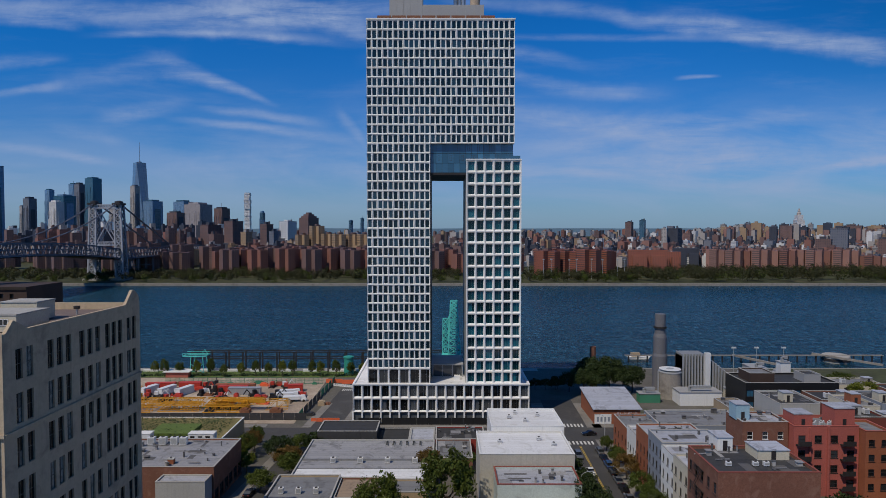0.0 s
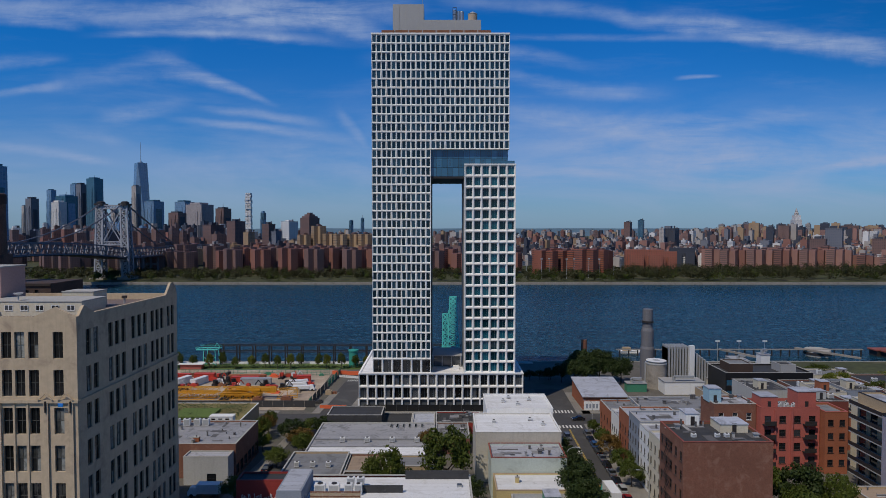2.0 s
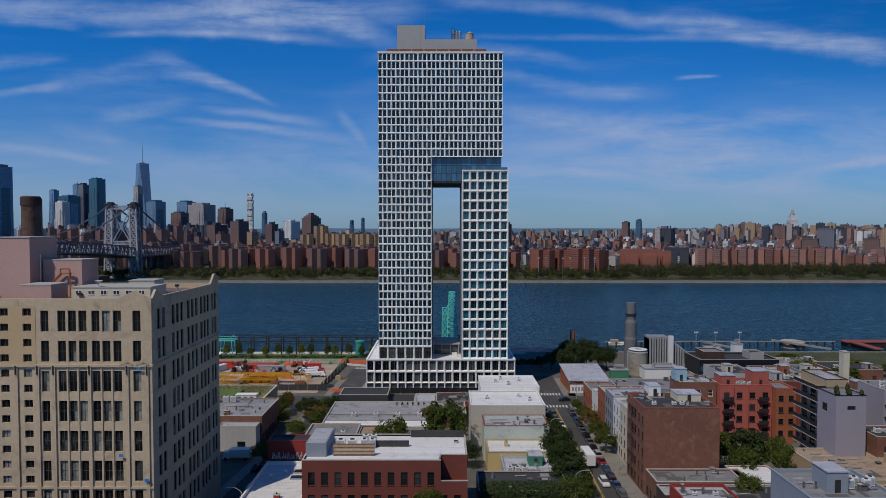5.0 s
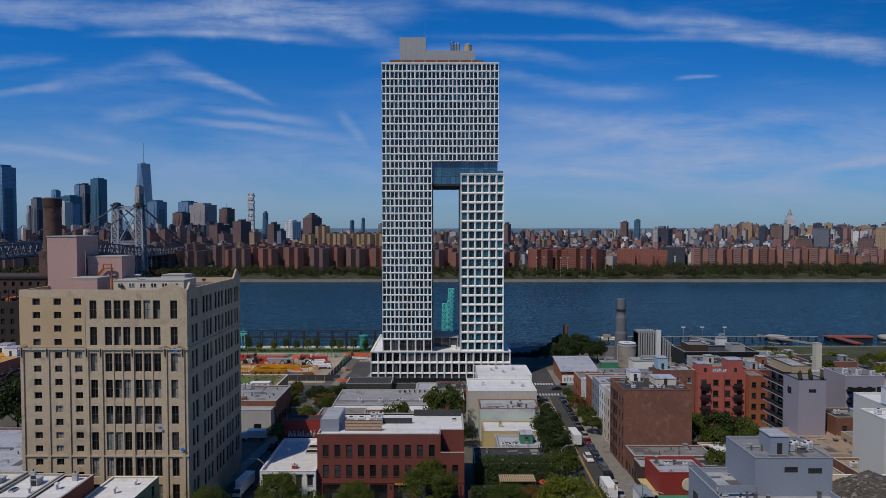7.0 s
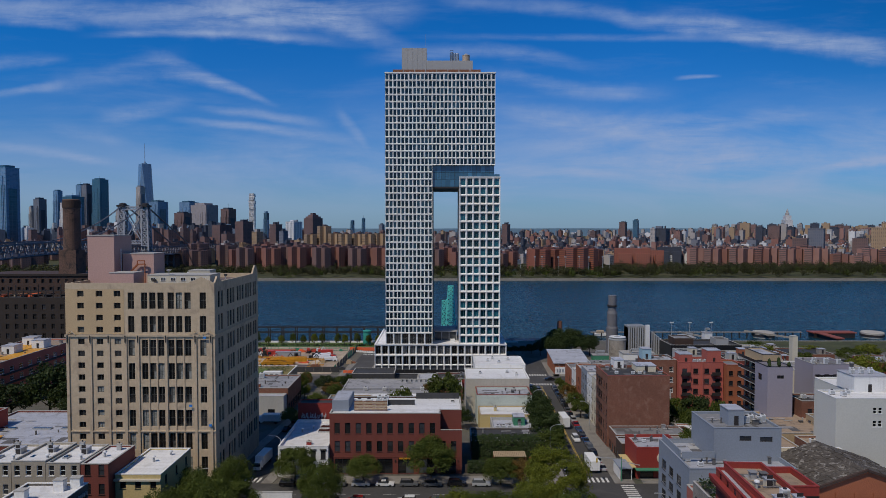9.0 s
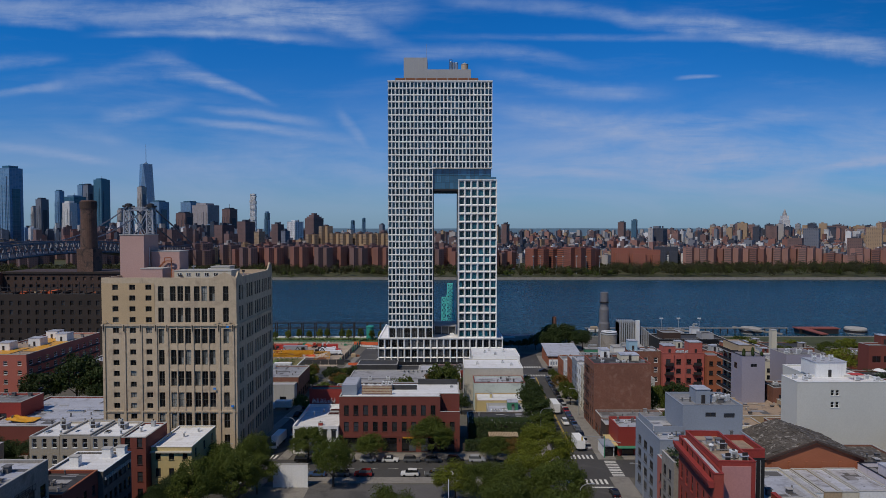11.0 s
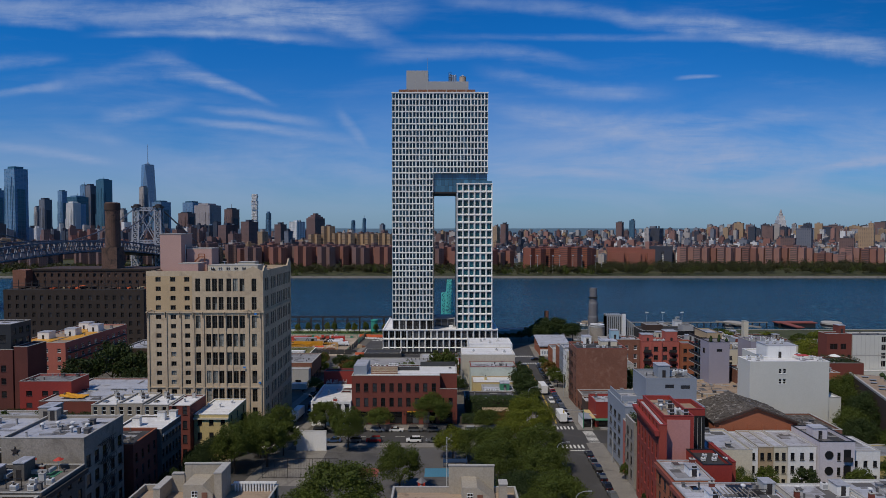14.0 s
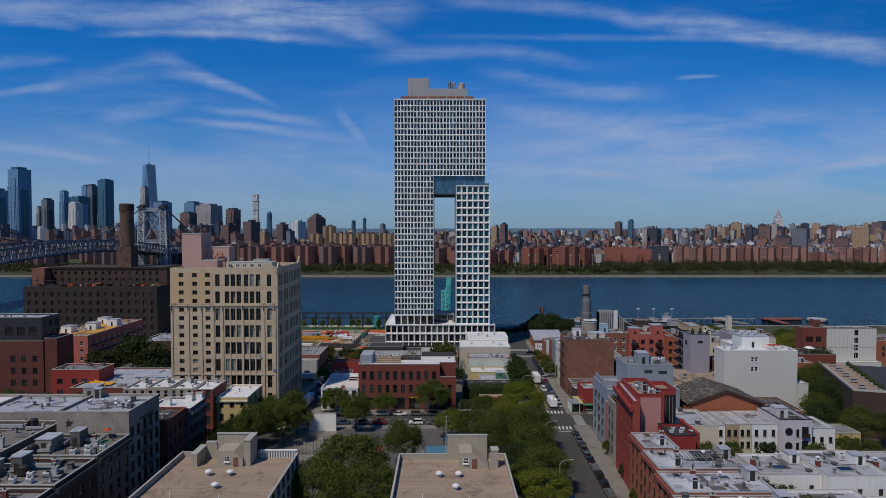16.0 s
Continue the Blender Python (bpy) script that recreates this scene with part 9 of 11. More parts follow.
for k in range(12):
    jb = thing("road_barrier", (-46.5 + k * 1.0, 52.0 - k * 0.35, GZ + 0.04), "white plastic road barrier on the new street", "barrier", "road barriers")
    part("block", boxes((-0.38, 0.38, -0.25, 0.25, 0, 0.9)), "white_paint", jb)
    part("foot", boxes((-0.44, 0.44, -0.34, 0.34, 0, 0.2)), "white_paint", jb)
mf = thing("mesh_fence", (-120, 55, GZ), "dark green mesh fence behind the building site", "fence")
for i in range(35):
    part("post", boxes((i * 2.0 - 0.06, i * 2.0 + 0.06, -0.06, 0.06, 0, 2.8)), "green_net", mf)
for z in (0.15, 1.4, 2.7):
    part("rail", boxes((0, 68, -0.05, 0.05, z, z + 0.1)), "green_net", mf)
part("mesh_wire", boxes(*[(0.3 + i * 0.4, 0.36 + i * 0.4, -0.02, 0.02, 0.25, 2.7) for i in range(169)]), "green_net", mf, kind="stuff")
rng = random.Random(19)
for k in range(26):
    eq = thing("site_machine", (rng.uniform(-126, -64), rng.uniform(24, 52), GZ + 0.06), "small building machine parked on the soil", "machine", "site machines")
    eq.rotation_euler = (0, 0, rng.uniform(0, 6.28))
    tone = rng.choice(["container_red", "crane_yellow", "container_red", "dark_steel", "white_metal", "black"])
    part("chassis", boxes((-1.6, 1.6, -0.8, 0.8, 0.3, 1.1)), "dark_steel", eq)
    part("cab", boxes((-0.2, 1.2, -0.7, 0.7, 1.1, 2.5)), tone, eq)
    part("arm", beams(0.16, ((-1.2, 0, 1.1), (-2.6, 0, 3.0)), ((-2.6, 0, 3.0), (-4.0, 0, 1.2))), tone, eq)
    part("track", boxes((-1.7, 1.7, -1.05, -0.81, 0, 0.7)), "tyre", eq)
    part("track", boxes((-1.7, 1.7, 0.81, 1.05, 0, 0.7)), "tyre", eq)
# park: trestle, gantry, tank, saplings
tr = thing("steel_trestle", (0, 78, GZ), "dark steel trestle with two levels of beams", "trestle")
for i in range(19):
    x = -118 + i * 8.0
    for y in (0, 4.5):
        part("column", boxes((x - 0.28, x + 0.28, y - 0.28, y + 0.28, 0, 9.4)), "dark_steel", tr)
for z in (9.1, 6.0):
    for y in (0, 4.5):
        part("girder", boxes((-118, 26, y - 0.2, y + 0.2, z, z + 0.42)), "dark_steel", tr)


def lattice_tower(ob, x, y, z0, z1, w0, w1, n, mat, r=0.14, name="mast"):
    bm = bmesh.new()
    for a in (-1, 1):
        for b in (-1, 1):
            beam(bm, (x + a * w0, y + b * w0, z0), (x + a * w1, y + b * w1, z1), r)
    for i in range(n):
        f0, f1 = i / n, (i + 1) / n
        za, zb = z0 + (z1 - z0) * f0, z0 + (z1 - z0) * f1
        wa, wb = w0 + (w1 - w0) * f0, w0 + (w1 - w0) * f1
        for b in (-1, 1):
            beam(bm, (x - wa, y + b * wa, za), (x + wb, y + b * wb, zb), r * 0.6), beam(bm, (x + wa, y + b * wa, za), (x - wb, y + b * wb, zb), r * 0.6)
            beam(bm, (x - wb, y + b * wb, zb), (x + wb, y + b * wb, zb), r * 0.6)
            beam(bm, (x + b * wa, y - wa, za), (x + b * wb, y + wb, zb), r * 0.6)
    part(name, bm, mat, ob)


gc = thing("gantry_crane", (4.6, 74, GZ), "tall turquoise lattice harbour crane", "crane")
lattice_tower(gc, 0.6, 0, 0, 16, 3.0, 2.5, 5, "turquoise", 0.26)
lattice_tower(gc, 0.4, 0, 16, 34, 2.3, 1.5, 8, "turquoise", 0.24, "jib")
lattice_tower(gc, -3.4, 1.5, 0, 25.5, 1.6, 1.2, 8, "turquoise", 0.22, "stay_mast")
part("cabin", boxes((-5.2, -2.4, -2.2, 0.2, 6.0, 9.4)), "turquoise", gc)
part("base_frame", boxes((-4.6, 5.0, -2.6, 2.6, 4.4, 5.6)), "turquoise", gc)
part("stay", beams(0.2, ((-3.4, 1.5, 21.4), (0.4, 0, 33.5)), ((-3.4, 1.5, 14), (0.4, 0, 26)), ((-5.0, 0, 9), (-3.4, 1.5, 20))), "turquoise", gc)
gg = thing("gantry_crane", (-113.5, 75, GZ), "turquoise steel gantry crane standing in the park", "crane")
gg.scale = (0.72, 0.8, 0.78)
part("leg_frame", beams(0.18, *[((x, y, 0), (x * 0.8, y, 10.5)) for x in (-4.6, 4.6) for y in (-3, 3)], ((-3.7, -3, 6), (4.4, -3, 1)), ((3.7, -3, 6), (-4.4, -3, 1))), "turquoise", gg)
part("top_beam", boxes((-9, 6, -3.4, -2.9, 10.5, 11.2), (-9, 6, 2.9, 3.4, 10.5, 11.2), (-9, -8.6, -2.9, 2.9, 10.5, 11.2), (5.6, 6, -2.9, 2.9, 10.5, 11.2)), "turquoise", gg)
part("top_rail", beams(0.12, ((-9, -3.4, 12.4), (6, -3.4, 12.4)), ((-9, 3.4, 12.4), (6, 3.4, 12.4)), *[((x, -3.4, 11.4), (x, -3.4, 12.4)) for x in (-9, -4, 1, 6)], ((2, 0, 11.4), (4, 0, 14.4)), ((6, 0, 11.4), (4, 0, 14.4))), "turquoise", gg)
tk = thing("syrup_tank", (-43.5, 73, GZ), "round green steel tank in the park", "tank")
part("shell", lathe(bmesh.new(), [(2.2, 0), (2.2, 7.6), (2.5, 7.7), (2.5, 8.3), (0.8, 8.7)], 24), "tank_green", tk)
sm = thing("gantry_crane", (-17.5, 76, GZ), "small turquoise crane frame in the park", "crane")
part("frame", beams(0.2, ((-2, 0, 0), (-1.4, 0, 5)), ((2, 0, 0), (1.4, 0, 5)), ((-3, 0, 5), (3, 0, 5)), ((-2, 0, 2.5), (2, 0, 2.5))), "turquoise", sm)
kios = thing("park_kiosk", (-120, 68, GZ), "pink and white park kiosk", "kiosk")
part("walls", boxes((-5, 5, -2, 2, 0, 2.6)), "pink_brick", kios)
part("roof", boxes((-6, 6, -2.8, 2.8, 2.6, 2.9)), "white_paint", kios)
hutt = thing("pointed_canopy", (-31, 75, GZ), "white pointed canopy on the river path", "canopy")
part("roof", lathe(bmesh.new(), [(2.6, 4.4), (2.5, 4.6), (0.1, 6.6)], 4), "white_paint", hutt)
part("post", boxes((-0.15, 0.15, -0.15, 0.15, 0, 4.5)), "dark_steel", hutt)
solid("pavement_river_path", boxes((-240, 45, 79.8, 84.3, GZ - 0.3, GZ + 0.14)), "concrete", (0, 0, 0), "pale concrete path along the river wall", "path", kind="structure")
lawnp = boxes((-240, -32, 67, 79.7, GZ - 0.3, GZ + 0.10))
solid("ground_park", lawnp, "grass", (0, 0, 0), "green riverside park strip", "park", kind="structure")
rng = random.Random(8)
for i in range(22):
    tree(-170 + i * 6.4 + rng.uniform(-1.5, 1.5), 68 + rng.uniform(-1, 3), 1.9, 7.4 + rng.uniform(-1.2, 1.2), "green" if i % 3 else "bright", base=GZ, label="young park tree by the river path")
ivy_mass(-170, -34, 69, 72, GZ + 0.1, GZ + 1.2, 3200, "low shrubs along the river park", 41)
for i in range(10):
    bn = thing("concrete_bench", (-150 + i * 12.5, 78.6, GZ + 0.1), "low pale concrete park seat", "bench", "park benches")
    part("block", boxes((-3.4, 3.4, -0.5, 0.5, 0, 0.9)), "white_paint", bn)
# dark wood by the ferry pier
for x, y, r, h in ((57, 38, 6, 12), (61, 42, 7, 14), (64, 45, 7, 15.5), (69, 44, 6.5, 15), (73.5, 40, 5, 12), (61, 37, 6, 12), (52, 42, 4, 9), (78, 42, 5, 12), (48, 47, 3, 6)):
    tree(x, y, r, h, "dark", base=GZ, label="dark dense tree by the old ferry landing")
for x in (34, 38.5, 43, 47):
    tree(x, 46, 2.6, 4.8, "dark", base=GZ, label="low dark bush by the river path")
bc = thing("brick_chimney", (64, 52, GZ), "short old brick chimney among the trees", "chimney")
part("shaft", lathe(bmesh.new(), [(1.5, 0), (1.3, 17.0)], 10), "brown_brick", bc)
# power plant: stack, silo, racks
ps = thing("power_stack", (92, 50, GZ), "tall stepped grey steel exhaust stack", "chimney")
part("lower_shaft", lathe(bmesh.new(), [(3.1, 0), (3.1, 13.5), (2.8, 14.5)], 28), "stack_paint", ps)
part("middle_shaft", lathe(bmesh.new(), [(2.7, 14.5), (2.7, 21.5), (2.3, 23.0)], 28), "stack_paint", ps)
part("upper_shaft", lathe(bmesh.new(), [(2.2, 23.0), (2.2, 31.2), (2.0, 31.2)], 28), "stack_paint", ps)
part("gallery", lathe(bmesh.new(), [(2.7, 25.2), (2.7, 26.0)], 28), "dark_steel", ps)
sl_ = thing("silo", (90.5, 34, GZ), "round pale steel tank with a shallow lid", "tank")
part("shell", lathe(bmesh.new(), [(4.3, 0), (4.3, 10.2)], 28), "stone_grey", sl_)
part("lid", lathe(bmesh.new(), [(4.45, 10.2), (4.45, 10.6), (0.8, 11.8)], 28), "pale_metal", sl_)
part("rail", lathe(bmesh.new(), [(4.2, 11.4), (4.2, 11.55)], 28), "white_metal", sl_)
part("ladder", boxes((-4.9, -4.4, -0.3, 0.3, 0, 10.5)), "pale_metal", sl_)
px = thing("turbine_racks", (106, 40, GZ), "grey steel turbine house with ribbed ducts", "power plant")
for i in range(16):
    part("rib", boxes((-8 + i * 1.2, -7.4 + i * 1.2, 0, 8, 0, 16.0 - max(0, i - 7) * 0.95)), "pale_metal", px)
part("rib_backing", boxes((-8, 0.5, 1.0, 8.5, 0, 15.0), (0.51, 10, 1.0, 8.5, 0, 8.5)), "dark_steel", px)
part("ladder_tower", boxes((0.5, 2.6, -1.6, -0.1, 0, 16.8)), "white_metal", px)
for x, y, w, d, h, mat in ((122, 38, 8, 8, 7, "pale_metal"), (132, 44, 6, 10, 9, "grey_panel"), (140, 40, 4, 4, 12.5, "white_metal"), (118, 26, 14, 6, 4.5, "cream"), (98, 22, 16, 8, 5, "white_paint"), (80, 26, 8, 4, 3.4, "green_net")):
    pb_ = thing("plant_shed", (x, y, GZ), "grey metal shed of the power plant", "shed", "power plant sheds")
    part("body", boxes((-w / 2, w / 2, 0, d, 0, h)), mat, pb_)
    part("roof", boxes((-w / 2 - 0.2, w / 2 + 0.2, -0.2, d + 0.2, h, h + 0.3)), "grey_panel", pb_)
    part("duct", beams(0.5, ((-w / 4, 1, h + 0.3), (-w / 4, 1, h + 2)), ((-w / 4, 1, h + 2), (w / 4, 1, h + 2))), "pale_metal", pb_)
part_ = building("black_glass_block", "long dark glazed block with a flat roof", 110, 144, 12, 28, 8.8, "black", "roof_black", base=GZ - 0.2, parapet=0.6, front=dict(cols=10, rows=2, ww=2.6, wh=2.4, sill=2.2, floor=4.2), style="split", glass="bridge_glass")
building("black_glass_block", "roof storey of the dark glazed block", 113, 122, 15, 24, 11.6, "dark_brick", "roof_grey", base=7.95, parapet=0.4)
building("black_glass_block", "small roof room on the dark block", 133, 139, 15, 22, 11.2, "grey_panel", "roof_black", base=7.95, parapet=0.4)
rng = random.Random(23)
WALLS = ["tan", "grey_stucco", "cream", "brown_brick", "red_brick", "orange_brick", "white_paint", "slate_stucco", "lilac_stucco", "dark_brick"]
NAMES = dict(tan="tan", grey_stucco="grey rendered", cream="cream", brown_brick="brown brick", red_brick="red brick", orange_brick="orange brick", white_paint="white painted", slate_stucco="slate-grey", lilac_stucco="lilac-grey", dark_brick="dark brick")
LOTS = [(-22, -6), (-44, -27)]
for k, (y0, y1) in enumerate(LOTS):
    x = (104, 112)[k]
    while x < (150, 262)[k]:
        if 152 < x < 194:
            x = 196
        wd = rng.uniform(8, 14)
        h = rng.uniform(7, 11) + (2.5 if k > 1 else 0) + (rng.random() < 0.25) * 4
        wall = rng.choice(WALLS)
        building("city_block", "flat-roofed %s building near the waterfront" % NAMES[wall], x, x + wd - 0.5, y0, y1 - rng.uniform(0, 4), h, wall, rng.choice(["roof_grey", "roof_silver", "roof_black", "roof_black", "roof_sand", "roof_grey"]), parapet=0.5, group="waterfront blocks",
                 front=dict(cols=max(2, int(wd / 4)), rows=2, ww=1.4, wh=1.8, sill=h - 5.6, floor=2.9))
        if rng.random() < 0.7:
            bulkhead(x + wd * 0.35, y0 + 4, h - 0.5, 3.0, 3.4, rng.uniform(2, 3.4), rng.choice(WALLS), "small stair room on a flat roof")
        if rng.random() < 0.7:
            roof_unit(x + wd * 0.7, y0 + 5, h - 0.5, 0.8, tall=1.5)
        x += wd
for x0, x1, y0, y1, h, wall in ((94, 102, -10, 2, 6.0, "tan"), (150, 166, -4, 8, 4.5, "brown_brick"), (218, 262, 4, 16, 4, "brown_brick"), (198, 224, -140, -108, 16, "orange_brick"), (226, 262, -135, -104, 18, "red_brick"), (68, 92, -20, -12, 6, "brown_brick")):
    building("city_block", "flat-roofed %s building near the waterfront" % NAMES[wall], x0, x1, y0, y1, h, wall, "roof_grey", parapet=0.4, group="waterfront blocks", front=dict(cols=max(2, int((x1 - x0) / 4.5)), rows=2, ww=1.6, wh=1.9, sill=h - 5.5, floor=3.0))
# piers and dolphins
pr = thing("river_pier", (0, 110, -5), "long low pier on piles with a pale deck", "pier")
part("deck", boxes((95, 230, 0, 1.6, 3.3, 3.7)), "stone_grey", pr)
for i in range(28):
    part("post", lathe(bmesh.new(), [(0.4, -1), (0.4, 3.6)], 8, 97 + i * 4.9, 0.8), "dark_steel", pr)
pr2 = thing("river_pier", (0, 88, -5), "narrow jetty leading out to the pier", "pier")
for a, b_ in (((163, 2), (152, 24)), ((214, 0), (196, 28))):
    part("gangway", beams(0.5, ((a[0], a[1], 3.4), (b_[0], b_[1], 3.4))), "stone_grey", pr2)
red = thing("red_pier_deck", (250, 104, -5), "rusty red pier platform", "pier")
part("deck", boxes((-14, 14, 4.6, 12, 3.0, 3.6), (-12, -7, -16, 4.59, 3.0, 3.6)), "coping_red", red)
part("understructure", boxes((-13, 13, 5.0, 11.5, -1, 2.99), (-11, -8, -15, 4.9, -1, 2.99)), "dark_steel", red)
for x, y in ((206, 112), (276, 112)):
    dp = thing("mooring_dolphin", (x, y, -5), "round concrete mooring dolphin in the river", "dolphin", "mooring dolphins")
    part("drum", lathe(bmesh.new(), [(6.6, -1), (6.6, 3.2), (6.2, 3.6)], 20), "concrete", dp)
    part("fender", lathe(bmesh.new(), [(6.9, 0.9), (6.9, 2.2)], 20), "dark_steel", dp)
bt = thing("barge", (104, 118, -5), "small white work boat on the river", "boat")
bm = bmesh.new()
v = [bm.verts.new(p) for p in ((-5, -1.6, 0.2), (5, -1.6, 0.2), (5, 1.6, 0.2), (-5, 1.6, 0.2), (-5.6, -2.0, 1.5), (6.5, -1.4, 1.7), (6.5, 1.4, 1.7), (-5.6, 2.0, 1.5))]
for f in ((3, 2, 1, 0), (4, 5, 6, 7), (0, 1, 5, 4), (1, 2, 6, 5), (2, 3, 7, 6), (3, 0, 4, 7)):
    bm.faces.new([v[i] for i in f])
part("hull", bm, "white_paint", bt)
part("cabin", boxes((-3.5, 1.0, -1.2, 1.2, 1.5, 3.4)), "tan", bt)
for x in (128, 138, 150):
    mst = thing("flood_mast", (x, 60, GZ), "thin mast with white flood lamps", "mast", "flood masts")
    part("mast", lathe(bmesh.new(), [(0.15, 0), (0.1, 15)], 6), "pale_metal", mst)
    part("lamps", boxes((-1.0, 1.0, -0.2, 0.2, 14.6, 15.2)), "white_metal", mst)

# willows and rough grass on the shore, right of the power plant
lawn = boxes((156, 300, 52, 83, GZ - 0.3, GZ + 0.10))
solid("ground_shore_park", lawn, "far_green", (0, 0, 0), "rough green shore park strip", "park", kind="structure")
for x, y, r, h, tone in ((152, 10, 5, 9, "bright"), (160, 22, 5.5, 10, "bright"), (172, 12, 6, 9, "green"), (150, 40, 4.5, 7, "bright"), (168, 48, 5, 7, "green"), (188, 30, 6, 8, "bright"), (204, 24, 6, 8, "green"), (220, 34, 6, 8, "bright"), (158, -16, 5, 9, "green"), (170, -34, 5.5, 11, "bright"), (186, -40, 5, 10, "green")):
    tree(x, y, r, h, tone, base=GZ, label="%s willow on the shore park" % dict(bright="yellow-green", green="leafy green")[tone])
rng = random.Random(77)
for i in range(16):
    x, y = rng.uniform(104, 150), rng.uniform(28, 62)
    yc = thing("yard_clutter", (x, y, GZ), "stacked steel plant gear in the yard", "yard gear", "power plant gear")
    w, d, h = rng.uniform(1.0, 3.0), rng.uniform(1.0, 2.4), rng.uniform(1.6, 5.0)
    part("housing", boxes((-w, w, -d, d, 0, h), (-w * 0.5, w * 0.2, -d * 0.6, d * 0.5, h, h + 0.9)), rng.choice(["pale_metal", "dark_steel", "white_metal", "grey_panel", "brown_brick"]), yc)
    part("pipe", beams(0.2, ((w * 0.6, 0, h * 0.5), (w * 0.6, 0, h + 1.6)), ((w * 0.6, 0, h + 1.6), (w * 1.8, 0, h + 1.6)), ((w * 1.8, 0, h + 1.6), (w * 1.8, 0, 0))), "pale_metal", yc)

for x0, x1, y0, y1, h, wall, roof in ((128, 142, -4, 8, 7.0, "brown_brick", "roof_black"), (144, 156, -6, 6, 6.4, "dark_brick", "roof_grey"), (168, 190, 14, 30, 4.0, "brown_brick", "roof_black"), (196, 214, -6, 10, 4.4, "red_brick", "roof_grey"), (158, 176, 34, 46, 2.6, "cream", "roof_grey")):
    building("shore_shed", "low %s shed with a dark flat roof" % NAMES[wall], x0, x1, y0, y1, h, wall, roof, parapet=0.4, group="shore sheds", front=dict(cols=3, rows=1, ww=1.8, wh=1.8, sill=2.4, floor=3))
    roof_unit(x0 + 4, y0 + 4, h - 0.4, 0.9, tall=1.8), bulkhead(x1 - 4, y0 + 3, h - 0.4, 3, 3, 2.2, "stone_grey", "grey stair room on a shore shed")

# dark striped path and black hoarding beside the podium
bm = bmesh.new()
quad(bm, (-45, 6, GZ + 0.10), (-36.5, 6, GZ + 0.10), (-35.5, 47, GZ + 0.10), (-42.5, 47, GZ + 0.10))
tagged(new("road_site_path", link_mesh("road_site_path", bm, "asphalt")), "new black asphalt path beside the podium", "path", kind="structure")
bm = bmesh.new()
for i in range(8):
    quad(bm, (-42.0 + i * 0.8, 43.5, GZ + 0.115), (-41.6 + i * 0.8, 43.5, GZ + 0.115), (-41.4 + i * 0.8, 46.5, GZ + 0.115), (-41.8 + i * 0.8, 46.5, GZ + 0.115))
tagged(new("road_path_stripes", link_mesh("road_path_stripes", bm, "road_paint")), "white stripes across the new path", "road marking", kind="structure")
hb2 = thing("podium_hoarding", (0, -1.2, GZ), "black hoarding along the foot of the podium", "fence")
for i in range(12):
    part("panel", boxes((-29 + i * 4.0, -25.1 + i * 4.0, 0, 0.15, 0, 2.5)), "black", hb2)

# ---- the far bank: city, parkland, bridge ----
TURN = radians(-45)      # the far city's grid stands askew to the river
EYE_Y = -260.0


def plan_for(x0, x1, y, turn, ratio):
    """Width and depth of a plan that, turned, spans x0 to x1 as seen from over the near bank."""
    cx = (x0 + x1) / 2
    v = Vector((cx, y - EYE_Y)).normalized()
    p = Vector((v.y, -v.x))
    span = abs(p.x * math.cos(turn) + p.y * math.sin(turn)) + ratio * abs(-p.x * math.sin(turn) + p.y * math.cos(turn))
    w = (x1 - x0) * v.y / span * (1.18 if cx < -800 else 1.0)
    return w, w * ratio


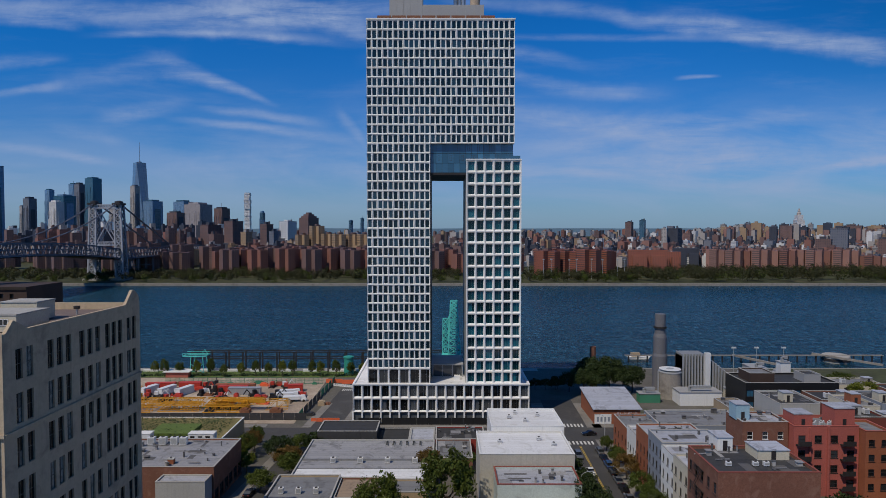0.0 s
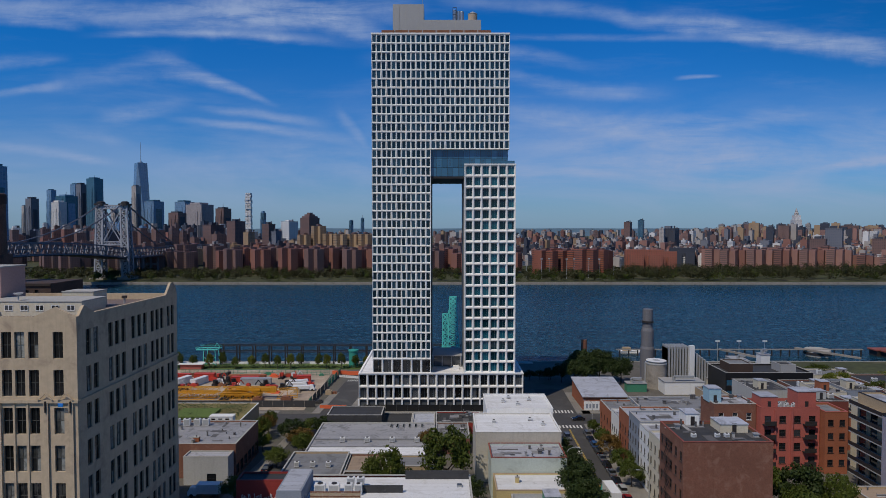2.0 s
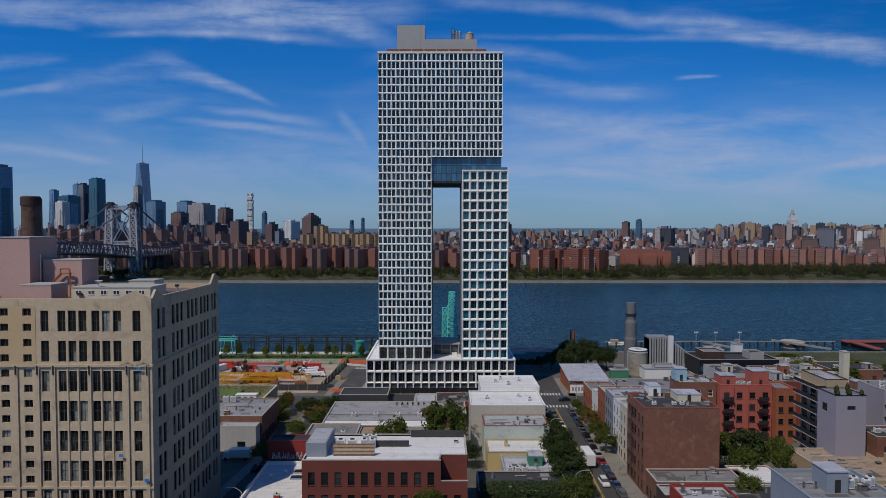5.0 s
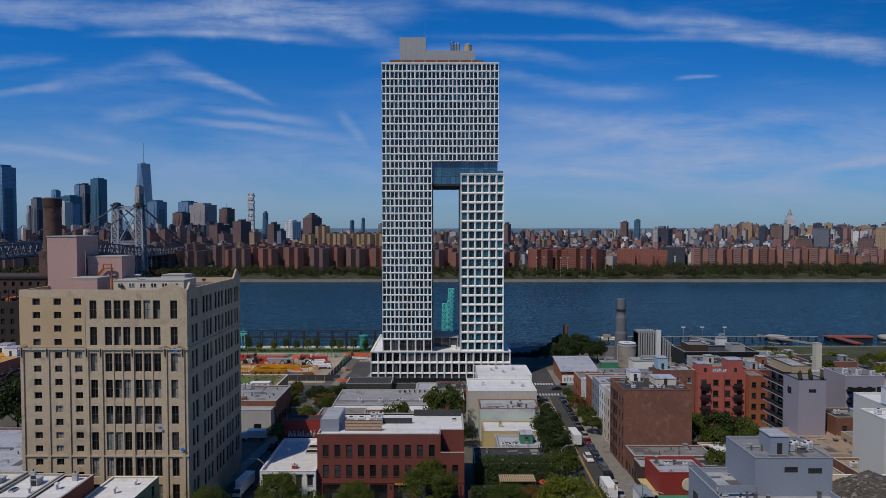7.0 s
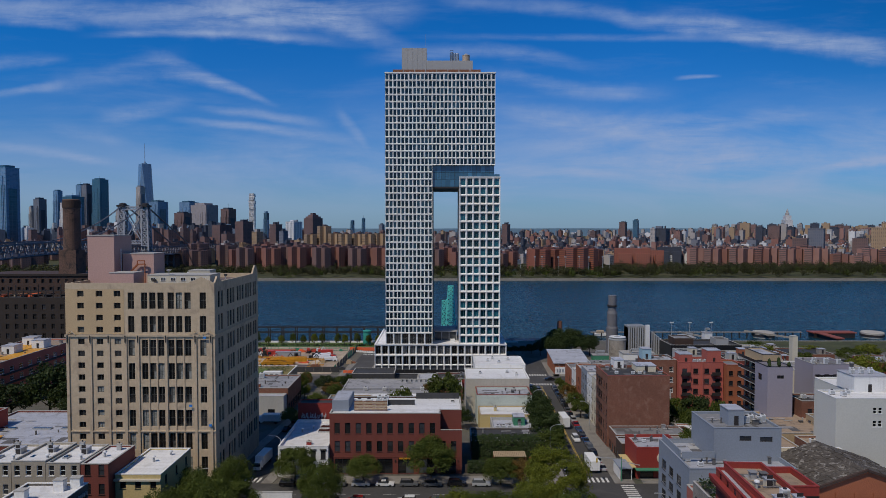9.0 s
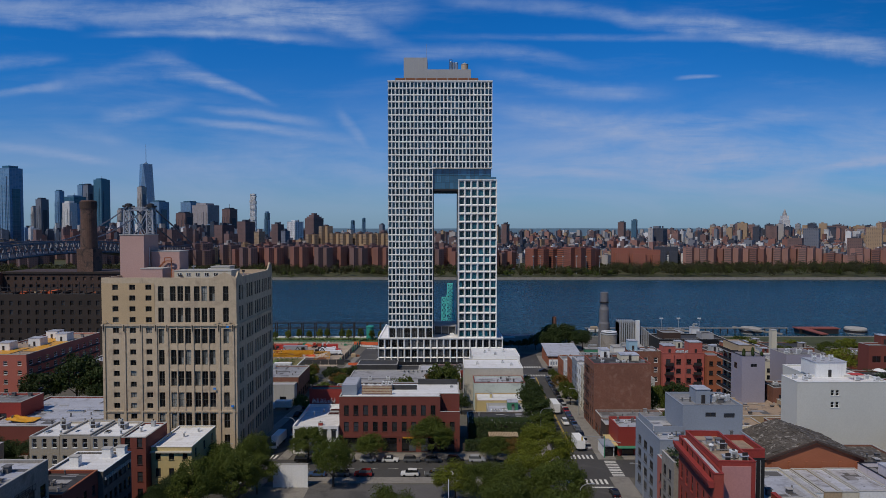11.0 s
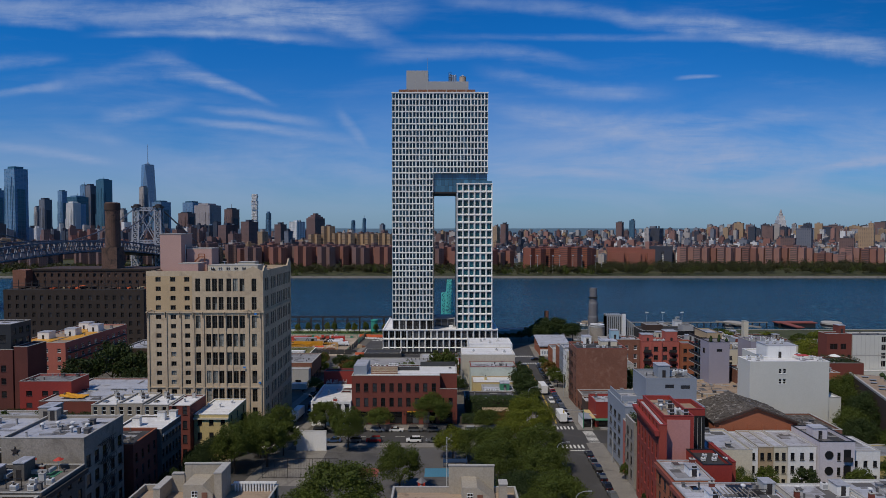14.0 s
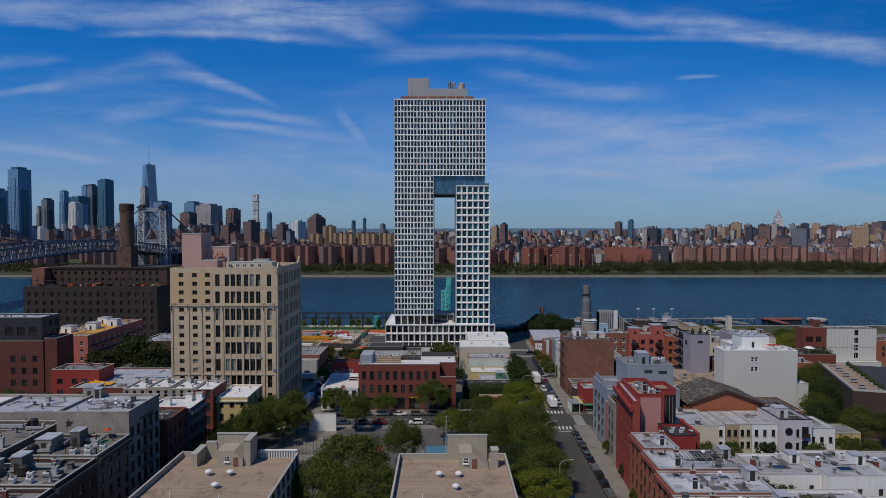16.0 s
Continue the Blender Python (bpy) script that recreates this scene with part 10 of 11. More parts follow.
def far_tower(x0, x1, y, top, mat, label, crown="room", turn=None):
    """A distant tower on the city's grid: shaft with bays or ribs, parapet, setbacks and roof rooms."""
    turn = TURN * (0.55 if x0 < -800 else 0.85) if turn is None else turn
    luck = random.Random(int(x0 * 3 + y))
    w, d = plan_for(x0, x1, y, turn, luck.uniform(0.7, 1.0))
    ob = thing("tower_block", ((x0 + x1) / 2, y + (w + d) * 0.3, 2), label + " on the far skyline", "tower")
    ob.rotation_euler = (0, 0, turn)
    hw, hd = w / 2, d / 2
    part("shaft", boxes((-hw, hw, -hd, hd, 0, top - 2)), mat, ob)
    other = dict(far_glass="far_blue", far_blue="far_glass", far_pale="far_grey", far_grey="far_dark", far_dark="far_grey", far_brown="far_dark", far_buff="far_pale", far_brick="far_brown").get(mat, mat)
    part("parapet", boxes((-hw - 0.4, hw + 0.4, -hd - 0.4, hd + 0.4, top - 2, top - 0.5)), mat, ob)
    if top > 110:
        part("bay", boxes((-hw * 0.55, hw * 0.5, -hd - 2.2, -hd - 0.41, 0, top * luck.uniform(0.80, 0.94))), mat, ob)
        part("bay", boxes((hw + 0.41, hw + 2.4, -hd * 0.6, hd * 0.5, 0, top * luck.uniform(0.72, 0.9))), other, ob)
        part("setback", boxes((-hw * 0.7, hw * 0.55, -hd * 0.7, hd * 0.7, top - 0.5, top + luck.uniform(3, 9))), other, ob)
        part("low_wing", boxes((-hw * 1.5, -hw - 0.05, -hd * 0.8, hd * 0.8, 0, top * luck.uniform(0.35, 0.6))), other, ob)
        if luck.random() < 0.5:
            part("aerial", boxes((-w * 0.05, -w * 0.05 + 1.0, 0, 1.0, top + 2, top + 20)), "far_grey", ob)
        for s in (-0.9, -0.3, 0.3, 0.9):
            part("fin", boxes((hw * s - 0.7, hw * s + 0.7, -hd - 3.0, -hd - 2.21, 0, top * 0.78)), other, ob)
    elif crown == "stepped":
        for k, f in enumerate((0.8, 0.55, 0.3)):
            part("crown_step", boxes((-hw * f, hw * f, -hd * f, hd * f, top - 0.5 + 6 * k, top + 5.5 + 6 * k)), mat, ob)
    else:
        part("roof_room", boxes((-hw * 0.5, hw * 0.3, -hd * 0.4, hd * 0.4, top - 0.5, top + luck.uniform(2.5, 5))), other, ob)
        if w > 14:
            part("roof_tank", lathe(bmesh.new(), [(1.8, top - 0.5), (1.8, top + 4.4), (0.2, top + 5.6)], 8, hw * 0.6, hd * 0.2), "far_dark", ob)
    return ob


def far_block(x0, x1, y, top, mat, long=0.0):
    """A brick housing block on a cross plan, standing askew; long: a slab instead, that many metres along the bank."""
    ob = thing("housing_block", ((x0 + x1) / 2, y + 12, 1), "%s brick housing block near the river" % ("buff" if "buff" in mat else "red-brown"), "apartment block", "riverside housing blocks")
    ob.rotation_euler = (0, 0, TURN)
    s = max(0.75, (x1 - x0) / 20.0)
    a, b = 5.6 * s, 14.5 * s
    if long:
        ob.rotation_euler = (0, 0, radians(-14))
        part("wing", boxes((-long / 2, long / 2, -6, 6, 0, top)), mat, ob)
        part("wing", boxes((-long * 0.38, -long * 0.02, -14, -6.01, 0, top - 8), (long * 0.1, long * 0.46, -14, -6.01, 0, top - 8)), mat, ob)
    else:
        part("wing", boxes((-a, a, -b, b, 0, top)), mat, ob)
        part("wing", boxes((-b, -a - 0.01, -a, a, 0, top - 0.6)), mat, ob)
        part("wing", boxes((a + 0.01, b, -a, a, 0, top - 0.6)), mat, ob)
    part("roof_room", boxes((-a * 0.6, a * 0.6, -a * 0.5, a * 0.7, top, top + 3.0)), "far_brown", ob)
    part("roof_tank", boxes((-a * 0.2, a * 0.3, a * 0.9, a * 1.4, top, top + 2.0)), "far_dark", ob)
    return ob


# the tall tapering glass tower with a mast
wtc = thing("glass_skyscraper", (-1975, 3850, 2), "tapering blue glass skyscraper with a tall mast", "skyscraper")
bm = bmesh.new()
a = [bm.verts.new(p) for p in ((-46, -40, 0), (46, -40, 0), (46, 40, 0), (-46, 40, 0), (-46, -40, 55), (46, -40, 55), (46, 40, 55), (-46, 40, 55))]
t = [bm.verts.new(p) for p in ((0, -42, 487), (42, 0, 487), (0, 42, 487), (-42, 0, 487))]
for i in range(4):
    j = (i + 1) % 4
    bm.faces.new((a[i], a[j], a[4 + j], a[4 + i])), bm.faces.new((a[4 + i], a[4 + j], t[i])), bm.faces.new((a[4 + j], t[j], t[i]))
bm.faces.new(t)
part("shaft", bm, "far_glass", wtc)
part("mast", lathe(bmesh.new(), [(7, 487), (5, 500), (2.2, 505), (1.2, 622)], 8), "steel", wtc)
part("mast_ring", lathe(bmesh.new(), [(14, 487.5), (14, 494)], 12), "steel", wtc)
# stacked, jagged white tower
jag = thing("stacked_tower", (-932, 2760, 2), "slim white tower of shifted stacked boxes", "skyscraper")
rng = random.Random(9)
for k in range(27):
    dx, dy, s = rng.uniform(-1.2, 1.2), rng.uniform(-2, 2), (13.0 if k < 21 else 13 + rng.uniform(-1.5, 2.5))
    part("storey_box", boxes((-s + dx, s + dx, -12 + dy, 12 + dy, k * 8.6, k * 8.6 + 8.0)), "far_chequer" if k % 4 else "far_white", jag)
# white office tower with a lantern
lan = thing("lantern_tower", (1230, 1938, 2), "white stone clock tower with a lantern top", "tower")
part("shaft", boxes((-13, 13, -13, 13, 0, 92)), "far_white", lan)
part("upper_stage", boxes((-10, 10, -10, 10, 92, 108)), "far_white", lan)
part("lantern", lathe(bmesh.new(), [(7, 108), (7, 116), (4, 118), (4, 123), (0.8, 132)], 10), "far_pale", lan)
far_tower(-1701, -1630, 1957, 204, "far_glass", "slender green-topped tower")
far_tower(-1445, -1378, 1707, 258, "far_glass", "broad blue glass waterfront tower")
far_tower(-2162, -2135, 2957, 175, "far_pale", "pale stone tower")
far_tower(-1946, -1892, 2657, 201, "far_grey", "dark stepped office tower under construction")
far_tower(-2163, -2118, 3157, 271, "far_glass", "slim blue glass tower")
far_tower(-2000, -1901, 2957, 229, "far_blue", "dark slab office tower")
far_tower(-1573, -1521, 2257, 168, "far_white", "pale concrete slab tower")
far_tower(-2184, -2133, 3407, 320, "far_glass", "pale blue glass tower")
far_tower(-2122, -2068, 3357, 316, "far_grey", "ribbed grey tower")
far_tower(-2036, -1954, 3307, 346, "far_teal", "deep blue glass tower")
far_tower(-1924, -1874, 3607, 322, "far_pale", "pale stone setback tower")
far_tower(-1829, -1726, 3557, 227, "far_glass", "low glass office tower")
far_tower(-1868, -1829, 3257, 169, "far_pale", "old stone tower with a spire")
far_tower(-1382, -1295, 2957, 199, "far_glass", "blue-grey glass slab")
far_tower(-1162, -1054, 2557, 170, "far_stone", "broad windowless stone tower")
far_tower(-1148, -1084, 2357, 128, "far_brown", "brown brick tower block")
far_tower(-876, -824, 2157, 139, "far_brown", "reddish brown slab tower")
far_tower(-935, -911, 2957, 142, "far_blue", "thin blue tower")
far_tower(-485, -419, 1857, 98, "far_brown", "brown stone tower with a stepped crown", "stepped")
far_tower(-471, -421, 1557, 83, "far_chequer", "white chequered apartment tower")
far_tower(-632, -605, 3957, 115, "far_blue", "slim blue tower far off")
far_tower(-554, -531, 3957, 130, "far_blue", "slim blue tower far off")
far_tower(-305, -277, 2657, 81, "far_grey", "grey tower far off")
far_tower(-543, -495, 1157, 71, "far_brown", "brown brick housing tower")
far_tower(-481, -439, 1137, 79, "far_brown", "brown brick housing tower")
far_tower(-400, -377, 1007, 56, "far_buff", "tan brick housing tower")
far_tower(-383, -355, 1077, 72, "far_brown", "stepped brown housing tower")
far_tower(-329, -311, 957, 58, "far_grey", "grey-brown housing tower")
far_tower(157, 179, 1357, 74, "far_brown", "brown apartment tower")
far_tower(138, 160, 1407, 68, "far_buff", "buff apartment tower")
far_tower(639, 668, 1957, 85, "far_brown", "brown brick tower pair")
far_tower(672, 694, 1907, 91, "far_teal", "teal glass tower")
far_tower(488, 534, 1157, 63, "far_dark", "dark glass block on a white base")
far_tower(480, 494, 1147, 63, "far_pale", "white stone block")
far_tower(1397, 1425, 2657, 89, "far_grey", "pale grey tower far off")
far_tower(881, 904, 1457, 68, "far_dark", "dark brick tower")
far_tower(1206, 1259, 1907, 68, "far_white", "white stone office base")
far_tower(1078, 1120, 1757, 72, "far_brown", "reddish setback tower")
far_tower(738, 774, 957, 63, "far_grey", "tall grey housing slab with balconies")
far_tower(678, 710, 907, 44, "far_brown", "brown brick housing tower")
far_tower(1603, 1693, 2257, 74, "far_brown", "long brown stone building")
far_tower(935, 973, 1057, 65, "far_buff", "buff brick apartment towers")
far_tower(954, 966, 1062, 75, "far_buff", "upper part of the buff towers")
far_tower(1755, 1855, 2157, 88, "far_brown", "dark brown tower")
far_tower(1018, 1044, 2057, 69, "far_buff", "buff tower")
far_tower(1017, 1038, 1957, 73, "far_pale", "pale stepped tower")
far_tower(828, 861, 957, 43, "far_brown", "brown housing tower")
# rows of housing near the water: x, distance inland, roof height
for k, (x, y, top) in enumerate(((-324, 690, 33), (-303, 662, 36), (-282, 676, 36), (-262, 660, 36), (-243, 674, 38), (-222, 656, 38), (-203, 668, 37), (-184, 652, 37), (-165, 668, 38), (-147, 690, 35), (-130, 654, 36),
                                 (-111, 664, 36), (-93, 656, 37), (-73, 668, 36), (-52, 664, 35), (-310, 730, 37), (-270, 736, 38), (-232, 730, 39), (-195, 734, 39), (-158, 738, 37), (-118, 728, 38), (-80, 732, 37),
                                 (-12, 668, 34), (8, 684, 36), (26, 660, 30), (86, 664, 28), (104, 690, 30))):
    far_block(x - 10, x + 10, y, top - 2.5, ("far_brick", "far_brown", "far_brick")[k % 3])
for k, (x, y, top) in enumerate(((144, 636, 33), (163, 676, 34), (176, 650, 32), (199, 630, 35), (222, 664, 33), (236, 690, 31), (69, 640, 30))):
    far_block(x - 12, x + 12, y, top, "far_red")
far_block(296, 306, 690, 32, "far_red", 56)
far_block(396, 404, 800, 31, "far_dark", 40), far_block(350, 360, 752, 27, "far_red", 34)
for k, (x, y, top) in enumerate(((414, 716, 32), (433, 706, 31), (452, 716, 31), (472, 704, 32), (494, 716, 31), (514, 706, 31), (531, 714, 32), (552, 704, 31), (572, 716, 31), (594, 706, 32), (614, 716, 31), (640, 706, 23),
                                 (664, 690, 21), (690, 712, 31), (712, 704, 29), (734, 716, 31), (760, 700, 27), (786, 708, 30), (812, 716, 28), (540, 760, 33), (620, 764, 34), (480, 762, 33))):
    far_block(x - 9.5, x + 9.5, y, top, ("far_rose", "far_rose", "far_brick")[k % 3])
for x, y, top in ((-450, 712, 29), (-427, 722, 29), (-394, 712, 28), (-647, 662, 26), (-539, 662, 25), (-738, 712, 29), (-600, 720, 30), (-500, 716, 29), (-690, 700, 28), (-360, 740, 36), (-415, 760, 38), (-470, 770, 40), (-530, 780, 40), (-590, 780, 42), (-650, 790, 42), (-710, 790, 42)):
    far_block(x - 11, x + 11, y, top, "far_brown")
for x, y, top in ((-254, 902, 52), (-230, 910, 68), (-208, 905, 54), (-186, 892, 53), (-163, 902, 53), (-142, 898, 53), (-120, 904, 54), (-98, 898, 52), (-74, 904, 53)):
    far_block(x - 9, x + 9, y, top, "far_buff")

# low city between and behind them: too many small houses to tell apart
rng = random.Random(31)
heaps = {}
TURNED = Matrix.Rotation(-TURN, 3, "Z")


def heap(n, x0, x1, y0, y1, lo, hi, tones, wide=(12, 40)):
    for _ in range(n):
        y = rng.uniform(y0, y1)
        p = TURNED @ Vector((rng.uniform(x0, x1) * (y + 343) / 1000.0, y, 0))
        w, d, h = rng.uniform(*wide), rng.uniform(9, 20), rng.uniform(lo, hi)
        rows = heaps.setdefault(rng.choice(tones), [])
        rows.append((p.x - w / 2, p.x + w / 2, p.y, p.y + d, 0, h))
        if rng.random() < 0.6:
            rows.append((p.x - w * 0.2, p.x + w * 0.1, p.y + 2, p.y + d * 0.6, h, h + rng.uniform(2, 5)))
        if rng.random() < 0.35:
            heaps.setdefault("far_dark", []).append((p.x + w * 0.2, p.x + w * 0.2 + 3, p.y + 1, p.y + 4, h, h + rng.uniform(3, 6)))


TONES = ["far_brick", "far_brown", "far_buff", "far_pale", "far_grey", "far_rose", "far_white", "far_dark"]
heap(2600, 80, 760, 800, 2300, 8, 27, TONES + ["far_rose", "far_pale", "far_white", "far_white", "far_rose", "far_pale"], (5, 13))
heap(260, 80, 760, 1100, 2300, 24, 40, TONES + ["far_pale"], (8, 20))
heap(110, 80, 360, 2200, 3900, 34, 58, TONES + ["far_pale", "far_grey"], (10, 26))
heap(330, 360, 760, 1500, 3200, 34, 66, TONES + ["far_pale", "far_rose", "far_white", "far_pale"], (9, 22))
heap(40, 420, 760, 1700, 2600, 62, 84, ["far_brown", "far_rose", "far_pale", "far_dark", "far_buff"], (16, 34))
heap(420, -720, 30, 850, 1500, 12, 40, ["far_brick", "far_brown", "far_brown", "far_dark", "far_buff", "far_pale"], (8, 26))
heap(60, -640, -330, 1000, 1500, 40, 66, ["far_brown", "far_brown", "far_brick", "far_dark"], (14, 26))
heap(110, -740, -330, 1500, 2500, 40, 84, ["far_brown", "far_grey", "far_dark", "far_pale", "far_glass", "far_white"], (12, 32))
heap(90, -330, 60, 1500, 3000, 26, 60, ["far_brown", "far_grey", "far_buff", "far_brick", "far_pale"], (10, 26))
for mat, rows in heaps.items():
    ob = tagged(new("far_city", link_mesh("far_city", boxes(*rows), mat)), "crowded distant city blocks of brick and stone", "city blocks", kind="stuff")
    ob.rotation_euler = (0, 0, TURN)
# horizon hills; the blue of distant haze is their base colour
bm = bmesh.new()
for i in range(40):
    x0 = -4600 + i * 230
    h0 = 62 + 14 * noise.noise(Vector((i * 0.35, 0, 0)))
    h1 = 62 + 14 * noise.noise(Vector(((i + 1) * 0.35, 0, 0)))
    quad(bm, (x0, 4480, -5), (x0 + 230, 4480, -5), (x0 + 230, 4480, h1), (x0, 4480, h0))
tagged(new("backdrop_hills", link_mesh("backdrop_hills", bm, material("far_hills", (0.16, 0.26, 0.36), 1.0, vary=0.1, coarse=0.002))), "low hills on the horizon, coloured blue for haze", "hills", kind="structure")


def leaf_band(name, clumps, leaf, mat, label, seed):
    """Trees too far to part: clumps of leaf cards. clumps: rows of x, y, z, radius, height."""
    rng = random.Random(seed)
    verts, faces = [], []
    for x, y, z, r, h in clumps:
        lobes = [(Vector((rng.uniform(-0.5, 0.5) * r, rng.uniform(-0.5, 0.5) * r, h * rng.uniform(0.35, 0.72))), r * rng.uniform(0.45, 0.7)) for _ in range(5)]
        for k in range(170):
            d = Vector((rng.gauss(0, 1), rng.gauss(0, 1), rng.gauss(0, 1))).normalized()
            mid, lr = lobes[k % 5]
            p = Vector((x, y, z)) + mid + d * lr * rng.uniform(0.75, 1.05)
            n = (d + Vector((rng.uniform(-0.8, 0.8), rng.uniform(-0.8, 0.8), rng.uniform(0, 0.8)))).normalized()
            s = n.orthogonal().normalized()
            s.rotate(Matrix.Rotation(rng.uniform(0, 6.3), 3, n))
            u = n.cross(s)
            q = leaf * rng.uniform(0.6, 1.3)
            i = len(verts)
            verts += [p - s * q, p - u * q * 0.6, p + s * q, p + u * q * 0.6]
            faces.append((i, i + 1, i + 2, i + 3))
    me = bpy.data.meshes.new(name)
    me.from_pydata(verts, [], faces)
    me.materials.append(M[mat])
    return tagged(new(name, me), label, "trees", kind="stuff")


rng = random.Random(77)
park = []
for _ in range(1250):
    x = rng.uniform(-760, 1000)
    dense = 1.0 if 250 < x < 660 else 0.75
    if rng.random() > dense:
        continue
    y = rng.uniform(552, 680)
    r = rng.uniform(4.5, 8.5) * (1.15 if 250 < x < 660 else 0.85)
    park.append((x, y, -1.5, r, rng.uniform(12, 19) * (1.1 if 250 < x < 660 else 0.8)))
leaf_band("far_trees", park, 0.85, "leaf_far", "band of riverside park trees on the far bank", 4)
leaf_band("far_trees", [(p[0] + 7, p[1] - 12, p[2], p[3], p[4] * 0.8) for p in park[::4]], 0.8, "leaf_green", "brighter trees among the far park", 5)
lawn = boxes((-700, 1000, 545, 553, -2.6, -1.9))
solid("park_lawn", lawn, "far_green", (0, 0, 0), "narrow strip of lawn along the far bank", "lawn", kind="structure")
part_rail = boxes((-760, 1000, 541.4, 544.8, -2.6, -2.2))
solid("pavement_promenade", part_rail, "sidewalk", (0, 0, 0), "pale promenade along the far sea wall", "promenade", kind="structure")
for i in range(9):
    fl = thing("floodlight_mast", (110 + i * 16 + (i % 2) * 5, 590 + (i % 3) * 6, -2), "tall thin floodlight mast by the ball fields", "mast", "floodlight masts")
    part("mast", lathe(bmesh.new(), [(0.35, 0), (0.2, 27)], 6), "pale_metal", fl)
    part("lamp_bar", boxes((-1.4, 1.4, -0.3, 0.3, 25.4, 27)), "pale_metal", fl)

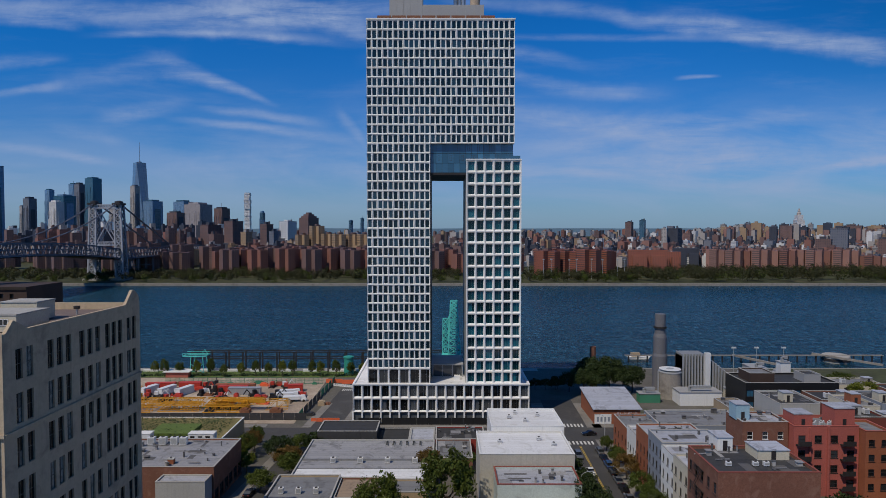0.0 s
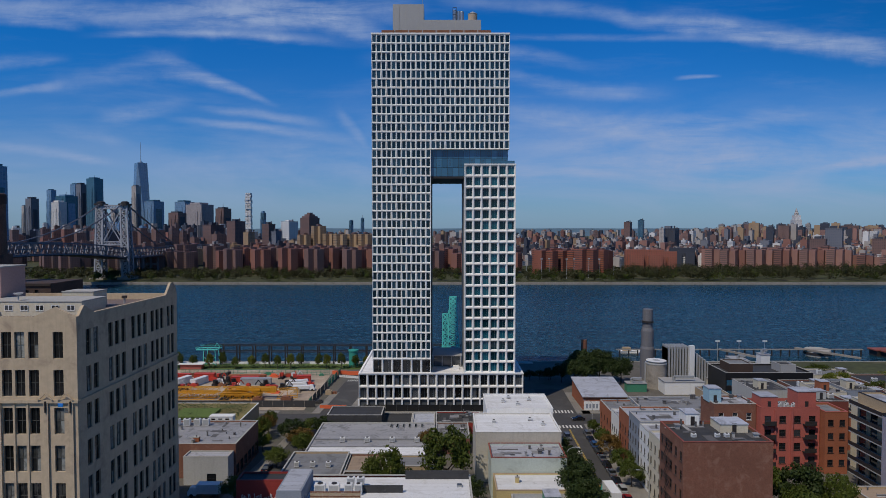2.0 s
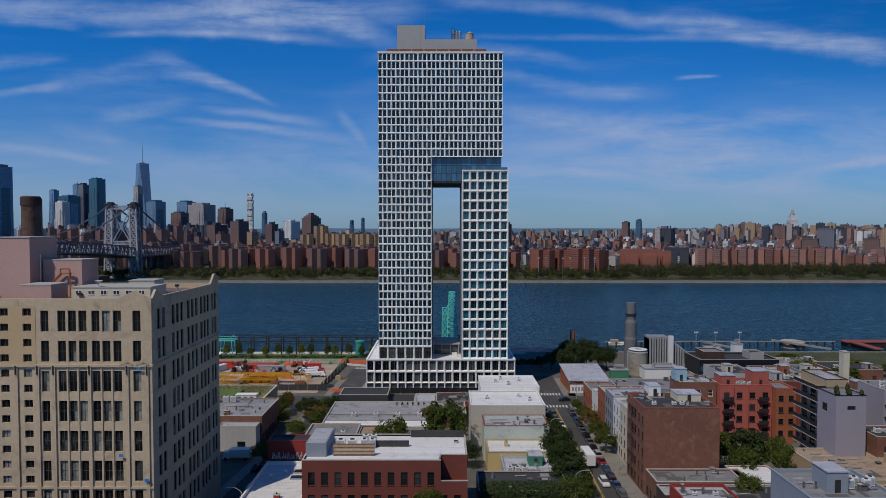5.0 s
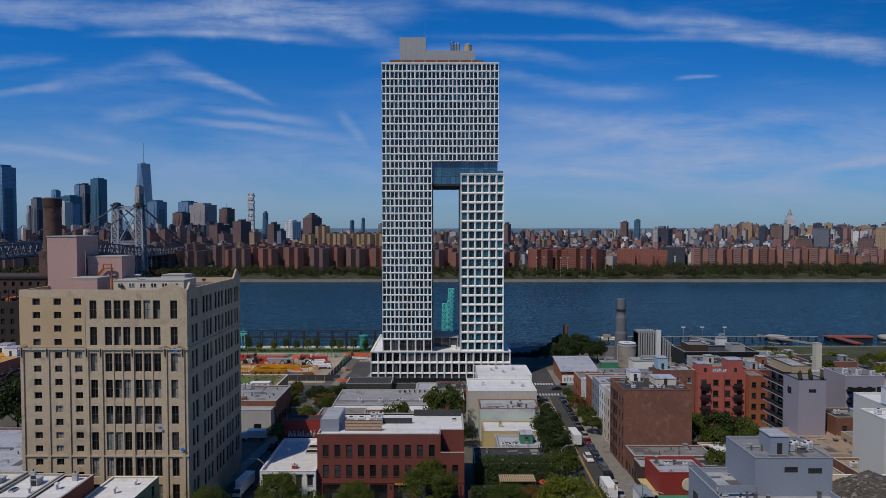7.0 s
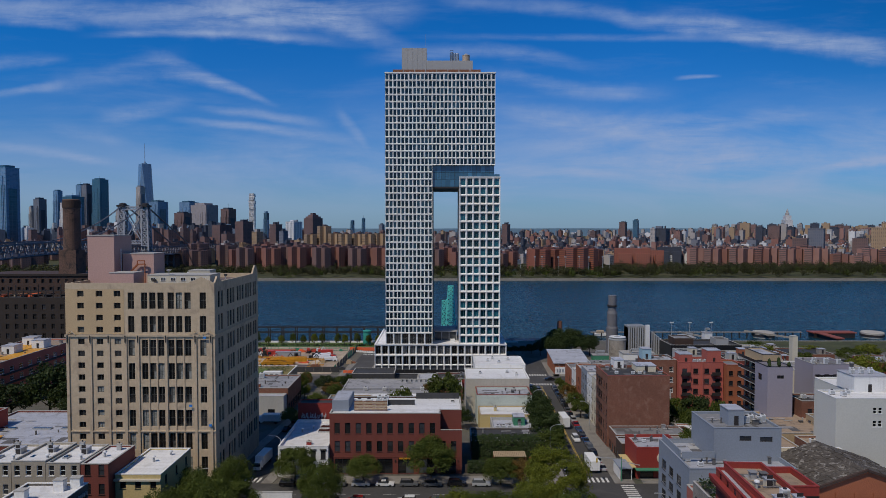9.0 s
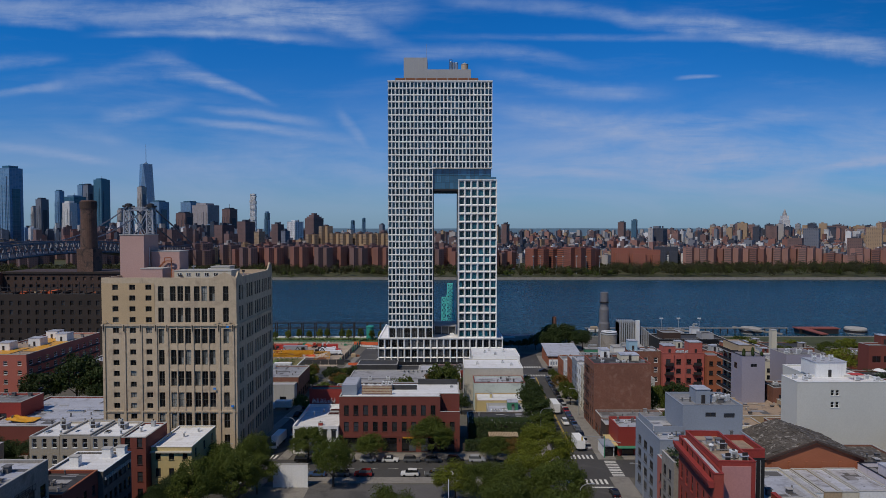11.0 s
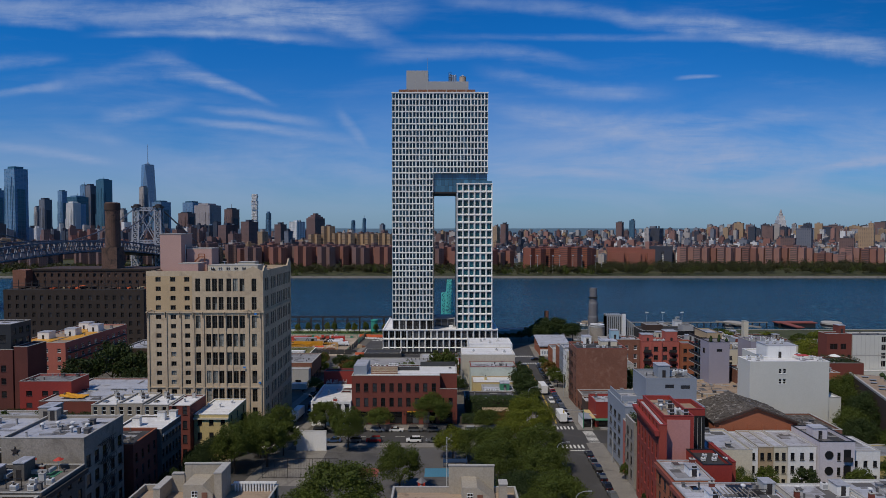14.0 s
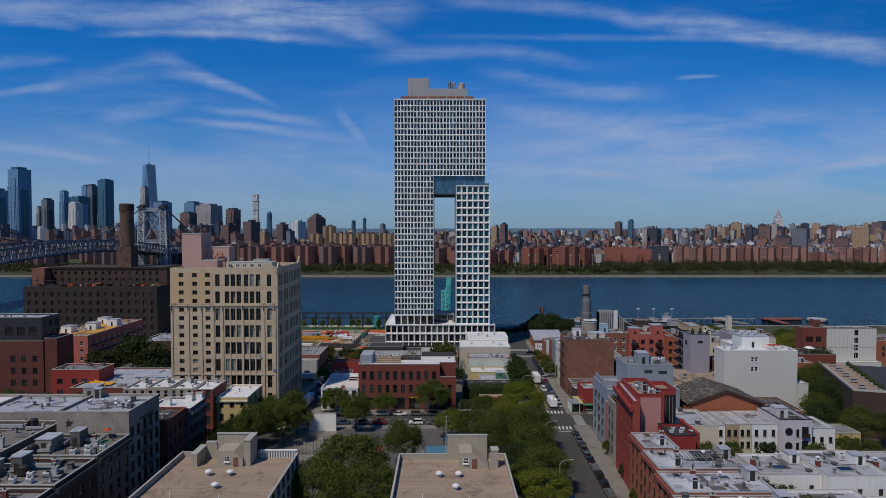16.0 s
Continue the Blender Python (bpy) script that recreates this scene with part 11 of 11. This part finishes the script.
# ---- suspension bridge ----
def bridge():
    ob = thing("suspension_bridge", (0, 0, -5), "grey steel suspension bridge with lattice tower and truss deck", "bridge")
    A = Vector((-437, 597, 0))
    along = Vector((-0.069, 0.998, 0)).normalized()
    across = Vector((along.y, -along.x, 0))
    base = -5
    H = 104.0

    def at(s, c, z):
        return A + along * s + across * c + Vector((0, 0, z))

    # tower: two lattice legs of four posts, leaning in a little, with a great cross between them
    def leg(side, face, k, f):
        return at(face * 6.5, side * 17.6 + k * 4.6, 0).lerp(at(face * 4.5, side * 15.4 + k * 4.0, H - 4), f)

    n = 11
    for side in (-1, 1):
        for face in (-1, 1):
            bm = bmesh.new()
            for k in (-1, 1):
                beam(bm, leg(side, face, k, 0), leg(side, face, k, 1), 1.05, 0.95)
            for i in range(n):
                f0, f1 = i / n, (i + 1) / n
                beam(bm, leg(side, face, -1, f0), leg(side, face, 1, f1), 0.5), beam(bm, leg(side, face, 1, f0), leg(side, face, -1, f1), 0.5)
                beam(bm, leg(side, face, -1, f1), leg(side, face, 1, f1), 0.5)
            part("tower_leg", bm, "bridge_lit", ob)
        bm = bmesh.new()
        for k in (-1, 1):
            for i in range(n):
                f0, f1 = i / n, (i + 1) / n
                beam(bm, leg(side, -1, k, f0), leg(side, 1, k, f1), 0.45), beam(bm, leg(side, 1, k, f0), leg(side, -1, k, f1), 0.45)
        part("leg_lacing", bm, "bridge_shade", ob, kind="stuff")
    bm = bmesh.new()
    for z0, z1 in ((50, 94), (94, 50)):
        for face in (-5, 5):
            beam(bm, at(face, -12, z0), at(face, 12, z1), 0.55)
    for z in (96, 48):
        for face in (-5, 5):
            beam(bm, at(face, -14, z), at(face, 14, z), 0.8), beam(bm, at(face, -14, z + 4), at(face, 14, z + 4), 0.6)
            for k in range(6):
                beam(bm, at(face, -12 + k * 4, z), at(face, -10 + k * 4, z + 4), 0.35), beam(bm, at(face, -8 + k * 4, z), at(face, -10 + k * 4, z + 4), 0.35)
    part("tower_bracing", bm, "bridge_lit", ob)
    bm = bmesh.new()
    for side in (-1, 1):
        box(bm, *[v for lo_hi in zip(at(-7, side * 15.4 - 6, H - 4), at(7, side * 15.4 + 6, H - 1.5)) for v in sorted(lo_hi)])
        lathe(bm, [(5.2, H - 1.5), (5.0, H + 0.5), (2.4, H + 1.6)], 12, *at(0, side * 15.4, 0).xy)
    part("tower_saddle", bm, "dark_steel", ob)
    for side in (-1, 1):
        c = at(0, side * 17.6, 0)
        bm = boxes((c.x - 9, c.x + 9, c.y - 11, c.y + 11, -2, 5))
        part("pier", bm, "concrete", ob)
    # deck trusses
    def deck_z(s):
        return 30.0 + 13.5 * max(0.0, 1 - ((s + 245) / 245.0) ** 2) if s < 0 else 30.0 - 0.010 * s

    for side in (-1, 1):
        bm = bmesh.new()
        step = 11.0
        s = -520.0
        while s < 420:
            z0, z1 = deck_z(s), deck_z(s + step)
            c = side * 18
            beam(bm, at(s, c, z0), at(s + step, c, z1), 0.75), beam(bm, at(s, c, z0 + 12), at(s + step, c, z1 + 12), 0.7)
            beam(bm, at(s, c, z0), at(s + step / 2, c, (z0 + z1) / 2 + 12), 0.42), beam(bm, at(s + step / 2, c, (z0 + z1) / 2 + 12), at(s + step, c, z1), 0.42)
            beam(bm, at(s, c, z0 + 6), at(s + step, c, z1 + 6), 0.35)
            s += step
        part("deck_truss", bm, "bridge_shade", ob)
    bm = bmesh.new()
    s = -520.0
    while s < 420:
        p = [at(s, -17.5, deck_z(s) + 1), at(s, 17.5, deck_z(s) + 1), at(s + 22, 17.5, deck_z(s + 22) + 1), at(s + 22, -17.5, deck_z(s + 22) + 1)]
        quad(bm, *p), quad(bm, *[q - Vector((0, 0, 2.4)) for q in reversed(p)])
        quad(bm, p[0], p[3], p[3] - Vector((0, 0, 2.4)), p[0] - Vector((0, 0, 2.4)))
        s += 22
    part("roadway", bm, "dark_steel", ob)
    # main cables and back stays
    for side in (-1, 1):
        for off in (-0.8, 0.8):
            bm = bmesh.new()
            prev = None
            for k in range(25):
                s = -490 + k * 490 / 24
                z = deck_z(-245) + 9 + (H - deck_z(-245) - 9) * ((s + 245) / 245.0) ** 2
                cur = at(s, side * 14 + off, z)
                if prev:
                    beam(bm, prev, cur, 0.3)
                prev = cur
            beam(bm, at(0, side * 14 + off, H), at(180, side * 14 + off, 44), 0.42)
            part("main_cable", bm, "bridge_shade", ob)
    # approach piers beyond the tower
    for k in range(6):
        s = 55 + k * 55
        bm = bmesh.new()
        for c in (-15, -5, 5, 15):
            beam(bm, at(s, c, 2), at(s, c, deck_z(s)), 1.3)
        beam(bm, at(s, -15, 16), at(s, 15, 16), 0.9)
        part("approach_bent", bm, "bridge_shade", ob)


bridge()
